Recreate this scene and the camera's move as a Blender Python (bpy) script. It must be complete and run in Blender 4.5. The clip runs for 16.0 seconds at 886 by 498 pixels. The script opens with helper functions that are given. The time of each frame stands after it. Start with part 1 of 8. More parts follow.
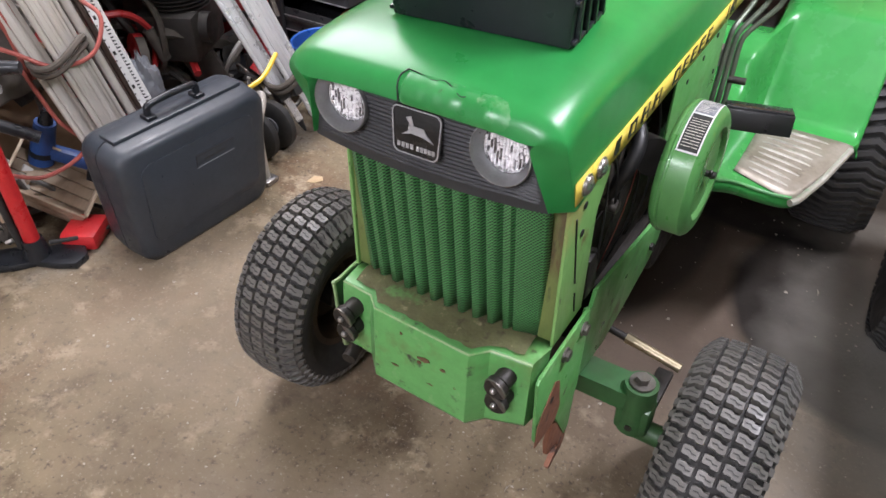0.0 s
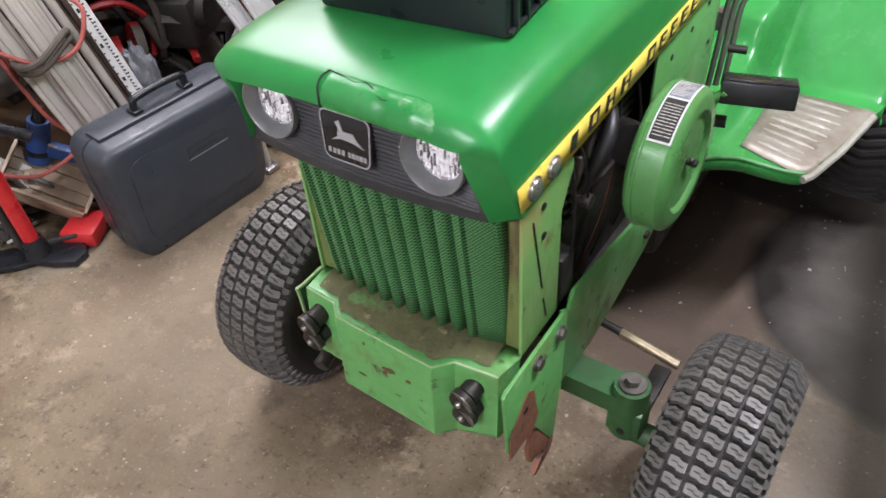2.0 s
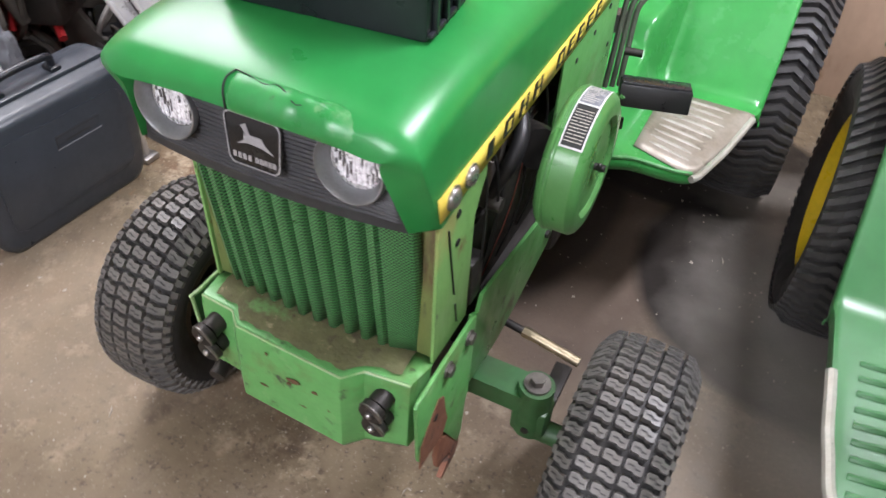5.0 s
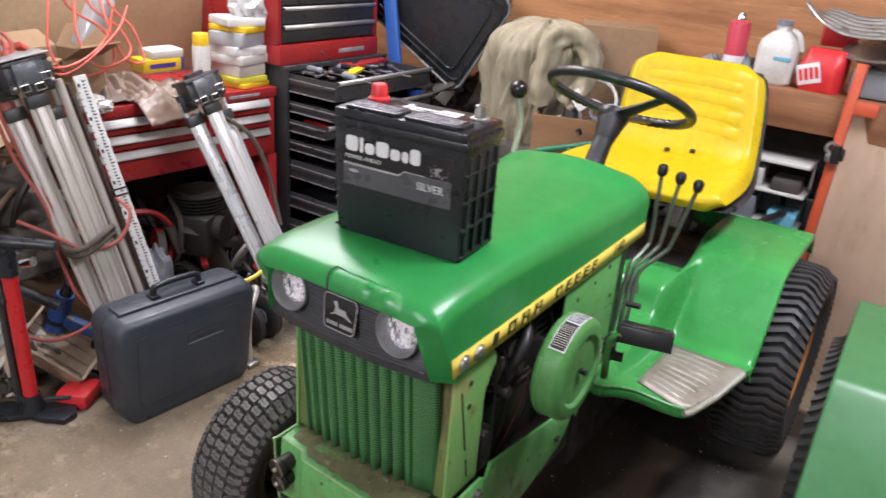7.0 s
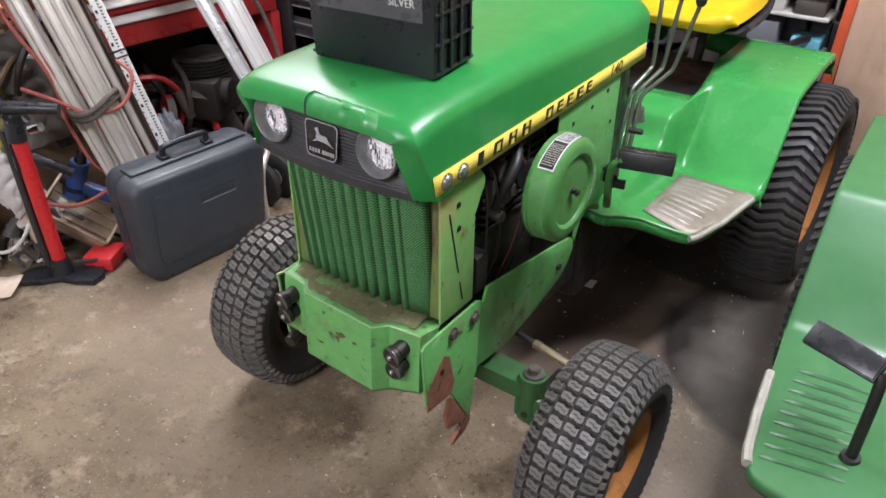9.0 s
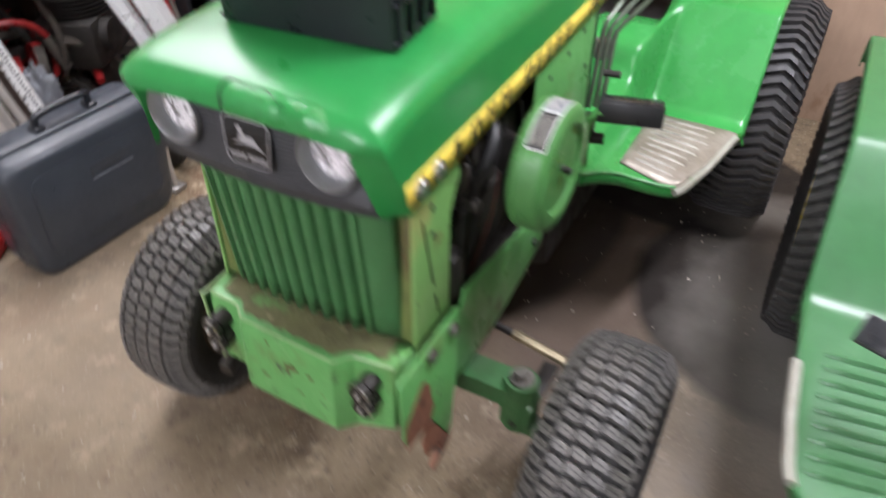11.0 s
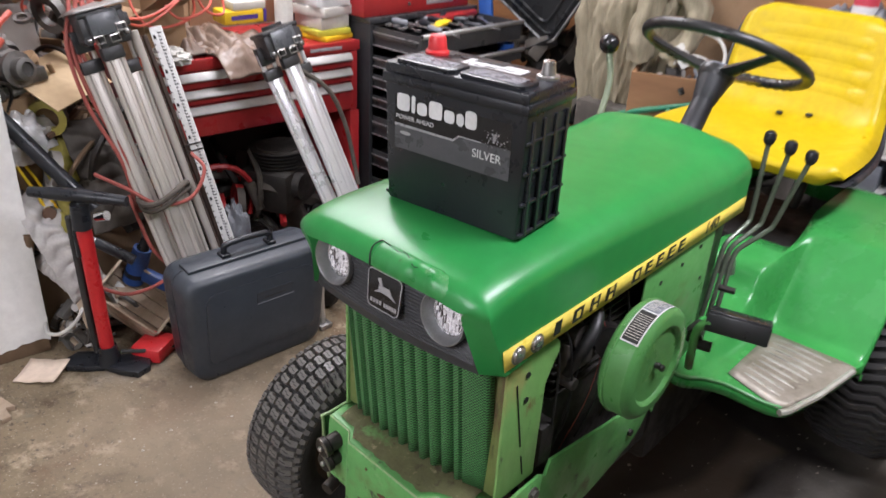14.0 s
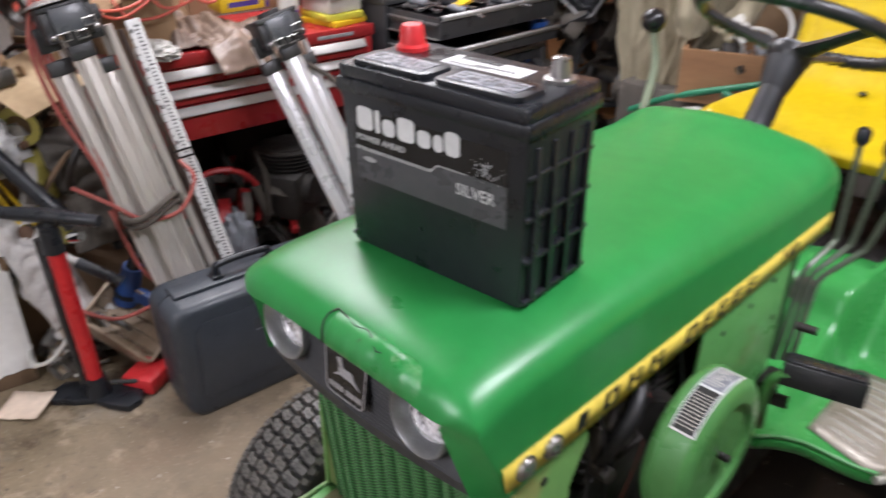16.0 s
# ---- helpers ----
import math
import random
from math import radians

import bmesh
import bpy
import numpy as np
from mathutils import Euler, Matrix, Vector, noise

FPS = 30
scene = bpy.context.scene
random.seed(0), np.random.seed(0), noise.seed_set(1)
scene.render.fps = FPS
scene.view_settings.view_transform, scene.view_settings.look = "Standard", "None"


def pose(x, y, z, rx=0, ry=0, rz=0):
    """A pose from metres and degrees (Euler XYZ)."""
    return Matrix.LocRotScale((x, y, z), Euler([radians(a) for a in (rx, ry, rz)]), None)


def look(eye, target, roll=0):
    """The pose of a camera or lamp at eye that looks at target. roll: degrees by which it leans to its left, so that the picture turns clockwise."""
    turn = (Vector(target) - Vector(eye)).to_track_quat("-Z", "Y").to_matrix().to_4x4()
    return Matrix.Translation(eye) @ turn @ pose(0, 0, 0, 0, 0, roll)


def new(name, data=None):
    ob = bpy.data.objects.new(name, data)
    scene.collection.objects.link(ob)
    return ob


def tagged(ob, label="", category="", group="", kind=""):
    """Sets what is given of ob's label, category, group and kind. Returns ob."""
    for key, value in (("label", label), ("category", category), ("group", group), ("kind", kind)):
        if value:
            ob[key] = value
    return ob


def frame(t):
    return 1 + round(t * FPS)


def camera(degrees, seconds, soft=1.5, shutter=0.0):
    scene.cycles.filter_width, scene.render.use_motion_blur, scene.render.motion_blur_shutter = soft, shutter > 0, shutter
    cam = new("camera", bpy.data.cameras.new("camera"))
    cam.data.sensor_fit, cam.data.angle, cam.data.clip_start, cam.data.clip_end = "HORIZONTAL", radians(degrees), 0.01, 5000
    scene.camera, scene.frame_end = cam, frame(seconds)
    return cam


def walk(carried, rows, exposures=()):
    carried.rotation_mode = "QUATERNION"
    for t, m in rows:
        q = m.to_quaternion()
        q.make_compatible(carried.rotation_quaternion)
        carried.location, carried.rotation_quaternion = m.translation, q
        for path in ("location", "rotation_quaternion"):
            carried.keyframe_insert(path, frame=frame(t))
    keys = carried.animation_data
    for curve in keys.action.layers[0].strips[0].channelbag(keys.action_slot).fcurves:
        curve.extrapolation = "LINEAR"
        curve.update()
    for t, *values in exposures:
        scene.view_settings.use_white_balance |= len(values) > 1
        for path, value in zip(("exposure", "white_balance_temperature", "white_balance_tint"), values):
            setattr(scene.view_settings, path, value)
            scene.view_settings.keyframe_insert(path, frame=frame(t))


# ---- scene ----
cam = camera(60.0, 16.0, soft=1.5, shutter=0.75)
PATH = [
    (0, (0.449, -0.727, 1.326), (-0.372, 0.593, 0.068), 0.3),
    (0.5, (0.477, -0.678, 1.317), (-0.381, 0.61, 0.052), -0.3),
    (1, (0.516, -0.622, 1.309), (-0.351, 0.64, 0.022), -1.8),
    (1.5, (0.527, -0.594, 1.315), (-0.358, 0.642, 0.016), -3.5),
    (2, (0.503, -0.58, 1.315), (-0.395, 0.62, -0.009), -4.8),
    (2.5, (0.469, -0.56, 1.298), (-0.418, 0.614, -0.057), -5.9),
    (3, (0.423, -0.547, 1.3), (-0.422, 0.608, -0.097), -6.5),
    (3.5, (0.335, -0.551, 1.317), (-0.255, 0.734, -0.098), -2.3),
    (3.7, (0.313, -0.557, 1.321), (-0.185, 0.775, -0.085), -0.6),
    (5.8, (0.602, -0.571, 1.314), (-0.222, 0.76, 0.068), 6.9),
    (6, (0.639, -0.579, 1.331), (-0.319, 0.766, 0.202), 5.9),
    (6.5, (0.686, -0.685, 1.406), (-0.371, 0.794, 0.572), 5.9),
    (7, (0.722, -0.88, 1.437), (-0.293, 0.658, 0.66), 4.5),
    (7.5, (0.794, -0.869, 1.412), (-0.209, 0.635, 0.559), 2.0),
    (8, (0.807, -0.872, 1.38), (-0.189, 0.568, 0.413), 1.5),
    (8.5, (0.819, -0.872, 1.374), (-0.185, 0.519, 0.346), 0.7),
    (8.7, (0.817, -0.868, 1.37), (-0.184, 0.513, 0.323), 0.5),
    (10.8, (0.69, -0.672, 1.327), (-0.126, 0.66, 0.084), 0.0),
    (11, (0.572, -0.641, 1.333), (-0.162, 0.72, 0.065), 0.1),
    (11.5, (0.36, -0.593, 1.408), (-0.304, 0.921, 0.284), -0.1),
    (12, (0.335, -0.582, 1.431), (-0.363, 1.026, 0.468), 1.4),
    (12.5, (0.434, -0.517, 1.412), (-0.463, 0.977, 0.429), 0.9),
    (13, (0.546, -0.466, 1.396), (-0.552, 0.869, 0.39), 0.7),
    (13.5, (0.596, -0.54, 1.401), (-0.563, 0.762, 0.421), -0.4),
    (14, (0.692, -0.733, 1.411), (-0.488, 0.612, 0.517), 3.3),
    (14.5, (0.734, -0.783, 1.431), (-0.443, 0.591, 0.578), 3.9),
    (15, (0.726, -0.736, 1.41), (-0.398, 0.685, 0.564), 3.9),
    (15.5, (0.622, -0.558, 1.384), (-0.512, 0.83, 0.496), 2.9),
    (16, (0.54, -0.455, 1.366), (-0.713, 0.783, 0.418), 0.3),
]
# the clip's camera brightens where it looks down and darkens again
walk(cam, [(t, look(eye, target, roll)) for t, eye, target, roll in PATH], [(0, 0.08), (3.5, 0.15), (5.8, 0.2), (6.1, 0.2), (6.6, -0.1), (7.5, -0.1), (8.5, 0.02), (11, 0.14), (11.6, 0.16), (12.2, -0.08), (13, -0.19), (14.5, -0.19), (16, -0.27)])

# ---- world and lamps ----
world = bpy.data.worlds.new("world")
scene.world = world
world.use_nodes = True
world.node_tree.nodes["Background"].inputs[0].default_value = (0.75, 0.85, 1.0, 1)
world.node_tree.nodes["Background"].inputs[1].default_value = 0.012
scene.view_settings.exposure = 0.0


def ceiling_lamp(x, y, z, length, width, watts, turn, colour):
    data = bpy.data.lights.new("lamp", "AREA")
    data.shape, data.size, data.size_y, data.energy, data.color = "RECTANGLE", length, width, watts, colour
    ob = new("lamp", data)
    ob.matrix_world = pose(x, y, z, 0, 0, turn)
    return ob


LAMPS = [
    # x, y, z, length, width, watts, turn
    # out of view; made this wide to soften its reflection on the hood
    (-1.5, 1.0, 2.38, 1.5, 0.9, 56, 90),
    # out of view; placed to balance brightness on hood and right-hand floor
    (1.0, 0.75, 2.52, 1.2, 0.18, 80, 75),
    # added out of view to brighten the grille and the tractor's front
    (0.2, -2.35, 2.5, 1.2, 0.18, 80, 5),
]
for x, y, z, length, width, watts, turn in LAMPS:
    ceiling_lamp(x, y, z, length, width, watts, turn, (0.93, 0.915, 1.04))


# ---- mesh helpers ----
def finish(name, bm, material, angle=38):
    bmesh.ops.recalc_face_normals(bm, faces=bm.faces)
    me = bpy.data.meshes.new(name)
    bm.to_mesh(me)
    bm.free()
    me.polygons.foreach_set("use_smooth", [True] * len(me.polygons))
    me.set_sharp_from_angle(angle=radians(angle))
    for m in material if isinstance(material, (list, tuple)) else [material]:
        me.materials.append(m)
    return me


def part(name, bm, material, parent, label="", angle=38):
    """One mesh object under a thing or a part, in the thing's own axes."""
    ob = new(name, finish(name, bm, material, angle))
    ob.parent = parent
    return tagged(ob, label)


def thing(name, m, label, category, group="", kind=""):
    ob = new(name)
    ob.empty_display_size = 0.05
    ob.matrix_basis = m
    return tagged(ob, label, category, group, kind)


def solid(name, bm, material, m, label, category, group="", kind="", angle=38):
    """A thing of one mesh."""
    ob = new(name, finish(name, bm, material, angle))
    ob.matrix_basis = m
    return tagged(ob, label, category, group, kind)


def bm_new():
    return bmesh.new()


def box(bm, lo, hi, bevel=0.0, m=None, seg=2):
    c = [(a + b) / 2 for a, b in zip(lo, hi)]
    s = [b - a for a, b in zip(lo, hi)]
    mat = (m or Matrix()) @ Matrix.Translation(c) @ Matrix.Diagonal((*s, 1))
    v = bmesh.ops.create_cube(bm, size=1, matrix=mat)["verts"]
    if bevel:
        edges = list({e for w in v for e in w.link_edges})
        bmesh.ops.bevel(bm, geom=edges, offset=bevel, segments=seg, profile=0.5, affect="EDGES", clamp_overlap=True)
    return bm


def cyl(bm, p0, p1, r0, r1=None, seg=20, m=None):
    p0, p1 = Vector(p0), Vector(p1)
    q = (p1 - p0).to_track_quat("Z", "Y").to_matrix().to_4x4()
    mat = (m or Matrix()) @ Matrix.Translation((p0 + p1) / 2) @ q
    bmesh.ops.create_cone(bm, cap_ends=True, segments=seg, radius1=r0, radius2=r0 if r1 is None else r1, depth=(p1 - p0).length, matrix=mat)
    return bm


def ball(bm, c, r, seg=16, m=None, scale=(1, 1, 1)):
    mat = (m or Matrix()) @ Matrix.Translation(c) @ Matrix.Diagonal((*scale, 1))
    bmesh.ops.create_uvsphere(bm, u_segments=seg, v_segments=max(6, seg // 2), radius=r, matrix=mat)
    return bm


def grid_faces(bm, rows, closed_u=False, closed_v=False):
    """Faces between rows of verts."""
    n, k = len(rows), len(rows[0])
    for i in range(n if closed_v else n - 1):
        for j in range(k if closed_u else k - 1):
            a, b = rows[i], rows[(i + 1) % n]
            quad = [a[j], a[(j + 1) % k], b[(j + 1) % k], b[j]]
            if len(set(quad)) == 4:
                try:
                    bm.faces.new(quad)
                except ValueError:
                    pass


def loft(bm, sections, closed=False, caps=False, ring=False):
    rows = [[bm.verts.new(p) for p in s] for s in sections]
    grid_faces(bm, rows, closed_u=closed, closed_v=ring)
    if caps:
        bm.faces.new(rows[0])
        bm.faces.new(rows[-1])
    return bm


def smooth_path(pts, steps=5):
    """Catmull-Rom points through pts."""
    p = [Vector(q) for q in pts]
    p = [2 * p[0] - p[1]] + p + [2 * p[-1] - p[-2]]
    out = []
    for i in range(1, len(p) - 2):
        for s in range(steps):
            t = s / steps
            a, b, c, d = p[i - 1 : i + 3]
            out.append(0.5 * (2 * b + (c - a) * t + (2 * a - 5 * b + 4 * c - d) * t * t + (3 * b - a - 3 * c + d) * t ** 3))
    out.append(p[-2])
    return out


def tube(bm, pts, r, seg=8, steps=5, closed=False):
    """A round rod along pts; r may be a list, one for each of pts."""
    path = smooth_path(pts, steps) if steps > 1 and not closed else [Vector(q) for q in pts]
    n = len(path)
    side = None
    rows = []
    for i, p in enumerate(path):
        a, b = (path[i - 1], path[(i + 1) % n]) if closed else (path[max(i - 1, 0)], path[min(i + 1, n - 1)])
        d = (b - a).normalized()
        if side is None:
            side = d.orthogonal().normalized()
        side = (side - d * side.dot(d)).normalized()
        other = d.cross(side)
        if isinstance(r, (list, tuple)):
            u = i / max(n - 1, 1) * (len(r) - 1)
            k = min(int(u), len(r) - 2)
            rad = r[k] + (r[k + 1] - r[k]) * (u - k)
        else:
            rad = r
        rows.append([bm.verts.new(p + rad * (math.cos(w) * side + math.sin(w) * other)) for w in (2 * math.pi * j / seg for j in range(seg))])
    grid_faces(bm, rows, closed_u=True, closed_v=closed)
    if not closed:
        bm.faces.new(rows[0])
        bm.faces.new(rows[-1])
    return bm


def lathe(bm, profile, seg=32, m=None):
    """Turns (radius, height) points about the local z axis."""
    m = m or Matrix()
    rows = []
    for r, h in profile:
        if r < 1e-6:
            rows.append([bm.verts.new(m @ Vector((0, 0, h)))] * seg)
        else:
            rows.append([bm.verts.new(m @ Vector((r * math.cos(2 * math.pi * j / seg), r * math.sin(2 * math.pi * j / seg), h))) for j in range(seg)])
    for a, b in zip(rows, rows[1:]):
        for j in range(seg):
            k = (j + 1) % seg
            quad = []
            for v in (a[j], a[k], b[k], b[j]):
                if v not in quad:
                    quad.append(v)
            if len(quad) > 2:
                bm.faces.new(quad)
    return bm


def plate(bm, outline, depth, m=None, bevel=0.0):
    """A flat outline (local x, y) with a thickness along local z."""
    m = m or Matrix()
    lo = [bm.verts.new(m @ Vector((x, y, 0))) for x, y in outline]
    hi = [bm.verts.new(m @ Vector((x, y, depth))) for x, y in outline]
    faces = [bm.faces.new(lo), bm.faces.new(hi)]
    n = len(outline)
    for i in range(n):
        bm.faces.new((lo[i], lo[(i + 1) % n], hi[(i + 1) % n], hi[i]))
    if bevel:
        edges = [e for f in faces for e in f.edges]
        bmesh.ops.bevel(bm, geom=edges, offset=bevel, segments=2, profile=0.5, affect="EDGES", clamp_overlap=True)
    return bm


def round_rect(w, h, r, n=5):
    pts = []
    for cx, cy, a0 in ((w / 2 - r, h / 2 - r, 0), (-w / 2 + r, h / 2 - r, 90), (-w / 2 + r, -h / 2 + r, 180), (w / 2 - r, -h / 2 + r, 270)):
        for i in range(n + 1):
            a = radians(a0 + 90 * i / n)
            pts.append((cx + r * math.cos(a), cy + r * math.sin(a)))
    return pts


# local x, y, z of a plate that stands in the y-z plane, or in the x-z plane
def side_plane(x):
    return Matrix(((0, 0, 1, x), (1, 0, 0, 0), (0, 1, 0, 0), (0, 0, 0, 1)))


def front_plane(y):
    return Matrix(((1, 0, 0, 0), (0, 0, -1, y), (0, 1, 0, 0), (0, 0, 0, 1)))


def lettering(text, size, m, material, parent, name="lettering", depth=0.0004, shear=0.0, stretch=1.0, align="LEFT"):
    cu = bpy.data.curves.new("text", "FONT")
    cu.body, cu.size, cu.extrude, cu.shear, cu.align_x, cu.align_y = text, size, depth, shear, align, "CENTER"
    ob = bpy.data.objects.new("text", cu)
    scene.collection.objects.link(ob)
    dg = bpy.context.evaluated_depsgraph_get()
    me = bpy.data.meshes.new_from_object(ob.evaluated_get(dg))
    bpy.data.objects.remove(ob)
    bpy.data.curves.remove(cu)
    me.transform(m @ Matrix.Diagonal((stretch, 1, 1, 1)))
    me.name = name
    me.materials.clear()
    me.materials.append(material)
    out = new(name, me)
    out.parent = parent
    return out


# ---- materials ----
def surf(name, c1, c2=None, scale=6.0, rough=0.5, metal=0.0, bump=0.0, bscale=60.0, coat=0.0, spots=None, sspread=0.0, rvar=0.15, detail=6.0, stretch=(1, 1, 1), spec=0.5, grain=0.6):
    """Colour mottled between c1 and c2, a fine bump, uneven gloss, and spots of (colour, scale, share)."""
    m = bpy.data.materials.new(name)
    m.use_nodes = True
    nt = m.node_tree
    N, L = nt.nodes, nt.links
    b = N["Principled BSDF"]
    tc = N.new("ShaderNodeTexCoord")
    mp = N.new("ShaderNodeMapping")
    mp.inputs["Scale"].default_value = stretch
    L.new(tc.outputs["Object"], mp.inputs[0])

    def tex(sc, det=detail, rgh=0.6):
        n = N.new("ShaderNodeTexNoise")
        n.inputs["Scale"].default_value, n.inputs["Detail"].default_value, n.inputs["Roughness"].default_value = sc, det, rgh
        L.new(mp.outputs[0], n.inputs["Vector"])
        return n.outputs["Fac"]

    def ramp(src, lo, hi):
        r = N.new("ShaderNodeMapRange")
        r.inputs["From Min"].default_value, r.inputs["From Max"].default_value = lo, hi
        L.new(src, r.inputs["Value"])
        return r.outputs[0]

    def mix(fac, a, c):
        x = N.new("ShaderNodeMix")
        x.data_type = "RGBA"
        L.new(fac, x.inputs["Factor"])
        for v, i in ((a, 6), (c, 7)):
            if isinstance(v, (tuple, list)):
                x.inputs[i].default_value = (*v, 1)
            else:
                L.new(v, x.inputs[i])
        return x.outputs[2]

    c2 = c2 or tuple(v * 0.75 for v in c1)
    colour = mix(ramp(tex(scale), 0.32, 0.68), c1, c2)
    fine = mix(ramp(tex(scale * 9, 3), 0.35, 0.75), (1, 1, 1), (0.78, 0.78, 0.78))
    mul = N.new("ShaderNodeMix")
    mul.data_type, mul.blend_type = "RGBA", "MULTIPLY"
    mul.inputs[0].default_value = grain
    L.new(colour, mul.inputs[6])
    L.new(fine, mul.inputs[7])
    colour = mul.outputs[2]
    for sc, sscale, share in spots or ():
        edge = 0.5 + (0.5 - share) * 0.5
        colour = mix(ramp(tex(sscale, 5, 0.65), edge, edge + 0.04 + sspread), colour, sc)
    L.new(colour, b.inputs["Base Color"])
    b.inputs["Metallic"].default_value = metal
    b.inputs["Specular IOR Level"].default_value = spec
    r = N.new("ShaderNodeMapRange")
    r.inputs["To Min"].default_value, r.inputs["To Max"].default_value = max(rough - rvar, 0.02), min(rough + rvar, 1)
    r.inputs["From Min"].default_value, r.inputs["From Max"].default_value = 0.3, 0.7
    L.new(tex(scale * 2.3), r.inputs["Value"])
    L.new(r.outputs[0], b.inputs["Roughness"])
    if coat:
        b.inputs["Coat Weight"].default_value, b.inputs["Coat Roughness"].default_value = coat, 0.08
    if bump:
        n = N.new("ShaderNodeBump")
        n.inputs["Strength"].default_value, n.inputs["Distance"].default_value = bump, 0.002
        L.new(tex(bscale, 4), n.inputs["Height"])
        L.new(n.outputs[0], b.inputs["Normal"])
    return m


RUST = (0.12, 0.045, 0.02)
M = {}
M["green"] = surf("green_paint", (0.018, 0.212, 0.045), (0.025, 0.24, 0.057), 3, 0.32, bump=0.02, bscale=14, spots=[((0.07, 0.27, 0.11), 5, 0.2), ((0.11, 0.28, 0.13), 14, 0.08)], sspread=0.25, rvar=0.05, spec=0.44)
M["green_old"] = surf("worn_green_paint", (0.095, 0.315, 0.085), (0.125, 0.355, 0.11), 8, 0.4, bump=0.12, bscale=60, spots=[((0.115, 0.185, 0.055), 5, 0.36), ((0.19, 0.37, 0.15), 13, 0.3), ((0.08, 0.075, 0.035), 9, 0.27), (RUST, 17, 0.22), ((0.03, 0.034, 0.02), 34, 0.28)], sspread=0.07)
M["green_dark"] = surf("oily_green_paint", (0.025, 0.11, 0.03), (0.03, 0.075, 0.025), 11, 0.5, bump=0.15, spots=[((0.02, 0.018, 0.012), 8, 0.3)], sspread=0.1)
M["yellow_decal"] = surf("yellow_decal", (0.76, 0.6, 0.10), (0.7, 0.54, 0.09), 12, 0.4, spots=[((0.42, 0.34, 0.08), 20, 0.1)], sspread=0.1)
M["black_ink"] = surf("black_ink", (0.012, 0.012, 0.012), None, 20, 0.5)
M["yellow_seat"] = surf("yellow_vinyl", (0.52, 0.372, 0.006), (0.56, 0.41, 0.009), 5, 0.4, bump=0.08, bscale=180, spec=0.36)
M["yellow_rim"] = surf("yellow_rim_paint", (0.75, 0.55, 0.02), (0.7, 0.48, 0.02), 8, 0.35, spots=[(RUST, 20, 0.06)])
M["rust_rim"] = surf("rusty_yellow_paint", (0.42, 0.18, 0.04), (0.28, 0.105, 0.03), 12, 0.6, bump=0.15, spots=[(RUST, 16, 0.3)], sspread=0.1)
# brown rim with the shade on the wheel's inner side put into its colour
M["shaded_rim"] = surf("shaded_brown_rim", (0.06, 0.035, 0.02), (0.035, 0.024, 0.017), 12, 0.75, bump=0.15, spots=[((0.16, 0.085, 0.03), 10, 0.2)], sspread=0.15)
M["rubber"] = surf("tyre_rubber", (0.082, 0.079, 0.075), (0.14, 0.13, 0.117), 9, 0.5, bump=0.25, bscale=120, spots=[((0.16, 0.14, 0.115), 12, 0.22)], sspread=0.25)
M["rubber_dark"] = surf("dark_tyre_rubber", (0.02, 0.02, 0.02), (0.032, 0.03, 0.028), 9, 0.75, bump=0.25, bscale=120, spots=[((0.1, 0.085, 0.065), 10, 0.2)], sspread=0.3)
M["black_plastic"] = surf("black_plastic", (0.011, 0.0125, 0.016), (0.015, 0.017, 0.021), 10, 0.34, bump=0.06, bscale=300, spec=0.42)
M["black_gloss"] = surf("black_glossy_plastic", (0.014, 0.014, 0.015), None, 10, 0.22, rvar=0.08)
M["black_matte"] = surf("black_panel", (0.022, 0.023, 0.026), (0.03, 0.031, 0.034), 10, 0.55, bump=0.05, bscale=200)
M["dark_metal"] = surf("dark_oily_metal", (0.016, 0.015, 0.014), (0.034, 0.029, 0.025), 14, 0.5, metal=0.4, bump=0.3, bscale=80, spots=[((0.045, 0.026, 0.016), 12, 0.12)], sspread=0.1)
M["steel"] = surf("bare_steel", (0.48, 0.47, 0.46), (0.36, 0.35, 0.34), 14, 0.34, metal=0.9, bump=0.05)
M["grimy_steel"] = surf("grimy_steel", (0.2, 0.185, 0.165), (0.1, 0.09, 0.08), 20, 0.42, metal=0.7, bump=0.2)
M["chrome"] = surf("chrome", (0.75, 0.75, 0.76), (0.66, 0.66, 0.68), 10, 0.14, metal=1.0, rvar=0.06)
M["alu"] = surf("anodised_aluminium", (0.80, 0.80, 0.82), (0.74, 0.74, 0.75), 5, 0.3, metal=0.45, rvar=0.06, grain=0.08)
M["alu_dull"] = surf("dull_aluminium", (0.55, 0.515, 0.47), (0.46, 0.43, 0.39), 5, 0.42, metal=0.4, rvar=0.08, grain=0.15)
M["rust"] = surf("rusty_steel", (0.13, 0.05, 0.025), (0.22, 0.09, 0.05), 30, 0.8, bump=0.4, bscale=90, spots=[((0.06, 0.03, 0.02), 18, 0.3)])
M["tread_metal"] = surf("worn_step_metal", (0.33, 0.30, 0.25), (0.22, 0.19, 0.145), 16, 0.5, metal=0.35, bump=0.2, spots=[((0.10, 0.085, 0.06), 9, 0.3)], sspread=0.12)
M["white"] = surf("white_ink", (0.68, 0.68, 0.68), (0.6, 0.6, 0.6), 20, 0.5)
M["silver_ink"] = surf("silver_ink", (0.5, 0.5, 0.52), (0.4, 0.4, 0.42), 30, 0.35, metal=0.4)
M["grey_label"] = surf("dark_grey_label", (0.055, 0.057, 0.062), (0.075, 0.077, 0.083), 18, 0.34)
M["lid_label"] = surf("grey_blue_label", (0.25, 0.26, 0.29), (0.17, 0.178, 0.2), 24, 0.3)
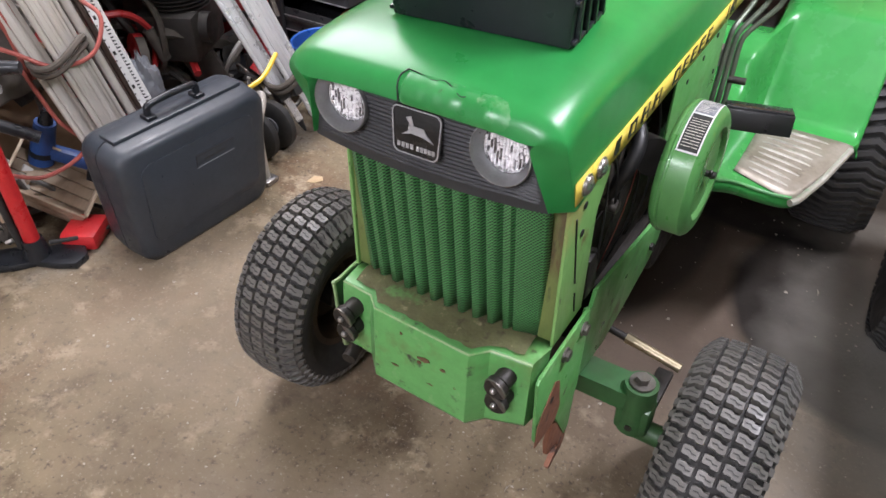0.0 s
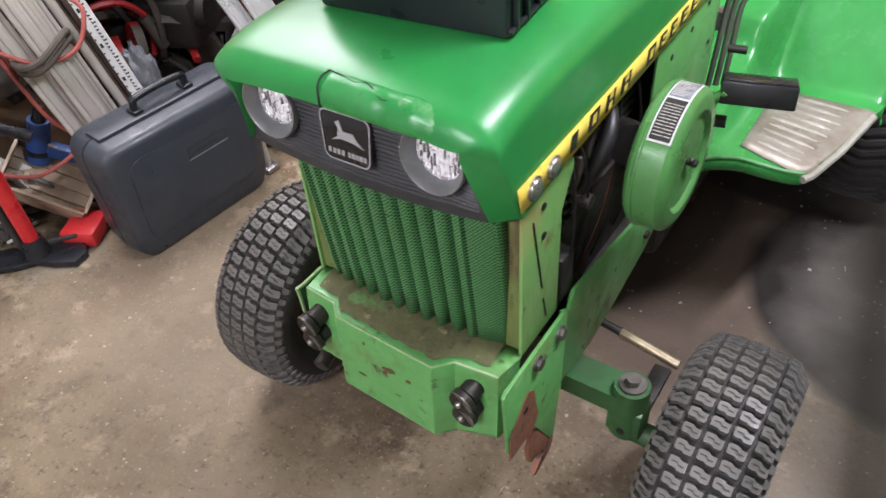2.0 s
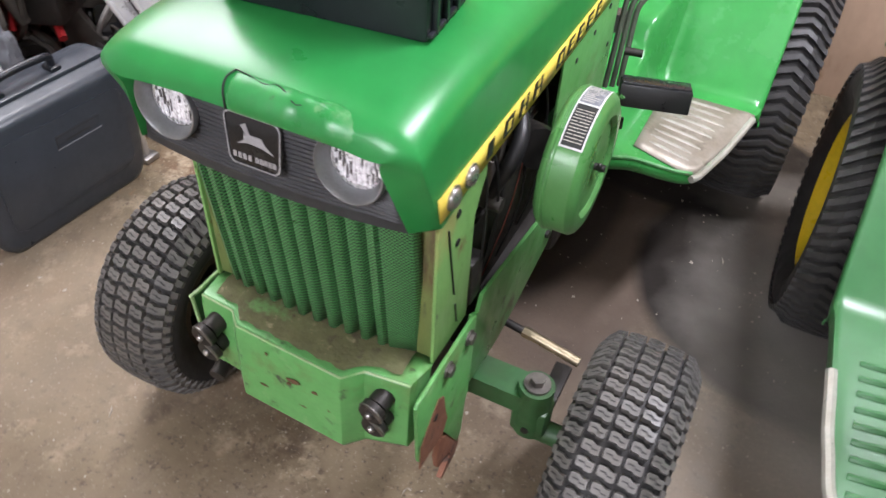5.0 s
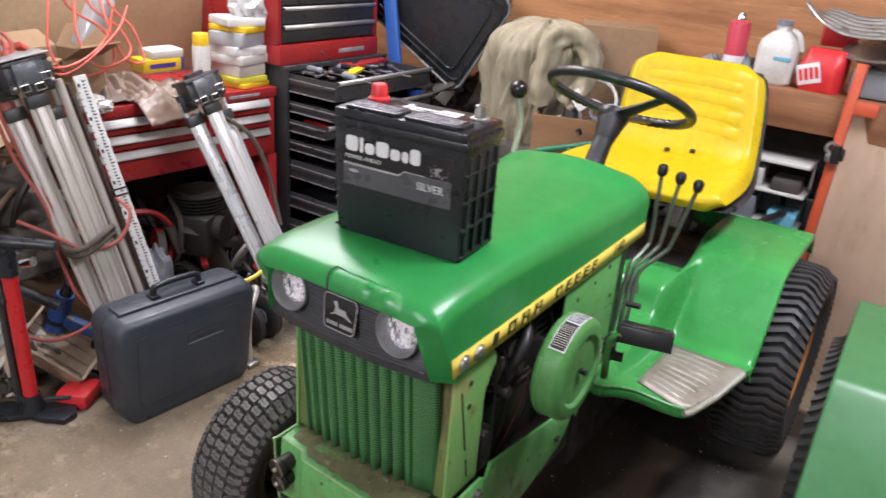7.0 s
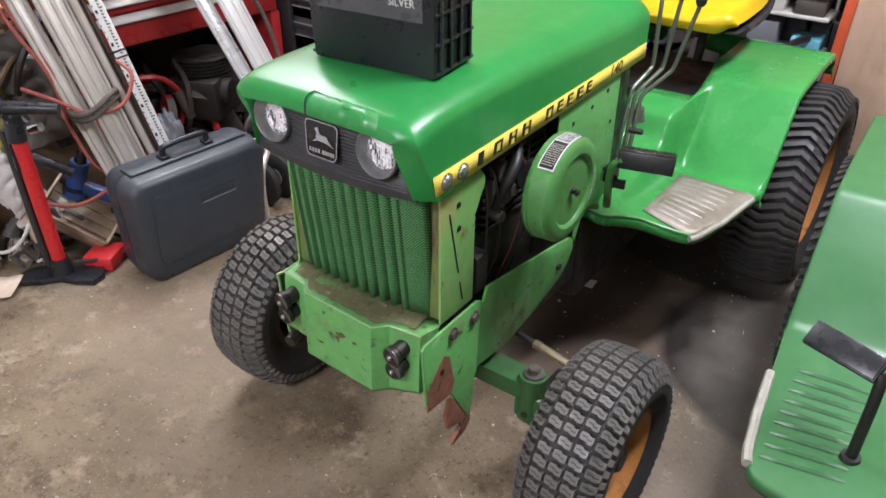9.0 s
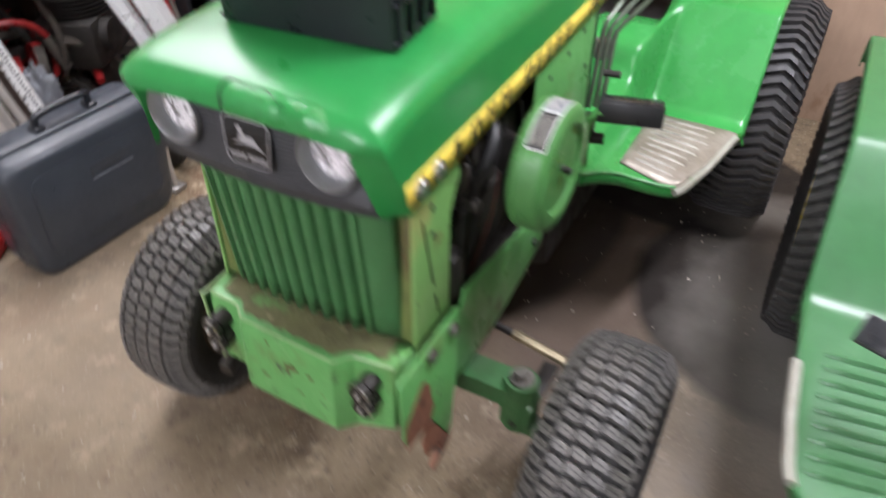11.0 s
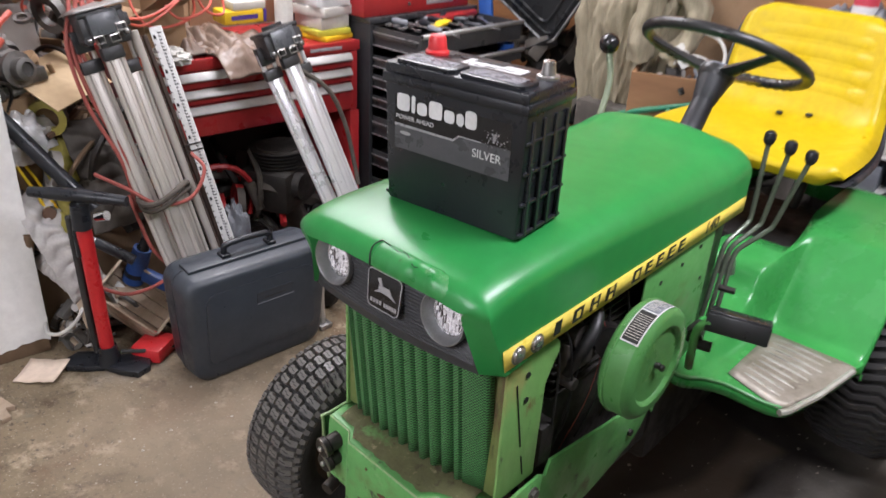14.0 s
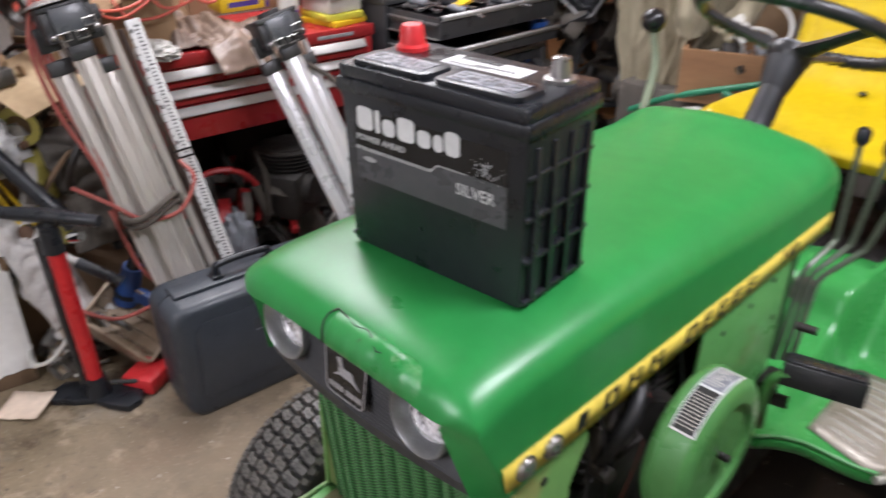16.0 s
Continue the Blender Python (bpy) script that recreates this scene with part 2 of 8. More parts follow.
M["red_plastic"] = surf("red_plastic", (0.62, 0.03, 0.035), (0.55, 0.025, 0.03), 12, 0.4)
M["red_paint"] = surf("red_toolbox_paint", (0.38, 0.022, 0.024), (0.32, 0.02, 0.022), 6, 0.36, bump=0.05, spots=[((0.2, 0.03, 0.03), 12, 0.12)], sspread=0.1)
M["red_pump"] = surf("red_pump_paint", (0.55, 0.02, 0.025), (0.48, 0.018, 0.022), 10, 0.35)
M["orange_post"] = surf("orange_paint", (0.55, 0.09, 0.03), (0.48, 0.075, 0.03), 10, 0.5, bump=0.1)
M["orange_cord"] = surf("orange_red_cord", (0.55, 0.10, 0.06), (0.45, 0.07, 0.045), 20, 0.5)
M["dusty_cord"] = surf("dusty_red_cord", (0.34, 0.075, 0.06), (0.28, 0.07, 0.055), 20, 0.6)
M["case"] = surf("black_moulded_case", (0.027, 0.033, 0.042), (0.036, 0.043, 0.053), 8, 0.42, bump=0.12, bscale=400, spots=[((0.12, 0.125, 0.13), 9, 0.08)], sspread=0.15)
M["concrete"] = None
M["blue_dark"] = surf("dark_blue_plastic", (0.018, 0.075, 0.27), (0.022, 0.06, 0.2), 14, 0.45)
M["blue_plastic"] = surf("blue_plastic", (0.02, 0.095, 0.36), (0.02, 0.075, 0.3), 8, 0.4)
M["green_hose"] = surf("green_hose", (0.02, 0.2, 0.10), None, 10, 0.45)
M["canvas"] = surf("olive_canvas", (0.38, 0.335, 0.235), (0.25, 0.215, 0.145), 16, 0.9, bump=1.0, bscale=45, stretch=(1.3, 1.3, 0.28), spots=[((0.14, 0.12, 0.08), 12, 0.33), ((0.42, 0.38, 0.28), 22, 0.22)], sspread=0.15)
M["cloth_grey"] = surf("grey_rag", (0.3, 0.29, 0.27), (0.22, 0.2, 0.18), 12, 0.9, bump=0.5, bscale=200)
M["cardboard"] = surf("cardboard", (0.31, 0.2, 0.11), (0.26, 0.165, 0.09), 5, 0.8, bump=0.15, bscale=90, spots=[((0.24, 0.15, 0.08), 4, 0.2)], sspread=0.2)
M["cardboard_light"] = surf("light_cardboard", (0.5, 0.37, 0.22), (0.43, 0.31, 0.18), 5, 0.8, bump=0.15, bscale=90)
M["plywood"] = surf("plywood", (0.50, 0.24, 0.10), (0.26, 0.11, 0.042), 3.2, 0.55, bump=0.15, bscale=40, stretch=(0.5, 1, 4.5), spots=[((0.20, 0.08, 0.03), 6, 0.36), ((0.58, 0.32, 0.15), 9, 0.3)], sspread=0.12)
M["ply_sheet"] = surf("grey_brown_plywood", (0.50, 0.36, 0.255), (0.42, 0.29, 0.195), 2.2, 0.7, bump=0.15, bscale=50, stretch=(1, 1, 0.5), spots=[((0.3, 0.185, 0.115), 2.6, 0.36), ((0.34, 0.22, 0.14), 9, 0.3)], sspread=0.07)
M["wood"] = surf("old_wood", (0.30, 0.16, 0.075), (0.22, 0.11, 0.05), 5, 0.65, bump=0.2, stretch=(0.4, 3, 3))
M["shelf_wood"] = surf("reddish_board", (0.34, 0.15, 0.065), (0.19, 0.078, 0.033), 4, 0.6, bump=0.2, bscale=60, stretch=(0.35, 3, 4), spots=[((0.12, 0.05, 0.024), 6, 0.32), ((0.45, 0.25, 0.13), 12, 0.24)], sspread=0.1)
M["wood_grey"] = surf("weathered_wood", (0.40, 0.315, 0.225), (0.29, 0.215, 0.15), 7, 0.75, bump=0.3, stretch=(3, 0.5, 3))
M["wood_pale"] = surf("pale_weathered_wood", (0.46, 0.37, 0.27), (0.36, 0.28, 0.2), 7, 0.75, bump=0.3, stretch=(3, 0.5, 3))
M["white_paint"] = surf("dirty_white_paint", (0.82, 0.82, 0.8), (0.76, 0.76, 0.73), 3, 0.5, bump=0.08, spots=[((0.56, 0.52, 0.46), 6, 0.1)], sspread=0.2)
M["white_plastic"] = surf("white_plastic", (0.62, 0.61, 0.57), (0.52, 0.51, 0.47), 8, 0.45)
M["clear_bag"] = surf("thin_plastic_bag", (0.62, 0.62, 0.62), (0.5, 0.48, 0.46), 15, 0.25, spec=0.8)
M["yellow_plastic"] = surf("yellow_plastic", (0.75, 0.5, 0.02), (0.7, 0.46, 0.02), 10, 0.35)
M["paper"] = surf("paper", (0.6, 0.58, 0.53), (0.5, 0.47, 0.42), 8, 0.8)
M["crumb"] = surf("dusty_crumbs", (0.46, 0.42, 0.36), (0.3, 0.26, 0.2), 40, 0.85)
M["grey_plastic"] = surf("grey_plastic", (0.2, 0.21, 0.23), (0.16, 0.17, 0.19), 8, 0.5)
M["mid_grey"] = surf("grey_cast_metal", (0.2, 0.195, 0.185), (0.12, 0.115, 0.105), 12, 0.55, metal=0.4, bump=0.3)
M["junk_dark"] = surf("dark_junk", (0.05, 0.043, 0.036), (0.09, 0.077, 0.063), 9, 0.75, bump=0.5, bscale=30, spots=[((0.2, 0.18, 0.155), 7, 0.27)], sspread=0.15)
M["wall_grey"] = surf("stained_board_wall", (0.17, 0.14, 0.115), (0.12, 0.1, 0.08), 3, 0.8, bump=0.2)
M["ceiling"] = surf("ceiling_board", (0.6, 0.58, 0.54), (0.52, 0.5, 0.46), 2, 0.85)
M["brown"] = surf("brown_rag", (0.12, 0.065, 0.04), (0.09, 0.05, 0.03), 10, 0.9, bump=0.4)
M["olive_yellow"] = surf("olive_yellow_fabric", (0.32, 0.28, 0.05), (0.25, 0.21, 0.05), 10, 0.8, bump=0.3)


def concrete():
    """Brown-grey floor, with a dark oil stain beside the tractor, shade painted under it, and pale scuffs."""
    m = surf("concrete_floor", (0.258, 0.202, 0.128), (0.115, 0.088, 0.055), 3.4, 0.6, bump=0.5, bscale=90, spec=0.22,
             spots=[((0.10, 0.078, 0.05), 1.3, 0.4), ((0.17, 0.155, 0.13), 1.9, 0.34), ((0.135, 0.085, 0.05), 2.4, 0.4), ((0.36, 0.29, 0.215), 3.2, 0.2), ((0.06, 0.041, 0.027), 5.5, 0.38), ((0.30, 0.17, 0.09), 8.5, 0.14), ((0.32, 0.26, 0.18), 9, 0.38), ((0.08, 0.06, 0.044), 32, 0.32), ((0.38, 0.34, 0.28), 46, 0.22), ((0.085, 0.066, 0.047), 60, 0.36), ((0.33, 0.28, 0.21), 110, 0.34)], sspread=0.07, rvar=0.2, detail=10)
    nt = m.node_tree
    N, L = nt.nodes, nt.links
    b = N["Principled BSDF"]
    old = b.inputs["Base Color"].links[0].from_socket
    tc = N.new("ShaderNodeTexCoord")
    noise = N.new("ShaderNodeTexNoise")
    noise.inputs["Scale"].default_value, noise.inputs["Detail"].default_value = 7, 5
    L.new(tc.outputs["Object"], noise.inputs["Vector"])
    colour = old
    # ovals of tint; the dark ones under tractor body and footrest are painted shade
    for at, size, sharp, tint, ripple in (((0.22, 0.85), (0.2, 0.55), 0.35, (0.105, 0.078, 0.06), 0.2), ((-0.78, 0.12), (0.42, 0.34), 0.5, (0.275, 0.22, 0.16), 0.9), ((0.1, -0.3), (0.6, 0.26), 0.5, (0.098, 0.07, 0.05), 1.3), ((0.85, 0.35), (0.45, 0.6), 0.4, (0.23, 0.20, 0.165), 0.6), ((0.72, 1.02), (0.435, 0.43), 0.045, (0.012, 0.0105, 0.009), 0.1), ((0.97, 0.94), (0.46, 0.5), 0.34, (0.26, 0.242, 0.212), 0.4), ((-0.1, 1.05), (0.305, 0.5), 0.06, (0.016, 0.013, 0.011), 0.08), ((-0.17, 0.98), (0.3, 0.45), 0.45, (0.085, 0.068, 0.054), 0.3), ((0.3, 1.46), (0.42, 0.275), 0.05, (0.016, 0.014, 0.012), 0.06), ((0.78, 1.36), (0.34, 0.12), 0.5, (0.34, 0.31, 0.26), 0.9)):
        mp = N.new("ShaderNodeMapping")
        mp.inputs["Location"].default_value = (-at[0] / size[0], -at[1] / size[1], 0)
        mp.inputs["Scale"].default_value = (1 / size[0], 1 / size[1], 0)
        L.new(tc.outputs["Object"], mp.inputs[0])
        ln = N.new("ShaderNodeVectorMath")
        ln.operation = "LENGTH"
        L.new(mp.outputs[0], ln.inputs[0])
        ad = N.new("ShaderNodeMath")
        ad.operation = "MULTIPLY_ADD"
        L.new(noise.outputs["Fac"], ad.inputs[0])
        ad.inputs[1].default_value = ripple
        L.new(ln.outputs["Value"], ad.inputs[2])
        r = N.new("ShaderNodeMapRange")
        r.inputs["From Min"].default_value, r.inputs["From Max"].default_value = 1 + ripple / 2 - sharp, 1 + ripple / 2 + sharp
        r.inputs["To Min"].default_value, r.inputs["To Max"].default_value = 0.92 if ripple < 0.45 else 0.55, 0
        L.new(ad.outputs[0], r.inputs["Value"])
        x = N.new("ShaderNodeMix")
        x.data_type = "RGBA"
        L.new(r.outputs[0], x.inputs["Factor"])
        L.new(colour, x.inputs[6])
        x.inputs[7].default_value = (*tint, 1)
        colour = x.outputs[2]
    L.new(colour, b.inputs["Base Color"])
    return m


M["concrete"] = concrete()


def perforated():
    """Green sheet with rows of small round holes."""
    m = surf("perforated_green_sheet", (0.08, 0.29, 0.09), (0.10, 0.325, 0.115), 8, 0.42, spots=[((0.10, 0.16, 0.06), 6, 0.12)], sspread=0.2)
    nt = m.node_tree
    N, L = nt.nodes, nt.links
    b = N["Principled BSDF"]
    old = b.inputs["Base Color"].links[0].from_socket
    tc = N.new("ShaderNodeTexCoord")
    mp = N.new("ShaderNodeMapping")
    mp.inputs["Rotation"].default_value = (0, radians(45), 0)
    mp.inputs["Scale"].default_value = (1, 0, 1)
    L.new(tc.outputs["Object"], mp.inputs[0])
    v = N.new("ShaderNodeTexVoronoi")
    v.inputs["Scale"].default_value, v.inputs["Randomness"].default_value = 260, 0.0
    L.new(mp.outputs[0], v.inputs["Vector"])
    r = N.new("ShaderNodeMapRange")
    r.inputs["From Min"].default_value, r.inputs["From Max"].default_value = 0.36, 0.44
    L.new(v.outputs["Distance"], r.inputs["Value"])
    x = N.new("ShaderNodeMix")
    x.data_type = "RGBA"
    L.new(r.outputs[0], x.inputs[0])
    x.inputs[6].default_value = (0.012, 0.03, 0.014, 1)
    L.new(old, x.inputs[7])
    L.new(x.outputs[2], b.inputs["Base Color"])
    n = N.new("ShaderNodeBump")
    n.inputs["Strength"].default_value, n.inputs["Distance"].default_value = 0.5, 0.001
    L.new(r.outputs[0], n.inputs["Height"])
    L.new(n.outputs[0], b.inputs["Normal"])
    return m


M["perforated"] = perforated()


def glass():
    m = bpy.data.materials.new("lamp_glass")
    m.use_nodes = True
    b = m.node_tree.nodes["Principled BSDF"]
    b.inputs["Base Color"].default_value = (1, 1, 1, 1)
    b.inputs["Transmission Weight"].default_value = 1.0
    b.inputs["Roughness"].default_value = 0.03
    b.inputs["IOR"].default_value = 1.45
    return m


M["glass"] = glass()


def lit():
    m = bpy.data.materials.new("lamp_diffuser")
    m.use_nodes = True
    b = m.node_tree.nodes["Principled BSDF"]
    b.inputs["Base Color"].default_value = (0.9, 0.9, 0.9, 1)
    b.inputs["Emission Color"].default_value = (1.0, 0.97, 0.92, 1)
    b.inputs["Emission Strength"].default_value = 6.0
    return m


M["lit"] = lit()

# ---- the room ----
X0, X1, Y0, Y1, ZC = -2.15, 2.6, -2.6, 2.5, 2.6


def slab(name, lo, hi, material, label):
    bm = box(bm_new(), lo, hi)
    return solid(name, bm, material, Matrix(), label, name.split("_")[0], kind="structure")


slab("floor", (X0 - 0.1, Y0 - 0.1, -0.1), (X1 + 0.1, Y1 + 0.1, 0.0), M["concrete"], "stained brown-grey concrete garage floor with pale specks and shade painted under the tractor")
slab("wall_west", (X0 - 0.1, Y0 - 0.1, 0), (X0, Y1 + 0.1, ZC), M["ceiling"], "pale board wall behind the tool chests")
slab("wall_north", (X0, Y1, 0), (X1, Y1 + 0.1, ZC), M["plywood"], "orange-brown plywood garage wall behind the shelf")
slab("wall_east", (X1, Y0 - 0.1, 0), (X1 + 0.1, Y1 + 0.1, ZC), M["wall_grey"], "dingy board wall of the garage")
slab("wall_south", (X0, Y0 - 0.1, 0), (X1, Y0, ZC), M["white_paint"], "plain pale garage wall")
slab("ceiling", (X0 - 0.1, Y0 - 0.1, ZC), (X1 + 0.1, Y1 + 0.1, ZC + 0.1), M["ceiling"], "pale board ceiling")


# unseen fixture built round each added lamp
def ceiling_light(x, y, z, length, width, turn):
    t = thing("ceiling_light", pose(x, y, z, 0, 0, turn), "unseen white hanging strip light added under the ceiling" if width < 0.5 else "unseen wide white hanging panel light added under the ceiling", "ceiling light", "ceiling lights")
    part("housing", box(bm_new(), (-length / 2 - 0.03, -width / 2 - 0.02, 0.03), (length / 2 + 0.03, width / 2 + 0.02, 0.08), 0.01), M["white_paint"], t)
    for x in (-0.4, 0.4):
        part("hanger", cyl(bm_new(), (x, 0, 0.075), (x, 0, ZC - z), 0.004, seg=8), M["steel"], t)
    part("diffuser", box(bm_new(), (-length / 2, -width / 2, 0.012), (length / 2, width / 2, 0.03), 0.006), M["lit"], t, "glowing white diffuser")


for x, y, z, length, width, watts, turn in LAMPS:
    ceiling_light(x, y, z, length, width, turn)

# ---- garden tractors ----
def thicken(ob, t, offset=-1.0):
    s = ob.modifiers.new("thickness", "SOLIDIFY")
    s.thickness, s.offset = t, offset
    return ob


def ramp_at(table, y):
    """Straight lines between (place, value) rows."""
    for (y0, v0), (y1, v1) in zip(table, table[1:]):
        if y <= y1:
            return v0 + (v1 - v0) * max(0, (y - y0) / (y1 - y0))
    return table[-1][1]


HOOD_TOP = [(-0.07, 0.9275), (-0.06, 0.9325), (-0.045, 0.9375), (-0.025, 0.942), (0.0, 0.945), (0.05, 0.9485), (0.17, 0.951), (0.4, 0.947), (0.58, 0.941), (0.66, 0.9395), (0.695, 0.944), (0.725, 0.9495), (0.748, 0.9495), (0.76, 0.945)]
HOOD_REAR = 0.76


def hood_half_width(y):
    return 0.1935 - 0.004 * (y + 0.03) / 0.8


def stripe_bottom(y):
    return 0.7985 + 0.0135 * (y + 0.02) / 0.78


def hood_half(y):
    """Half a cross-section as (x, z), from the skirt's bottom edge over the shoulder to the crown."""
    w, zt = hood_half_width(y), ramp_at(HOOD_TOP, y)
    zb = stripe_bottom(y) - 0.002 - 0.009 * max(0, min(1, (0.05 - y) / 0.05))
    rx, rz = 0.058 + 0.045 * max(0, min(y, 0.6)), 0.036 + 0.02 * max(0, y)
    pts = [(w, zb + (zt - rz - zb) * f) for f in (0, 0.06, 0.3, 0.6, 0.9, 1.0)]
    for d in (15, 32, 48, 64, 78, 90):
        k = radians(d)
        pts.append((w - rx + rx * math.cos(k), zt - rz + rz * math.sin(k)))
    crown = 0.0015 + 0.009 * max(0, min(1, y / 0.7))
    for x in (0.09, 0.05, 0.0):
        pts.append((x, zt + crown * (1 - (x / (w - rx)) ** 2)))
    return pts


def hood(t):
    first = hood_half(-0.066)
    # the side's front edge leans forward as it rises
    front_y = [max(-0.066, -0.019 - (z - 0.787) * 0.46) for x, z in first]
    rows = []
    for push in (0.0, 0.008, 0.035, 0.085):
        row = []
        for k, y0 in enumerate(front_y):
            y = y0 + push
            x, z = hood_half(y)[k]
            row.append((x, y, z))
        rows.append(row)
    for y in (0.16, 0.28, 0.42, 0.56, 0.65, 0.69, 0.725, 0.75, HOOD_REAR):
        rows.append([(x, y, z) for x, z in hood_half(y)])
    # the face round the lamp panel: a strip at each side, set at a slant, and a rounded lip above
    mid, inner, turned = [], [], []
    for (x, y, z), (x0, z0) in zip(rows[0], first):
        g = max(0.0, min(1.0, (z - 0.885) / 0.04))
        f = max(0.0, min(1.0, (z - 0.787) / 0.11))
        side = Vector((0.174 - 0.024 * f, -0.056 - 0.024 * f, z + 0.013 * (1 - f)))
        top = Vector((x * 0.9 if x > 0.11 else x, -0.0835, 0.9035 - 0.004 * (x / 0.15) ** 4))
        q = side.lerp(top, g)
        inner.append(tuple(q))
        m = Vector((x, y, z)).lerp(q, 0.5)
        m.y -= 0.0055 * g
        m.z += 0.0035 * g
        mid.append(tuple(m))
        turned.append((q.x - 0.004 * (1 - g), q.y + 0.014, q.z - 0.002 * g))
    rows = [turned, inner, mid] + rows
    bm = bm_new()
    loft(bm, [half + [(-x, y, z) for x, y, z in reversed(half[:-1])] for half in rows])
    crease = bm.edges.layers.float.new("crease_edge")
    key = lambda p: (round(abs(p[0]), 4), round(p[1], 4), round(p[2], 4))
    fold = {key(p) for p in rows[3][:8]}
    lip = {key(p) for p in inner}
    for e in bm.edges:
        ks = [key(v.co) for v in e.verts]
        if all(k in fold for k in ks):
            e[crease] = 0.75
        elif all(k in lip for k in ks):
            e[crease] = 0.8
    ob = thicken(part("hood", bm, [M["green"], M["black_matte"]], t, "glossy repainted green sheet-metal hood with a cracked front lip", 50), 0.004)
    ob.modifiers["thickness"].material_offset = 1
    sub = ob.modifiers.new("smooth", "SUBSURF")
    sub.levels = sub.render_levels = 2
    ob.modifiers.move(1, 0)
    # the cracked lip: a dark crack, and beside it a strip that was beaten out and rubbed
    bm = bm_new()
    tube(bm, [(-0.0125, -0.0845, 0.9035), (-0.0135, -0.0835, 0.912), (-0.0165, -0.079, 0.9225), (-0.018, -0.0695, 0.930), (-0.013, -0.06, 0.9345)], 0.0011, 6)
    tube(bm, [(-0.013, -0.0605, 0.935), (0.004, -0.063, 0.9345), (0.024, -0.0665, 0.933), (0.038, -0.064, 0.9345), (0.05, -0.068, 0.9325)], 0.0008, 5)
    tube(bm, [(0.060, -0.0745, 0.9305), (0.066, -0.0765, 0.929), (0.072, -0.0755, 0.930)], 0.0007, 5)
    part("crack", bm, M["black_ink"], ob)
    bm = bm_new()
    strip = []
    n = 48
    for i in range(n + 1):
        x = -0.0125 + 0.152 * i / n
        k = min(1, (n - i) / 10) * min(1, i / 2 + 0.3)
        wob = k * (0.0006 * math.sin(i * 0.4) + 0.0005 * math.sin(i * 0.9 + 1) + 0.0012 * math.exp(-((i - 12) / 4.0) ** 2) - 0.0014 * math.exp(-((i - 27) / 3.5) ** 2))
        out = 0.0018 * k - 0.004 * (1 - k)
        sag = 0.004 * (x / 0.15) ** 4
        strip.append([(x, -0.0815 - out, 0.9025 - sag), (x, -0.0838 - out - wob, 0.908 - sag), (x, -0.0825 - out - wob, 0.916 - sag), (x, -0.0785 - out - wob, 0.9235 + 0.5 * out - sag), (x, -0.0715 - 0.8 * out - 0.6 * wob, 0.929 + 0.8 * out + 0.4 * wob - sag), (x, -0.064 - 0.5 * out, 0.9322 + out + 0.5 * wob - sag), (x, -0.056, 0.9325 - sag)])
    loft(bm, strip)
    part("dented_lip", bm, M["green_lip"], ob, "dented lip with rubbed pale paint", 60)
    # stripe along both sides
    for s in (1, -1):
        bm = bm_new()
        face = lambda y: hood_half_width(y) + 0.0012
        high = lambda y: 0.0365 - 0.004 * (y + 0.02) / 0.78
        edge = []
        for i in range(25):
            y = -0.0285 + 0.786 * i / 24
            lean = 0.004 * max(0, 1 - i / 3)
            edge.append([(s * face(y), y + lean, stripe_bottom(y)), (s * face(y), y - lean, stripe_bottom(y) + high(y))])
        loft(bm, edge)
        thicken(part("stripe", bm, M["yellow_decal"], ob, "yellow side stripe with black marks"), 0.0012, 0)
        # the maker's name as plain black blocks, slanted, one for each letter
        for k, y in enumerate((0.087, 0.135, 0.182, 0.227, 0.309, 0.351, 0.39, 0.429, 0.47)):
            z = stripe_bottom(y) + 0.0075
            w = (0.016, 0.026, 0.025, 0.027, 0.025, 0.021, 0.021, 0.024, 0.021)[k]
            h, lean = 0.0225, 0.003
            turn = side_plane(s * (face(y) + 0.0009))
            slant = lambda u, v: (y + u * w + v * lean, z + v * h + u * w * 0.017)
            part("stripe_mark", plate(bm_new(), [slant(0, 0), slant(1, 0), slant(1, 1), slant(0, 1)], s * 0.0007, turn), M["black_ink"], ob)
            if k:
                # each block is open in its middle, as the strokes are
                gap = side_plane(s * (face(y) + 0.0015))
                for v0, v1 in (((0.22, 0.78),) if k in (1, 4) else ((0.0, 0.4), (0.62, 1.0)) if k in (2, 3) else ((0.2, 0.42), (0.6, 0.8))):
                    u0, u1 = (0.3, 0.7) if k < 5 else (0.36, 1.0)
                    part("mark_gap", plate(bm_new(), [slant(u0, v0), slant(u1, v0), slant(u1, v1), slant(u0, v1)], s * 0.0004, gap), M["yellow_decal"], ob)
        turn = Matrix(((0, 0, s, s * (face(0.6) + 0.0012)), (s, 0, 0, 0), (0, 1, 0, 0), (0, 0, 0, 1)))
        lettering("140", 0.034, turn @ Matrix.Translation((s * 0.604, stripe_bottom(0.604) + 0.018, 0)), M["black_ink"], ob, "model_number", shear=0.12, stretch=1.15, align="CENTER")
        for y in (0.002, 0.0455):
            bm = bm_new()
            x = face(y)
            cyl(bm, (s * x, y, 0.8155), (s * (x + 0.0025), y, 0.8155), 0.0148, 0.0148)
            ball(bm, (s * (x + 0.0025), y, 0.8155), 0.0125, 14, scale=(0.5, 1, 1))
            part("bolt", bm, M["steel"], ob, "domed steel bolt")
    return ob


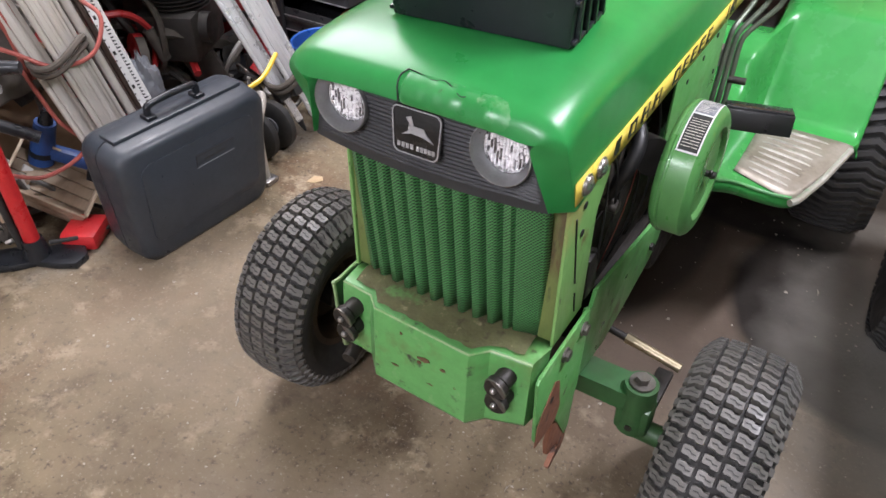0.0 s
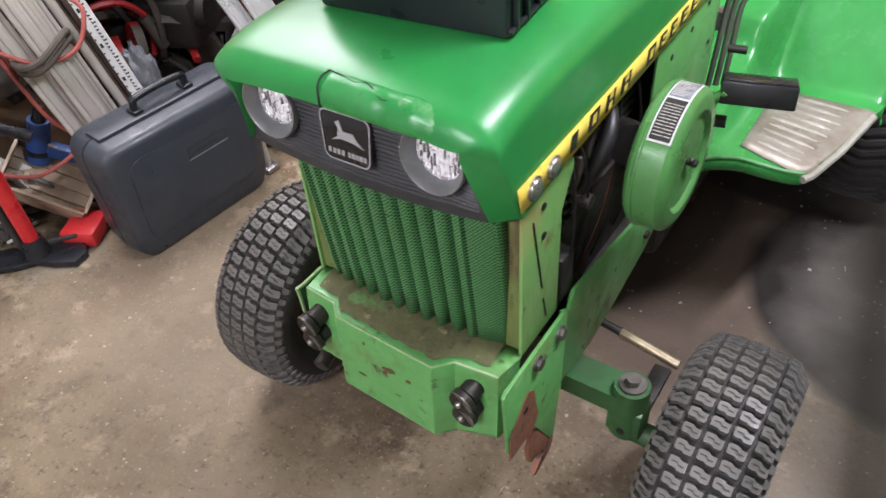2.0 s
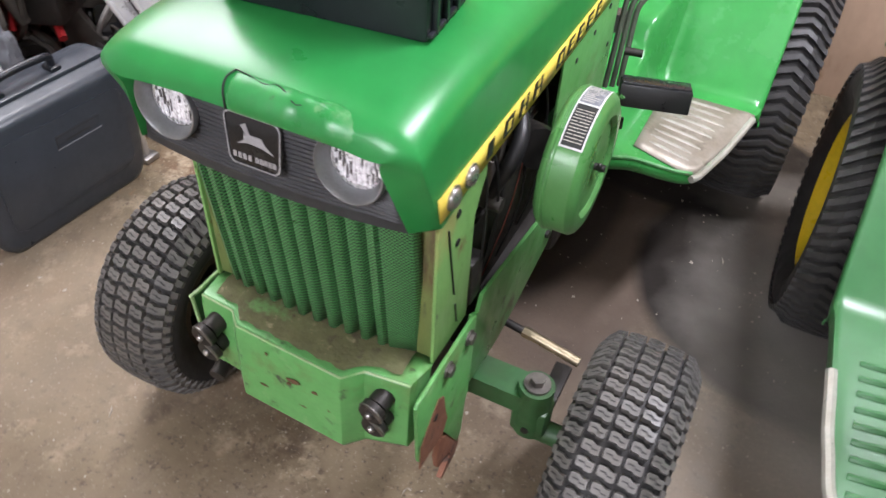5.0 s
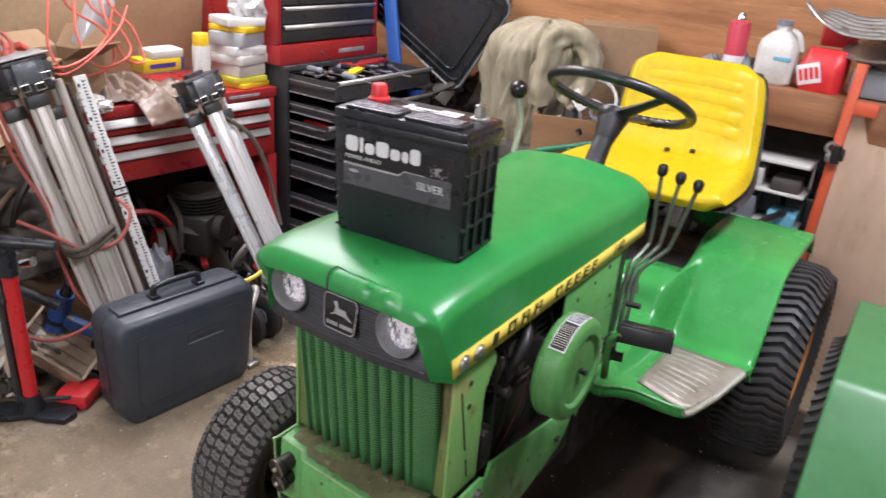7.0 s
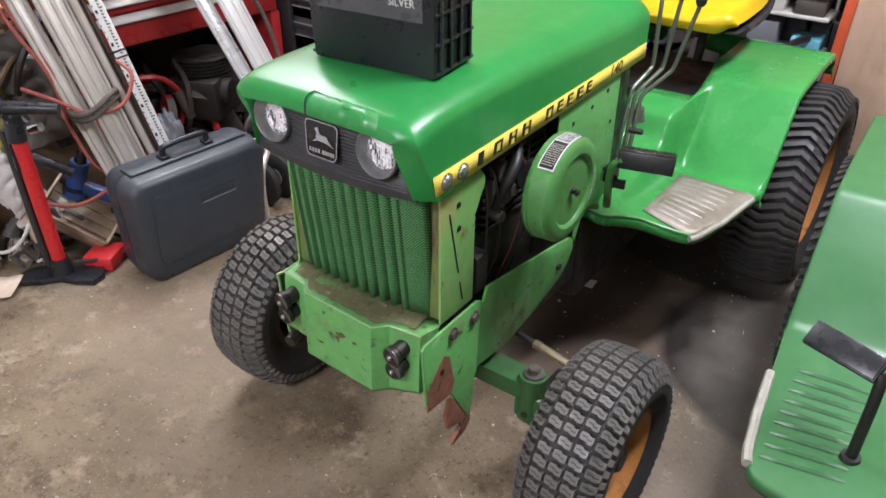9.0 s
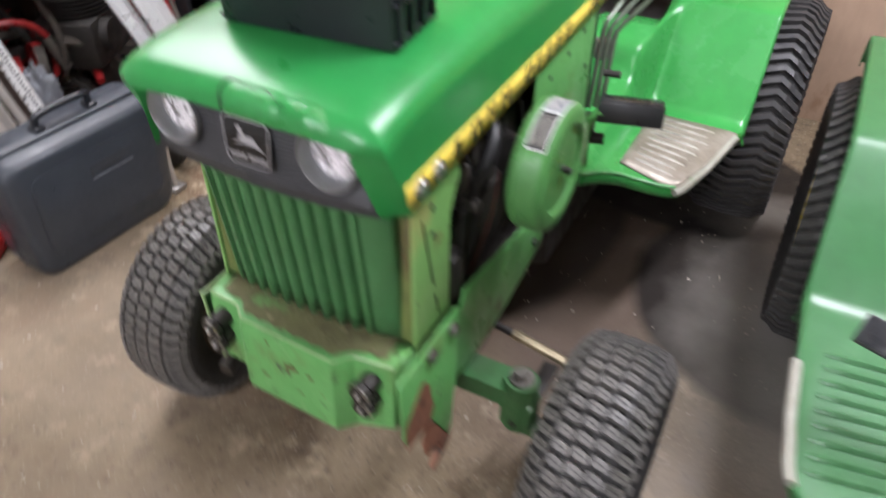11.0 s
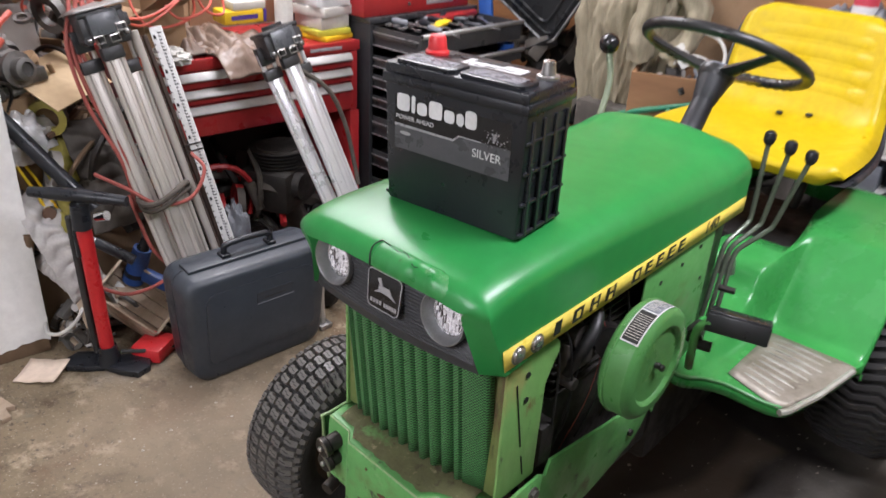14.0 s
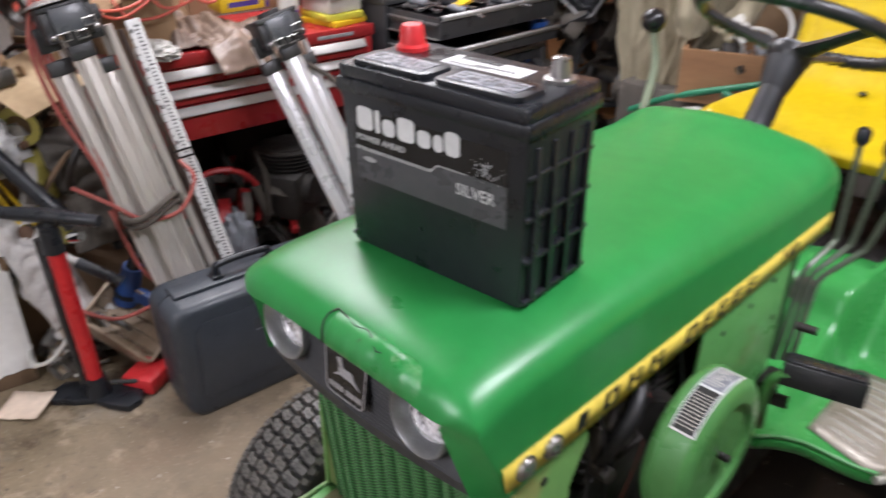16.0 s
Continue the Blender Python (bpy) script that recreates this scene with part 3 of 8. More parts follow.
def headlight(t, x, z):
    c = Matrix.Translation((x, -0.064, z)) @ pose(0, 0, 0, 90 - 4) @ Matrix.Scale(0.79, 4)
    bm = lathe(bm_new(), [(0.050, -0.006), (0.051, 0.003), (0.050, 0.006), (0.0485, 0.0063), (0.0465, 0.004), (0.0385, -0.013), (0.0375, -0.026)], 40, c)
    h = part("headlight", bm, M["ring_grey"], t, "round sealed-beam headlight in a brushed grey conical ring")
    bm = lathe(bm_new(), [(0.0378, -0.018), (0.03, -0.028), (0.018, -0.034), (0.006, -0.036), (0.0, -0.036)], 32, c)
    part("reflector", bm, M["reflector"], h)
    # fluted lens
    bm = bm_new()
    rows = []
    n = 24
    for i in range(n + 1):
        row = []
        for j in range(n + 1):
            u, v = -1 + 2 * i / n, -1 + 2 * j / n
            a, b = u * math.sqrt(1 - v * v / 2), v * math.sqrt(1 - u * u / 2)
            dome = 0.004 * (1 - a * a - b * b) + 0.0011 * math.sin(a * 34) * (0.6 + 0.4 * math.sin(b * 21))
            row.append(c @ Vector((a * 0.038, b * 0.038, -0.0145 + dome)))
        rows.append(row)
    loft(bm, rows)
    lens = thicken(part("lens", bm, M["glass"], h, "fluted clear lens", 80), 0.002)
    lens.visible_shadow = False
    rng = random.Random(int(x * 1000))
    bm = bm_new()
    for i in range(13):
        a = -0.032 + 0.064 * i / 12
        half = math.sqrt(max(0.0345 ** 2 - a * a, 0)) * 0.96
        q = -half
        while q < half - 0.003:
            r = min(q + rng.uniform(0.008, 0.02), half)
            d = rng.uniform(-0.001, 0.001)
            before = len(bm.faces)
            cyl(bm, c @ Vector((a, q, -0.0205 + d)), c @ Vector((a, r - 0.0008, -0.0205 - d)), 0.0021, seg=8)
            bm.faces.ensure_lookup_table()
            # nearly a third get the darker copy, shade put into the flute's colour
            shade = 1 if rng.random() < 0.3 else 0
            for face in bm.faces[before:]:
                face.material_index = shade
            q = r
    part("flutes", bm, [M["flute"], M["flute_shaded"]], h)


def front_panel(t):
    """The black ribbed panel between hood and grille, with lamps and badge."""
    bm = bm_new()
    rows = []
    n = 40
    for i in range(n + 1):
        v = i / n
        row = []
        for j in range(81):
            u = -1 + j / 40
            zb = 0.79 - 0.006 * (1 - u * u) + 0.004 * abs(u)
            zt = 0.909 - 0.03 * max(0, abs(u) - 0.75) / 0.25
            z = zb + (zt - zb) * v
            rib = 0.0009 * (1 if i % 2 else -1) if 0.1 < v < 0.95 and abs(u) < 0.95 else 0
            y = -0.064 + 0.006 * abs(u) ** 3 + 0.010 * (1 - v) - rib
            row.append((u * (0.175 - 0.019 * v), y, z))
        rows.append(row)
    back = [[(x, y + 0.03, z) for x, y, z in rows[0]]]
    loft(bm, back + rows)
    bmesh.ops.delete(bm, geom=[q for q in bm.faces if math.hypot(abs(q.calc_center_median().x) - 0.1135, q.calc_center_median().z - 0.866) < 0.0355], context="FACES")
    p = part("front_panel", bm, M["black_matte"], t, "black ribbed lamp panel")
    for x in (0.1135, -0.1135):
        headlight(t, x, 0.866)
    c = Matrix(((1, 0, 0, 0.0), (0, 0.09, -1, -0.062), (0, 1, 0.09, 0.857), (0, 0, 0, 1))) @ Matrix.Diagonal((0.84, 0.9, 1, 1))
    pts = round_rect(0.088, 0.07, 0.011)
    # the badge is a little narrower at the bottom
    shape = lambda k: [(x * k * (1 - 0.10 * (0.5 - y / 0.07)), y * k) for x, y in pts]
    bm = plate(bm_new(), shape(1.0), 0.005, c, 0.001)
    b = part("badge", bm, M["black_gloss"], t, "black badge with a silver border")
    bm = bm_new()
    outer, inner = shape(0.965), shape(0.92)
    lo = [[bm.verts.new(c @ Vector((x, y, 0.0052))) for x, y in o] for o in (outer, inner)]
    grid_faces(bm, lo, closed_u=True)
    part("border", thicken_bm(bm, c, 0.0008), M["silver_ink"], b)
    # the emblem as a plain swept shape, and the name below it as plain bars
    bm = plate(bm_new(), [(-0.024, -0.012), (-0.014, -0.004), (-0.012, 0.010), (-0.017, 0.018), (-0.009, 0.022), (-0.004, 0.006), (0.013, 0.006), (0.018, -0.003), (0.030, -0.014), (0.012, -0.008), (-0.008, -0.007)], 0.001, c @ Matrix.Translation((0, 0.004, 0.005)) @ Matrix.Diagonal((1.0, 0.85, 1, 1)))
    part("emblem", bm, M["silver_ink"], b, "plain silver swept shape")
    bm = bm_new()
    for i, x in enumerate((-0.028, -0.0205, -0.013, -0.0055, 0.005, 0.0115, 0.018, 0.0245, 0.031)):
        plate(bm, [(x - 0.0025, -0.025), (x + 0.0025, -0.025), (x + 0.0025, -0.018), (x - 0.0025, -0.018)], 0.0008, c @ Matrix.Translation((-0.001, 0, 0.005)))
    part("badge_bars", bm, M["silver_ink"], b)


def thicken_bm(bm, c, t):
    d = (c.to_3x3() @ Vector((0, 0, t)))
    made = bmesh.ops.extrude_face_region(bm, geom=bm.faces[:])["geom"]
    for g in made:
        if isinstance(g, bmesh.types.BMVert):
            g.co += d
    return bm


def grille(t):
    """Upright corrugated, perforated grille, with a flat strip at each side."""
    bm = bm_new()
    xs = []
    half = 0.157
    xs.append((-half, 0.018))
    xs.append((-half + 0.006, 0.004))
    xs.append((-half + 0.02, -0.003))
    n = 10
    x0, x1 = -half + 0.022, half - 0.043
    pitch = (x1 - x0) / n
    for i in range(n):
        a = x0 + i * pitch
        for f, y in ((0.02, 0.002), (0.12, 0.012), (0.26, 0.0125), (0.38, 0.003), (0.5, -0.004), (0.86, -0.004)):
            xs.append((a + f * pitch, y))
    xs.append((x1, 0.004))
    xs.append((half - 0.04, -0.003))
    xs.append((half - 0.006, 0.004))
    xs.append((half, 0.018))
    rows = []
    for k in range(7):
        v = k / 6
        z = 0.522 + 0.285 * v
        lean = -0.028 * v
        rows.append([(x * (0.985 + 0.015 * v), y + lean + 0.006 * (x / half) ** 2 * 2, z) for x, y in xs])
    loft(bm, rows)
    thicken(part("grille", bm, M["perforated"], t, "green perforated corrugated grille", 60), 0.0015)


def grille_posts(t):
    """The side posts behind the grille, with bolt holes, a rust line and a rounded ear on top."""
    for s in (1, -1):
        bm = bm_new()
        ear = [(0.128 + 0.014 * math.cos(a), 0.755 + 0.02 * math.sin(a)) for a in (radians(d) for d in range(-80, 91, 20))]
        plate(bm, [(0.012, 0.52), (0.112, 0.52), (0.112, 0.70)] + ear + [(0.118, 0.79), (0.012, 0.79)], 0.005, side_plane(s * 0.174 - 0.0025), 0.001)
        p = part("grille_post", bm, M["green_post"], t, "scratched yellowed green post with rust")
        part("post_flange", box(bm_new(), (min(s * 0.145, s * 0.1705), 0.016, 0.525), (max(s * 0.145, s * 0.1705), 0.026, 0.785), 0.001), M["flange"], p, "grimy olive flange with rust streaks")
        for y, z in ((0.062, 0.742), (0.064, 0.695)):
            part("bolt_hole", cyl(bm_new(), (s * 0.1764, y, z), (s * 0.178, y, z), 0.0055, seg=12), M["black_ink"], p)
        for pts in ([(0.036, 0.735), (0.052, 0.66), (0.064, 0.605)], [(0.069, 0.582), (0.078, 0.54)]):
            part("scratch", tube(bm_new(), [(s * 0.1772, y, z) for y, z in pts], 0.0013, 5), M["black_ink"], p)


def coupler(t, x):
    """A pair of capped hydraulic couplers with a chain."""
    bm = bm_new()
    bright = []
    for z, dy in ((0.488, 0.0), (0.452, 0.004)):
        y0 = -0.024
        cyl(bm, (x, y0, z), (x - 0.004, y0 - 0.034 + dy, z - 0.006), 0.0155, seg=18)
        cyl(bm, (x - 0.004, y0 - 0.036 + dy, z - 0.006), (x - 0.006, y0 - 0.046 + dy, z - 0.008), 0.0185, seg=18)
        bright.append(((x - 0.0058, y0 - 0.0445 + dy, z - 0.0077), (x - 0.0062, y0 - 0.0466 + dy, z - 0.0081)))
    c = part("coupler", bm, M["dark_metal"], t, "pair of black capped hydraulic couplers")
    for p, q in bright:
        part("cap_ring", cyl(bm_new(), p, q, 0.0192, seg=24), M["grimy_steel"], c, "steel ring round the cap")
        part("cap_face", cyl(bm_new(), q, Vector(q) + Vector((0, -0.0012, 0)), 0.0172, seg=24), M["dark_metal"], c)
        part("cap_pin", ball(bm_new(), Vector(q) + Vector((-0.001, -0.003, -0.001)), 0.0052, 10), M["steel"], c)
    bm = bm_new()
    for k in range(13):
        a = k / 12
        p = Vector((x - 0.022 + 0.012 * math.sin(a * 5), -0.055 + 0.03 * a, 0.485 - 0.075 * a + 0.01 * math.sin(a * 7)))
        q = p + Vector((0.002, 0.001, -0.0075))
        tube(bm, [p + Vector((0, 0.002 * (k % 2), 0)), (p + q) / 2 + Vector((0.003, 0, 0)), q], 0.0014, 5, 2)
    part("chain", bm, M["steel"], c, "small steel chain")


def front_pan(t):
    """The pressed front of the frame: a shelf under the grille and a stepped face."""
    plan = [(-0.172, 0.012), (-0.168, -0.03), (-0.112, -0.034), (-0.09, -0.054), (0.082, -0.062), (0.104, -0.038), (0.168, -0.031), (0.176, 0.012)]
    bm = bm_new()
    face = []
    for dz, k in ((0.0, 0.0), (-0.004, -0.004), (-0.012, -0.006), (-0.14, -0.012), (-0.147, -0.009)):
        row = []
        for i, (x, y) in enumerate(plan):
            low = dz
            if dz < -0.05:
                low = dz + (0.0 if 2 < i < 6 else 0.018)
            row.append((x, y + k, 0.52 + low))
        face.append(row)
    shelf = [(x * 0.9, 0.03, 0.524) for x, y in plan]
    loft(bm, [shelf] + face)
    p = thicken(part("front_pan", bm, M["green_old"], t, "chipped green front pan with rust and dirt", 24), 0.004)
    bm = bm_new()
    rows = []
    for i in range(31):
        x = -0.15 + 0.3 * i / 30
        y = ramp_at(plan, x) + 0.007
        rows.append([(x, 0.02, 0.5265), (x, 0.004, 0.5305 + 0.0015 * math.sin(i * 3.7)), (x, y * 0.5, 0.527 + 0.0008 * math.sin(i * 2.3)), (x, y + 0.002 * math.sin(i * 1.9), 0.5232)])
    loft(bm, rows)
    part("dirt", bm, M["dirt"], p, "caked dirt along the shelf")
    rim = [(x, y - 0.003, 0.519) for x, y in plan[1:7]]
    part("rubbed_edge", tube(bm_new(), rim, 0.0016, 6, 1), M["rubbed_green"], p, "top edge rubbed pale")
    rng = random.Random(5)
    for x, z, w, h in ((0.006, 0.468, 0.013, 0.006), (-0.003, 0.459, 0.006, 0.004), (0.04, 0.466, 0.007, 0.004), (-0.035, 0.502, 0.003, 0.004), (-0.05, 0.425, 0.008, 0.002), (0.02, 0.421, 0.01, 0.002), (0.062, 0.44, 0.003, 0.002)):
        y = -0.058 - 0.004 * (x + 0.062) / 0.147 - 0.0079
        out = [(x + w * rng.uniform(0.55, 1) * math.cos(a), z + h * rng.uniform(0.55, 1) * math.sin(a)) for a in (2 * math.pi * k / 9 for k in range(9))]
        part("rust_chip", plate(bm_new(), out, 0.0012, front_plane(y)), M["rust_chip"], p, "rusty chip in the paint")
    for x in (-0.139, 0.135):
        coupler(t, x)




def frame_side(t, s):
    bm = bm_new()
    # the long rail
    plate(bm, [(0.10, 0.352), (0.118, 0.515), (0.142, 0.497), (0.152, 0.527), (0.232, 0.514), (0.40, 0.486), (0.485, 0.472), (0.505, 0.46), (0.509, 0.435), (0.49, 0.405), (0.455, 0.38), (0.33, 0.352), (0.238, 0.336)], 0.006, side_plane(s * 0.181 - 0.003), 0.0012)
    rail = part("frame_rail", bm, M["green_old"], t, "scuffed pale green frame rail")
    bm = bm_new()
    plate(bm, [(-0.058, 0.512), (-0.052, 0.519), (0.112, 0.521), (0.122, 0.514), (0.114, 0.35), (0.104, 0.34), (0.1, 0.262), (0.086, 0.25), (0.04, 0.334), (0.026, 0.36), (-0.04, 0.364), (-0.048, 0.38)], 0.006, side_plane(s * 0.187 - 0.003), 0.0012)
    if s < 0:
        bmesh.ops.translate(bm, verts=bm.verts, vec=(-0.004, 0.025, -0.016))
    p = part("front_bracket", bm, M["green_old"] if s > 0 else M["green_dark"], t, "worn green mounting bracket, rusty at the tip" if s > 0 else "dark green mounting bracket with a rubbed edge")
    if s < 0:
        part("rubbed_edge", tube(bm_new(), [(-0.1895, y + 0.025, z - 0.016) for y, z in ((0.09, 0.521), (-0.045, 0.52), (-0.0575, 0.512), (-0.0485, 0.385), (-0.041, 0.366))], 0.0034, 6, 3), M["rubbed_green"], p)
        part("bolt", cyl(bm_new(), (-0.16, -0.02, 0.372), (-0.155, -0.055, 0.366), 0.013, seg=10), M["dark_metal"], p)
        return
    bm = bm_new()
    plate(bm, [(-0.049, 0.363), (0.024, 0.356), (0.036, 0.38), (0.028, 0.41), (0.02, 0.45), (0.004, 0.462), (-0.012, 0.448), (-0.03, 0.43), (-0.046, 0.41)], 0.0015, side_plane(s * 0.1905 + (0 if s > 0 else -0.0015)))
    part("rust_patch", bm, M["rust"], p, "bare rusty steel")
    bm = bm_new()
    plate(bm, [(0.04, 0.328), (0.098, 0.258), (0.098, 0.228), (0.082, 0.212), (0.038, 0.204), (0.034, 0.213), (0.068, 0.234), (0.066, 0.252), (0.022, 0.262), (0.014, 0.30), (0.028, 0.335)], 0.009, side_plane(s * 0.184 - 0.0045), 0.0015)
    part("hook", bm, M["rust"], p, "rusty hooked end")
    for y, z in ((0.03, 0.497), (0.097, 0.494)):
        bm = bm_new()
        cyl(bm, (s * 0.188, y, z), (s * 0.193, y, z), 0.0125, seg=18)
        cyl(bm, (s * 0.193, y, z), (s * 0.1985, y, z), 0.0095, seg=6)
        part("bolt", bm, M["grimy_steel"], p)
    part("bolt_hole", cyl(bm_new(), (s * 0.1915, -0.004, 0.43), (s * 0.1926, -0.004, 0.43), 0.006, seg=12), M["black_ink"], p)
    for y, z in ((0.44, 0.42),):
        part("bolt", cyl(bm_new(), (s * 0.183, y, z), (s * 0.19, y, z), 0.008, seg=6), M["dark_metal"], rail)


def wheel(t, x, y, r, width, rim_r, rim_mat, side, rows, cols, style, rubber, tread, label):
    """A wheel about the local x axis: carcass, lugs, rim."""
    c = Matrix.Translation((x, y, r)) @ Matrix(((0, 0, side, 0), (1, 0, 0, 0), (0, 1, 0, 0), (0, 0, 0, 1)))
    # local z of the lathe is the axle, towards the outside
    w = width / 2
    base = r - 0.011
    prof = [(rim_r - 0.004, -w * 0.66), (rim_r + 0.012, -w * 0.74), (rim_r + (base - rim_r) * 0.45, -w * 0.97), (rim_r + (base - rim_r) * 0.72, -w * 0.98), (base - 0.018, -w * 0.9), (base - 0.005, -w * 0.74)]
    crown = [(base - 0.0, -w * 0.4), (base + 0.001, 0)]
    prof = prof + crown + [(a, -b) for a, b in reversed(prof + crown[:1])]
    tyre = part("tyre", lathe(bm_new(), prof, 56, c), rubber, t, label, 60)

    def surface(b):
        """Carcass radius at the cross place b, from -1 to 1."""
        z = b * w
        for (r0, z0), (r1, z1) in zip(prof, prof[1:]):
            if z0 <= z <= z1 and r0 > rim_r + 0.02:
                return r0 + (r1 - r0) * (z - z0) / max(z1 - z0, 1e-6)
        return base - 0.02

    bm = bm_new()

    def lug(outline, high=0.011):
        """A raised block; outline of (angle, cross) points."""
        lo, hi = [], []
        ca = sum(p[0] for p in outline) / len(outline)
        cb = sum(p[1] for p in outline) / len(outline)
        for a, b in outline:
            rr = surface(b) - 0.002
            lo.append(bm.verts.new(c @ Vector((rr * math.cos(a), rr * math.sin(a), b * w * 1.01))))
            a2, b2 = ca + (a - ca) * 0.88, cb + (b - cb) * 0.95
            rr = surface(b2) + high * (1 if abs(b2) < 0.75 else 0.75)
            hi.append(bm.verts.new(c @ Vector((rr * math.cos(a2), rr * math.sin(a2), b2 * w * 1.02))))
        n = len(outline)
        bm.faces.new(hi)
        for i in range(n):
            bm.faces.new((lo[i], lo[(i + 1) % n], hi[(i + 1) % n], hi[i]))

    step = 2 * math.pi / rows
    if style == "turf":
        # stepped blocks in level rows, each topped by a dark S-shaped strip painted as a slit's shade; the shoulder
        # blocks stand between the rows
        for i in range(rows):
            for j in range(cols):
                b0, b1 = -0.93 + 1.86 * j / cols + 0.027, -0.93 + 1.86 * (j + 1) / cols - 0.027
                a0 = i * step + step * (0.42 if j in (0, cols - 1) else 0.05 * j)
                q = b1 - b0
                d, k = step * 0.345, -side * step * 0.06
                r = step * 0.07
                # the half that hangs lower has a tab at its end
                upper = [(a0 + d + k - r, b0), (a0 + d + k, b0 + 0.1 * q), (a0 + d + k, b0 + 0.45 * q), (a0 + d - k, b0 + 0.58 * q), (a0 + d - k, b1 - 0.1 * q), (a0 + d - k - r, b1)]
                lower = [(a0 - d + k + r, b0), (a0 - d + k, b0 + 0.1 * q), (a0 - d + k, b0 + 0.5 * q), (a0 - d - 1.5 * k, b0 + 0.66 * q), (a0 - d - 1.9 * k, b1 - 0.12 * q), (a0 - d - 1.2 * k, b1)]
                lug(upper + lower[::-1], 0.0115)
                slit_shade = [(b0 + 0.16 * q, 1.2 * k), (b0 + 0.46 * q, 1.2 * k), (b1 - 0.42 * q, -1.2 * k), (b1 - 0.16 * q, -1.2 * k)]
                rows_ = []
                for b, o in slit_shade:
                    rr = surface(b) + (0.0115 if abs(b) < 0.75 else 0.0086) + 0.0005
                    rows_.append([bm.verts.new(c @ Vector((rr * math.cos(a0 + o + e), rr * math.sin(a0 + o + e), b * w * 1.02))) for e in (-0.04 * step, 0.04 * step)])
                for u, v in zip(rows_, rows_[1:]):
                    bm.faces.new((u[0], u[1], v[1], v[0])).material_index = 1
            for sgn in (-1, 1):
                a0 = i * step + step * 0.06
                lug([(a0 - step * 0.34, sgn * 0.885), (a0 + step * 0.34, sgn * 0.885), (a0 + step * 0.28, sgn * 0.98), (a0 - step * 0.28, sgn * 0.98)], 0.007)
    else:
        # unbroken zigzag bars from shoulder to shoulder
        knots = [(-1.0, 0.75), (-0.5, -0.3), (0.0, 0.38), (0.5, -0.3), (1.0, 0.75)]

        def wave(b):
            for (b0, w0), (b1, w1) in zip(knots, knots[1:]):
                if b <= b1:
                    return step * (w0 + (w1 - w0) * (b - b0) / (b1 - b0))
            return step * knots[-1][1]

        cross = [-0.99, -0.86, -0.7, -0.5, -0.25, 0.0, 0.25, 0.5, 0.7, 0.86, 0.99]
        for i in range(rows):
            a0 = i * step
            bars = []
            for b in cross:
                r0, a = surface(b) - 0.002, a0 + wave(b)
                r1 = surface(b) + (0.013 if abs(b) < 0.8 else 0.008)
                bars.append([c @ Vector((rr * math.cos(a + da * step), rr * math.sin(a + da * step), b * w * (1.01 if rr == r0 else 1.0))) for rr, da in ((r0, -0.31), (r1, -0.23), (r1, 0.23), (r0, 0.31))])
            loft(bm, bars, closed=True, caps=True)
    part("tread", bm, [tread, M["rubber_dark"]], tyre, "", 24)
    dish = -w * 0.1
    bm = lathe(bm_new(), [(rim_r - 0.006, -w * 0.7), (rim_r + 0.008, -w * 0.72), (rim_r - 0.004, -w * 0.6), (rim_r - 0.02, -w * 0.3), (rim_r - 0.02, w * 0.3), (rim_r - 0.004, w * 0.62), (rim_r + 0.009, w * 0.70), (rim_r + 0.012, w * 0.76), (rim_r + 0.004, w * 0.78), (rim_r - 0.008, w * 0.66), (rim_r - 0.026, w * 0.34), (rim_r - 0.034, dish + 0.012), (rim_r * 0.62, dish), (rim_r * 0.42, dish + 0.02), (0.034, dish + 0.02), (0.03, dish + 0.05), (0.0, dish + 0.052)], 44, c)
    rim = part("rim", bm, rim_mat, t, "", 40)
    for k in range(5):
        a = 2 * math.pi * k / 5
        p = c @ Vector((0.052 * math.cos(a), 0.052 * math.sin(a), dish + 0.014))
        q = c @ Vector((0.052 * math.cos(a), 0.052 * math.sin(a), dish + 0.032))
        part("wheel_bolt", cyl(bm_new(), p, q, 0.009, seg=6), M["dark_metal"], rim)
    cap = lathe(bm_new(), [(0.03, dish + 0.03), (0.03, dish + 0.055), (0.022, dish + 0.066), (0, dish + 0.068)], 20, c)
    part("hub_cap", cap, M["dark_metal"], rim)


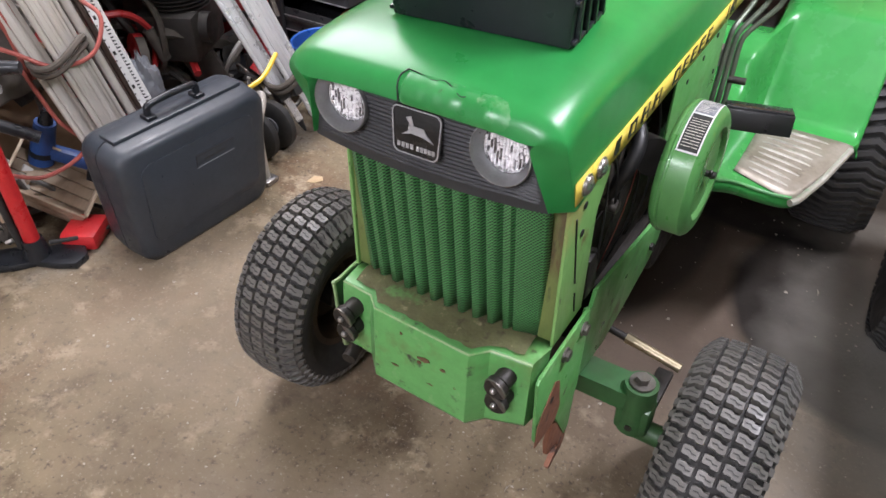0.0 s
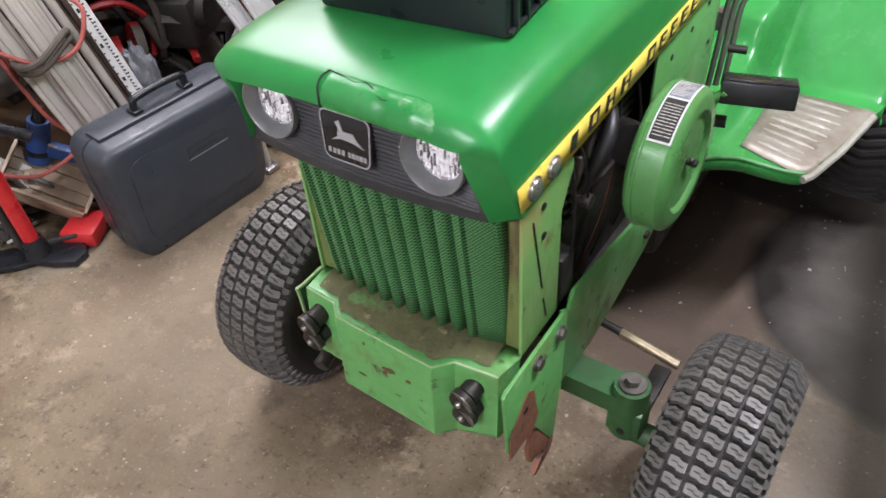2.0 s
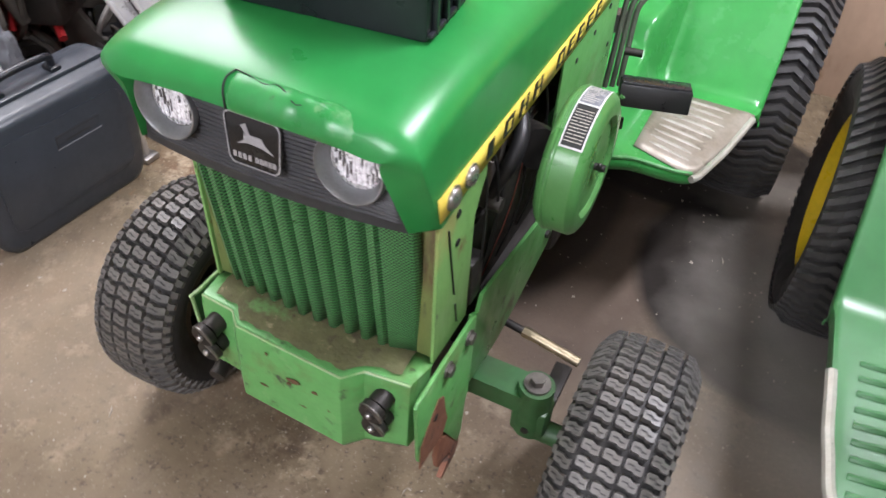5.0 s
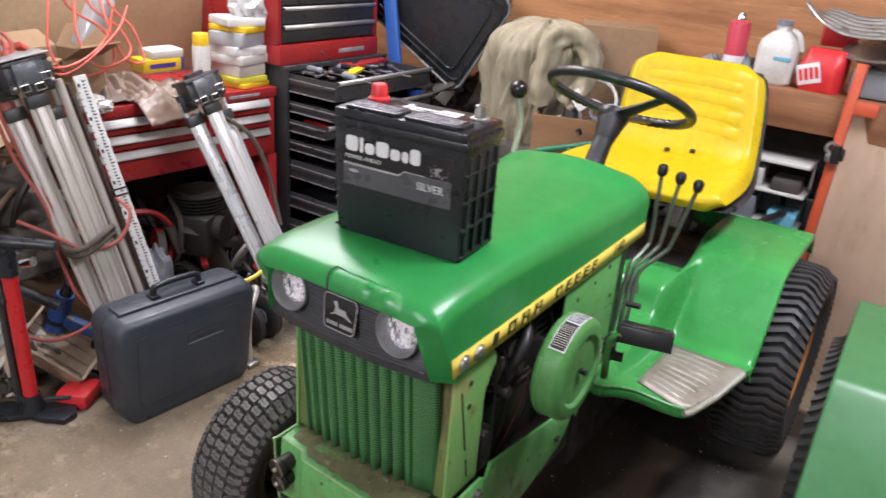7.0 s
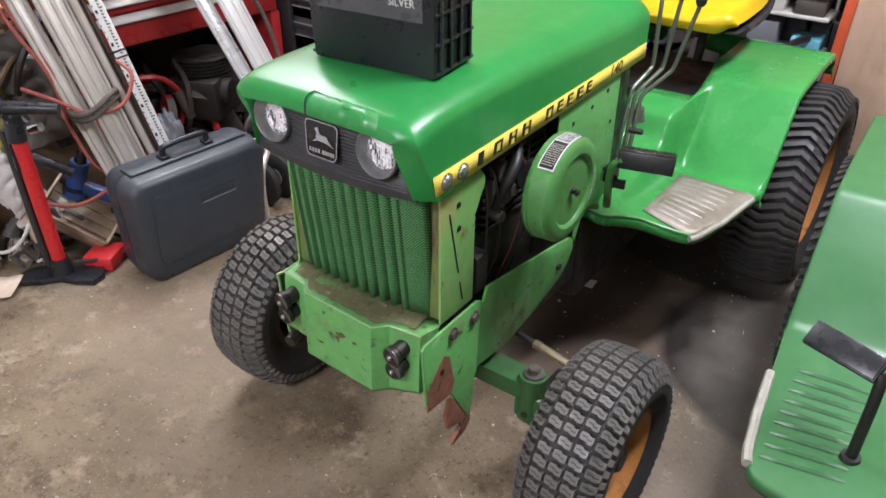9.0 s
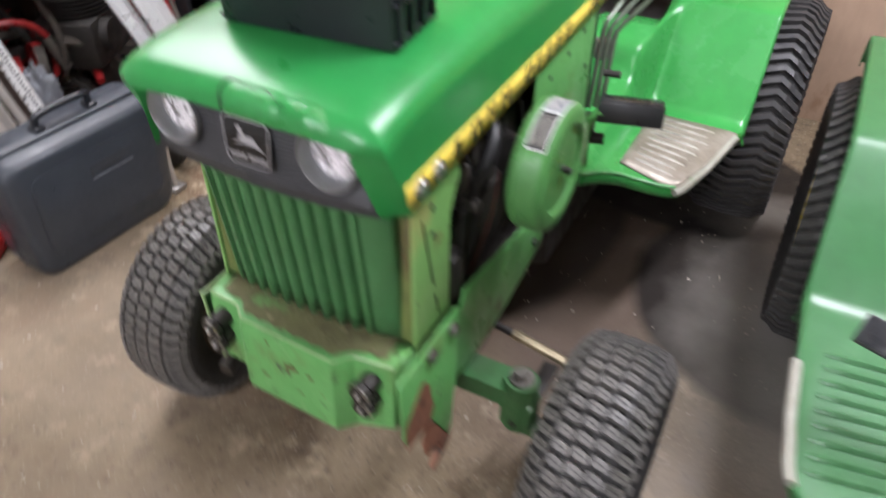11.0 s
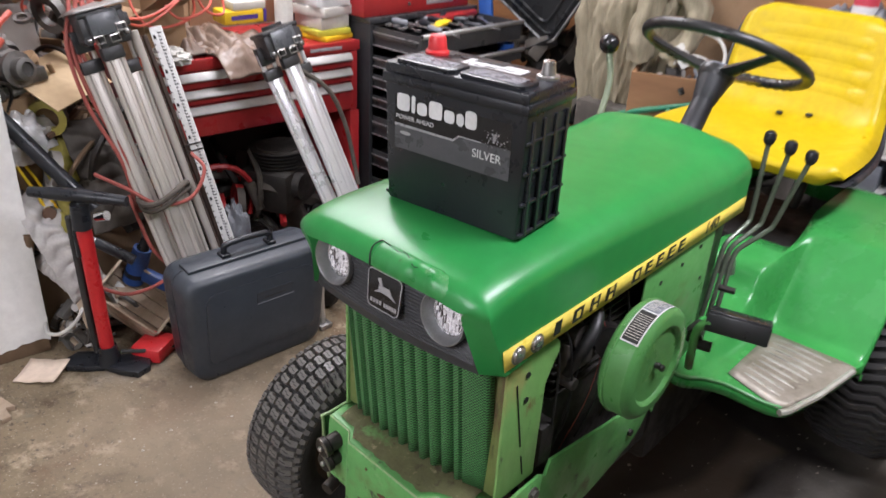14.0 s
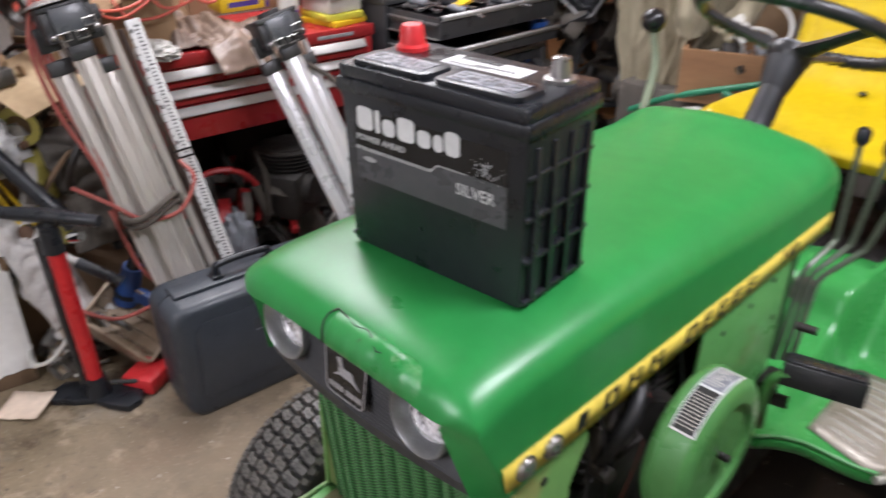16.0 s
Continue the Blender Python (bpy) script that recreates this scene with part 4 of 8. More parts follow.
def front_axle(t):
    bm = bm_new()
    for s in (1, -1):
        loft(bm, [[(x, 0.165 + dy, z + dz) for dy, dz in ((0, 0), (0.055, 0), (0.055, 0.04), (0, 0.04))] for x, z in ((0.0, 0.272), (s * 0.12, 0.276), (s * 0.27, 0.276))], closed=True, caps=True)
    part("front_axle", bm, M["green_dark"], t, "oily dark green axle beam", 30)
    for s in (1, -1):
        bm = bm_new()
        x = s * 0.278
        cyl(bm, (x, 0.19, 0.225), (x, 0.19, 0.332), 0.031, 0.029, 20)
        box(bm, (x - 0.03, 0.165, 0.225), (x + 0.03, 0.215, 0.29), 0.008)
        cyl(bm, (x, 0.195, 0.215), (x + s * 0.13, 0.195, 0.215), 0.02, seg=16)
        k = part("kingpin", bm, M["green_dark"], t, "green steering knuckle")
        bm = bm_new()
        cyl(bm, (x, 0.19, 0.332), (x, 0.19, 0.337), 0.022, seg=18)
        cyl(bm, (x, 0.19, 0.337), (x, 0.19, 0.349), 0.012, seg=6)
        part("nut", bm, M["grimy_steel"], k, "greasy steel nut and washer")
        part("bolt", cyl(bm_new(), (x, 0.158, 0.245), (x, 0.166, 0.245), 0.007, seg=8), M["dark_metal"], k)
        bm = bm_new()
        box(bm, (min(x, x + s * 0.03), 0.19, 0.262), (max(x, x + s * 0.03), 0.30, 0.274), 0.003)
        part("steering_arm", bm, M["dark_metal"], k)
    bm = bm_new()
    cyl(bm, (0.04, 0.335, 0.305), (0.235, 0.32, 0.285), 0.0075, seg=12)
    cyl(bm, (-0.28, 0.31, 0.285), (0.03, 0.335, 0.305), 0.0075, seg=12)
    rod = part("tie_rod", bm, M["dark_metal"], t, "dark steering rod")
    bm = bm_new()
    cyl(bm, (0.215, 0.322, 0.287), (0.315, 0.312, 0.276), 0.0095, seg=14)
    cyl(bm, (0.205, 0.3225, 0.288), (0.222, 0.321, 0.287), 0.011, seg=6)
    part("rod_end", bm, surf("brass_plating", (0.42, 0.36, 0.24), (0.28, 0.23, 0.15), 20, 0.35, metal=0.8), rod, "yellowish plated rod end")


def engine(t):
    bm = bm_new()
    box(bm, (-0.15, 0.15, 0.42), (0.14, 0.60, 0.62), 0.012)
    box(bm, (-0.13, 0.13, 0.60), (0.13, 0.42, 0.77), 0.01)
    e = part("engine", bm, M["dark_metal"], t, "dark greasy engine block with fins and wires")
    for i in range(9):
        z = 0.615 + i * 0.017
        part("fin", box(bm_new(), (-0.145, 0.18, z), (0.15, 0.40, z + 0.005), 0.001), M["dark_metal"], e)
    bm = bm_new()
    cyl(bm, (0.12, 0.22, 0.735), (0.17, 0.22, 0.735), 0.022, seg=16)
    cyl(bm, (0.13, 0.245, 0.69), (0.175, 0.245, 0.69), 0.013, seg=14)
    box(bm, (0.12, 0.19, 0.66), (0.165, 0.26, 0.728), 0.005)
    cyl(bm, (0.15, 0.2, 0.655), (0.18, 0.2, 0.655), 0.011, seg=12)
    part("carburettor", bm, M["grimy_steel"], e, "grimy grey metal carburettor")
    bm = bm_new()
    tube(bm, [(0.13, 0.3, 0.785), (0.18, 0.24, 0.765), (0.185, 0.205, 0.73), (0.16, 0.2, 0.67)], 0.011, 10)
    part("hose", bm, M["black_ink"], e, "black rubber hose")
    rnd = random.Random(5)
    for k in range(6):
        y = 0.14 + 0.05 * k * 0.85
        pts = [(0.15 + 0.02 * rnd.random(), y, 0.77), (0.175, y + 0.02 * rnd.uniform(-1, 1), 0.68 + 0.05 * rnd.random()), (0.16 + 0.015 * rnd.random(), y + 0.03 * rnd.uniform(-1, 1), 0.58), (0.15, y + 0.05 * rnd.uniform(-1, 1), 0.48)]
        part("wire", tube(bm_new(), pts, 0.002 if k != 3 else 0.001, 6), M["dusty_cord"] if k == 3 else M["black_ink"], e)
    bm = bm_new()
    box(bm, (0.14, 0.125, 0.52), (0.176, 0.165, 0.60), 0.006)
    part("coil", bm, M["dark_metal"], e, "dark metal coil bracket")
    # upright green panel in front of the dashboard, and the dark tunnel behind it
    for s in (1, -1):
        bm = plate(bm_new(), [(0.385, 0.56), (0.615, 0.50), (0.66, 0.52), (0.66, 0.80), (0.39, 0.80)], 0.004, side_plane(s * 0.18 - 0.002), 0.001)
        p = part("side_panel", bm, M["green_old"], t, "pale green side panel below the hood")
        for y, z in ((0.45, 0.755), (0.53, 0.765), (0.6, 0.78), (0.63, 0.70)):
            part("bolt_hole", cyl(bm_new(), (s * 0.1822, y, z), (s * 0.1835, y, z), 0.0045, seg=10), M["black_ink"], p)
    bm = bm_new()
    box(bm, (-0.15, 0.66, 0.52), (0.15, 0.8, 0.88), 0.015)
    box(bm, (-0.16, 0.6, 0.22), (0.16, 1.5, 0.46), 0.02)
    box(bm, (-0.28, 1.33, 0.21), (0.28, 1.5, 0.38), 0.03)
    tr = part("transmission", bm, M["dark_metal"], t, "dark oily transmission and cowl")
    # hidden box added between the rails to deepen the shadow under the tractor
    part("shade_block", box(bm_new(), (-0.155, 0.14, 0.29), (0.155, 0.598, 0.415), 0.015), M["dark_metal"], t, "unseen dark box added between the rails to shade the floor")
    bm = bm_new()
    plate(bm, [(0.372, 0.555), (0.385, 0.62), (0.40, 0.64), (0.412, 0.62), (0.395, 0.57), (0.382, 0.535)], 0.004, side_plane(0.24), 0.001)
    part("bracket", bm, M["green_old"], t, "bent pale green bracket")


def air_cleaner(t):
    c = Matrix(((0, 0, 0.68, 0.226), (0.99, 0, 0, 0.276), (0, 0.99, 0, 0.7085), (0, 0, 0, 1)))
    bm = lathe(bm_new(), [(0, 0), (0.092, 0), (0.098, 0.006), (0.1, 0.012), (0.1, 0.016), (0.1022, 0.018), (0.1022, 0.0215), (0.1, 0.0235), (0.1, 0.068), (0.096, 0.076), (0.088, 0.082), (0.072, 0.083), (0.068, 0.079), (0.066, 0.074), (0.03, 0.076), (0.012, 0.074), (0, 0.074)], 56, c)
    a = part("air_cleaner", bm, M["green_canister"], t, "round pale green air cleaner with a paper label", 30)
    bm = bm_new()
    cyl(bm, c @ Vector((0, 0, 0.07)), c @ Vector((0, 0, 0.096)), 0.005, seg=10)
    box(bm, (-0.004, -0.013, 0.082), (0.004, 0.013, 0.09), 0.003, c @ pose(0, 0, 0, 0, 0, 40))
    part("wing_nut", bm, M["dark_metal"], a)
    # label bent round the top of the rim
    def band(a0, a1, z0, z1, rr, n=14):
        return [[c @ Vector((rr * math.cos(w), rr * math.sin(w), z)) for z in (z0, z1)] for w in (radians(a0 + (a1 - a0) * i / n) for i in range(n + 1))]
    lab = part("label", loft(bm_new(), band(66, 138, 0.024, 0.070, 0.1006)), M["white"], a, "white and black printed label")
    part("label_dark", loft(bm_new(), band(69, 99, 0.027, 0.067, 0.1012)), M["lid_label"], a, "grey printed field")
    part("label_dark", loft(bm_new(), band(101, 136.5, 0.027, 0.067, 0.1012)), M["black_ink"], a, "black printed field")
    for i in range(11):
        w = 71 + i * 2.5
        part("print_bar", loft(bm_new(), band(w, w + 0.7, 0.030, 0.064 - 0.005 * (i * 5 % 4), 0.1017, 2)), M["paper"], a)
    for i in range(11):
        z1 = 0.042 + 0.004 * (i * 7 % 4)
        w = 106.5 + i * 2.6
        part("print_bar", loft(bm_new(), band(w, w + 0.65, 0.030, z1, 0.1017, 2)), M["paper"], a)
        part("print_bar", loft(bm_new(), band(w, w + 0.65, z1 + 0.002, 0.064 - 0.004 * (i * 3 % 3), 0.1017, 2)), M["paper"], a)
    tube_bm = tube(bm_new(), [(0.17, 0.3, 0.70), (0.185, 0.29, 0.705), (0.2, 0.27, 0.712)], 0.03, 14)
    part("intake", tube_bm, M["dark_metal"], a)


def fender(t, s, pad_mat, worn, wide=False):
    """One side of the deck: step, tunnel hump, sloping wall, fender top; the wide one has a longer step."""
    stations = [
        # x, step front y, step z, share of the tunnel hump
        (0.05, 0.62, 0.49, 1.0), (0.150, 0.60, 0.488, 1.0), (0.180, 0.602, 0.481, 1.0), (0.193, 0.607, 0.475, 0.99), (0.200, 0.615, 0.471, 0.93), (0.209, 0.632, 0.464, 0.62), (0.219, 0.65, 0.46, 0.27), (0.232, 0.668, 0.454, 0.05),
        (0.252, 0.688, 0.447, 0.0), (0.266, 0.697, 0.443, 0.0), (0.30, 0.711, 0.433, 0.0), (0.34, 0.724, 0.424, 0.0), (0.372, 0.742, 0.417, 0.0), (0.388, 0.77, 0.415, 0.0),
        (0.413, 0.85, 0.42, 0.0), (0.434, 0.935, 0.434, 0.0), (0.446, 0.985, 0.442, 0.0), (0.451, 1.0, 0.446, 0.0),
    ]
    crest, foot = (-0.065, 0.875) if wide else (0.0, 0.985)
    if wide:
        stations = [
            (0.150, 0.40, 0.488, 1.0), (0.185, 0.403, 0.480, 1.0), (0.199, 0.41, 0.472, 0.95), (0.215, 0.42, 0.464, 0.6), (0.235, 0.43, 0.456, 0.25), (0.26, 0.44, 0.45, 0.05),
            (0.29, 0.45, 0.443, 0.0), (0.35, 0.475, 0.430, 0.0), (0.41, 0.50, 0.42, 0.0), (0.455, 0.515, 0.413, 0.0), (0.478, 0.53, 0.412, 0.0),
            (0.487, 0.575, 0.413, 0.0), (0.497, 0.66, 0.42, 0.0), (0.505, 0.78, 0.434, 0.0), (0.511, 0.885, 0.444, 0.0),
        ]
    hump = [(0.955, 0.528), (0.972, 0.555), (0.985, 0.585), (1.0, 0.597), (1.03, 0.603), (1.13, 0.606), (1.2, 0.625), (1.25, 0.655)]
    wall = [(1.004, 0.446), (1.02, 0.451), (1.032, 0.463), (1.09, 0.543), (1.162, 0.641), (1.169, 0.649), (1.177, 0.6535), (1.192, 0.657)]
    secs = []
    for x, yf, zf, share in stations:
        foot_y = (0.90 + crest) * share + foot * (1 - share)
        foot_z = 0.512 * share + 0.4455 * (1 - share)
        pts = [(yf + 0.004, zf - 0.026), (yf - 0.001, zf - 0.008), (yf + 0.003, zf), (yf + 0.012, zf + 0.001)]
        for k in range(1, 6):
            f = k / 5
            pts.append((yf + 0.012 + (max(foot_y, yf + 0.02) - yf - 0.012) * f, zf + (foot_z - zf) * f))
        for (ya, za), (yb, zb) in zip(hump, wall):
            y, z = ya * share + yb * (1 - share), za * share + zb * (1 - share)
            k = max(0, min(1, (z - 0.45) / 0.2))
            if not wide:
                y += 0.022 * math.exp(-((x - 0.232) / 0.014) ** 2) * math.sin(math.pi * min(1, 0.15 + 0.85 * k))
            pts.append((max(y + crest * k + (foot - 0.985) * (1 - k), pts[-1][0] + 0.003), z))
        for y, z in ((1.26, 0.667), (1.38, 0.673), (1.47, 0.674), (1.525, 0.672), (1.545, 0.664), (1.555, 0.64), (1.558, 0.60)):
            pts.append((y, z))
        secs.append([(s * x, y, z) for y, z in pts])
    # the outer edge turned down
    last = secs[-1]
    secs.append([(x + s * 0.004, y + 0.001, z - 0.004) for x, y, z in last])
    secs.append([(x + s * 0.0045, y + 0.002, z - 0.022) for x, y, z in last])
    bm = loft(bm_new(), secs)
    # the deck is open below the seat
    bmesh.ops.delete(bm, geom=[q for q in bm.faces if abs(q.calc_center_median().x) < 0.2 and 1.13 < q.calc_center_median().y < 1.5], context="FACES")
    f = part("fender", bm, M["green_fender"] if worn else M["green_dimmed"], t, "glossy green fender and footrest", 60)
    sub = f.modifiers.new("smooth", "SUBSURF")
    sub.levels = sub.render_levels = 1
    thicken(f, 0.004)

    def zz(x, y):
        """Height of the step's surface."""
        k = 0
        while k < len(stations) - 2 and stations[k + 1][0] < x:
            k += 1
        (xa, ya, za, sa), (xb, yb, zb, sb) = stations[k], stations[k + 1]
        f = (x - xa) / (xb - xa)
        yf, zf = ya + (yb - ya) * f, za + (zb - za) * f
        return zf + (0.4455 - zf) * max(0, min(1, (y - yf) / max(foot - yf, 0.02)))

    def front(x):
        """Front edge of the rubbed patch."""
        return max(0.738 - (x - 0.25) * 0.02, 0.735 + (x - 0.375) * 3.5)

    if worn:
        rows = []
        for i in range(13):
            x = 0.25 + 0.195 * i / 12
            y0, y1 = front(x), 0.982
            y0 = min(y0, y1 - 0.004)
            rows.append([(s * x, y0 + (y1 - y0) * j / 8, zz(x, y0 + (y1 - y0) * j / 8) + 0.0028) for j in range(9)])
        thicken(part("step_pad", loft(bm_new(), rows), pad_mat, f, "step rubbed to bare grey metal"), 0.002, 0)
    for i in range(9):
        y = 0.57 + i * 0.028 if wide else 0.775 + i * 0.0235
        a = 0.345 if wide else 0.264 + (0.004 if i % 3 == 0 else 0)
        b = 0.468 if wide else min(0.425, 0.375 + (y - 0.742) / 3.55) - 0.022 - (0.008 if i % 2 else 0)
        rows = []
        for k in range(9):
            x = a + (b - a) * k / 8
            h = 0.003 + 0.004 * min(1, 4 * min(k, 8 - k) / 8)
            z = zz(x, y)
            rows.append([(s * x, y - 0.005, z + 0.001), (s * x, y - 0.002, z + h), (s * x, y + 0.002, z + h), (s * x, y + 0.005, z + 0.001)])
        part("rib", loft(bm_new(), rows), M["worn_rib"] if worn else M["green_dimmed"], f)
    edge = [(0.374, 0.731), (0.386, 0.755), (0.399, 0.80), (0.413, 0.848), (0.424, 0.893), (0.434, 0.934), (0.443, 0.972)]
    if wide:
        edge = [(0.480, 0.545), (0.487, 0.575), (0.492, 0.62), (0.497, 0.66), (0.501, 0.72), (0.504, 0.765)]
    for k, (x, y) in enumerate(edge):
        edge[k] = (s * (x + 0.0005), y - 0.001, zz(x, y) + 0.0005)
    if worn:
        # a raised lip along the front, rubbed pale in places
        lip = [(s * x, yf + 0.004, zf + 0.0035) for x, yf, zf, share in stations[1:13]]
        part("front_lip", tube(bm_new(), lip, 0.0036, 8, 3), M["lip_green"], f, "raised front lip, green rubbed pale")
    part("worn_edge", tube(bm_new(), edge, 0.009 if wide else 0.0075, 8, 3), M["worn_edge"], f, "edge rubbed to bare silver metal")
    return f


def deck(t):
    bm = bm_new()
    box(bm, (-0.2, 1.14, 0.50), (0.2, 1.5, 0.592), 0.02)
    box(bm, (-0.17, 0.82, 0.40), (0.17, 1.14, 0.48), 0.02)
    part("deck", bm, M["dark_metal"], t, "dark deck below the seat")
    for s in (1, -1):
        part("seat_bracket", tube(bm_new(), [(s * 0.12, 1.35, 0.63), (s * 0.125, 1.36, 0.70), (s * 0.12, 1.42, 0.775)], 0.014, 10), M["dark_metal"], t)


def seat(t):
    """Moulded yellow vinyl bucket seat with a dark shell behind."""
    line = [
        # y, z along the middle, half width
        (1.224, 0.768, 0.262), (1.211, 0.792, 0.272), (1.23, 0.804, 0.279), (1.29, 0.804, 0.283), (1.39, 0.803, 0.281), (1.48, 0.799, 0.273), (1.555, 0.798, 0.262),
        (1.605, 0.808, 0.254), (1.638, 0.832, 0.247), (1.66, 0.868, 0.245), (1.685, 0.93, 0.241), (1.708, 0.99, 0.236), (1.727, 1.04, 0.228), (1.738, 1.07, 0.217), (1.748, 1.09, 0.2), (1.762, 1.10, 0.18), (1.78, 1.094, 0.17),
    ]
    # the shell stands a little askew
    mid = lambda z: -0.006 - 0.028 * max(0, min(1, (z - 0.80) / 0.28))
    secs = []
    n = 22
    for i, (y, z, w) in enumerate(line):
        a, b = line[max(i - 1, 0)], line[min(i + 1, len(line) - 1)]
        d = Vector((0, b[0] - a[0], b[1] - a[1])).normalized()
        up = Vector((0, -d.z, d.y))
        row = []
        for j in range(n + 1):
            u = -1 + 2 * j / n
            bol = 0.040 * max(0, (abs(u) - 0.5) / 0.5) ** 1.6 if 2 <= i <= 13 else 0.0
            drop = -0.045 * max(0, (abs(u) - 0.86) / 0.14) ** 2
            p = Vector((u * w * 0.97 + mid(z), y - 0.06, z)) + up * (bol + drop)
            row.append(p)
        secs.append(row)
    bm = loft(bm_new(), secs)
    ob = part("seat", bm, M["yellow_seat"], t, "bright yellow moulded vinyl bucket seat", 60)
    sub = ob.modifiers.new("smooth", "SUBSURF")
    sub.levels = sub.render_levels = 2
    # padded ribs across the backrest
    up = Vector((0, -0.933, 0.36))
    for z0 in (0.897, 0.943, 0.989, 1.035):
        rows = []
        for i in range(25):
            u = -1 + i / 12
            row = []
            for j in range(9):
                v = -1 + j / 4
                z = z0 + 0.0215 * v - 0.008 * u * u
                h = 0.0040 * math.cos(v * math.pi / 2) ** 0.8 * min(1, (1 - abs(u)) / 0.16) - 0.0025 + 0.040 * max(0, (abs(u) * 0.77 - 0.5) / 0.5) ** 1.6
                row.append(Vector((0.77 * 0.223 * (1 - 0.3 * max(0, z - 0.98)) * u + mid(z), 1.66 + (z - 0.868) * 0.386 - 0.06, z)) + up * h)
            rows.append(row)
        part("padded_rib", loft(bm_new(), rows), M["yellow_seat"], ob, "soft padded rib across the backrest", 80)
    # black shell and piping
    back = []
    for i, (y, z, w) in list(enumerate(line))[2:]:
        a, b = line[max(i - 1, 0)], line[min(i + 1, len(line) - 1)]
        d = Vector((0, b[0] - a[0], b[1] - a[1])).normalized()
        up = Vector((0, -d.z, d.y))
        back.append([Vector((u * (w * 0.97 + 0.006) + mid(z), y - 0.06, z)) - up * (0.027 + 0.02 * (1 - u * u)) for u in (-1, -0.92, -0.75, -0.4, 0, 0.4, 0.75, 0.92, 1)])
    part("seat_shell", loft(bm_new(), back), M["black_matte"], ob, "black seat shell", 60)
    pipe = []
    for sgn, seq in ((1, line[3:]), (-1, list(reversed(line[3:])))):
        for y, z, w in seq:
            pipe.append((sgn * (w * 0.97 + 0.003) + mid(z), y - 0.052, z - 0.03))
    bm = tube(bm_new(), pipe, 0.0095, 8, 2)
    part("piping", bm, M["black_matte"], ob, "black edge round the seat")
    for x, y, z in ((-0.040, 1.546, 0.82), (0.037, 1.562, 0.828)):
        part("seat_bolt", ball(bm_new(), (x, y, z), 0.010, 12, scale=(1, 1, 0.6)), M["dark_metal"], ob)


def steering(t):
    q = Vector((0.03, 0.48, 1.0)).normalized().to_track_quat("Z", "Y").to_matrix().to_4x4()
    c = Matrix.Translation((-0.002, 0.972, 1.066)) @ q
    R = 0.181
    hub = c @ Vector((0, 0, -0.045))
    foot = Vector((0.006, 0.80, 0.86))
    axis = (hub - foot).normalized()
    bm = bm_new()
    cyl(bm, foot, hub - axis * 0.06, 0.026, 0.024, 24)
    cyl(bm, hub - axis * 0.075, hub - axis * 0.02, 0.025, 0.036, 24)
    part("steering_column", bm, M["black_matte"], t, "black steering column")
    n = 144
    ring = []
    for i in range(n):
        a = 2 * math.pi * i / n
        grip = 0.0018 if (i % 3 == 0 and (c @ Vector((R * math.cos(a), R * math.sin(a), 0))).y > 0.99) else 0.0
        ring.append(c @ Vector(((R + grip) * math.cos(a), (R + grip) * math.sin(a), -grip)))
    w = part("steering_wheel", tube(bm_new(), ring, 0.0125, 12, 1, True), M["wheel_black"], t, "black plastic three-spoke steering wheel", 60)
    inv = c.inverted()
    for p in ((0.146, 0.882, 1.107), (-0.185, 0.967, 1.077), (0.03, 1.14, 0.99)):
        e = inv @ Vector(p)
        a = math.atan2(e.y, e.x)
        d, g = Vector((math.cos(a), math.sin(a), 0)), Vector((-math.sin(a), math.cos(a), 0))
        secs = []
        for f, half, h in ((0.012, 0.026, 0.014), (0.05, 0.020, 0.012), (0.10, 0.015, 0.009), (0.15, 0.0135, 0.008), (R - 0.004, 0.016, 0.009)):
            zz = -0.045 + 0.045 * (f / R) ** 1.1
            secs.append([c @ (d * f + g * u * half + Vector((0, 0, zz + v * h))) for u, v in ((-1, -0.4), (-0.6, 0.6), (0.6, 0.6), (1, -0.4), (0.5, -0.9), (-0.5, -0.9))])
        part("spoke", loft(bm_new(), secs, closed=True, caps=True), M["wheel_black"], w)
    cc = c @ Matrix.Translation((0, 0, -0.045))
    part("hub", lathe(bm_new(), [(0.03, -0.03), (0.04, -0.01), (0.042, 0.006), (0.036, 0.016), (0.0, 0.018)], 28, cc), M["wheel_black"], w)
    part("hub_badge", lathe(bm_new(), [(0.028, 0.0165), (0.026, 0.021), (0.0, 0.0215)], 24, cc), M["grey_plastic"], w, "faded grey hub button")


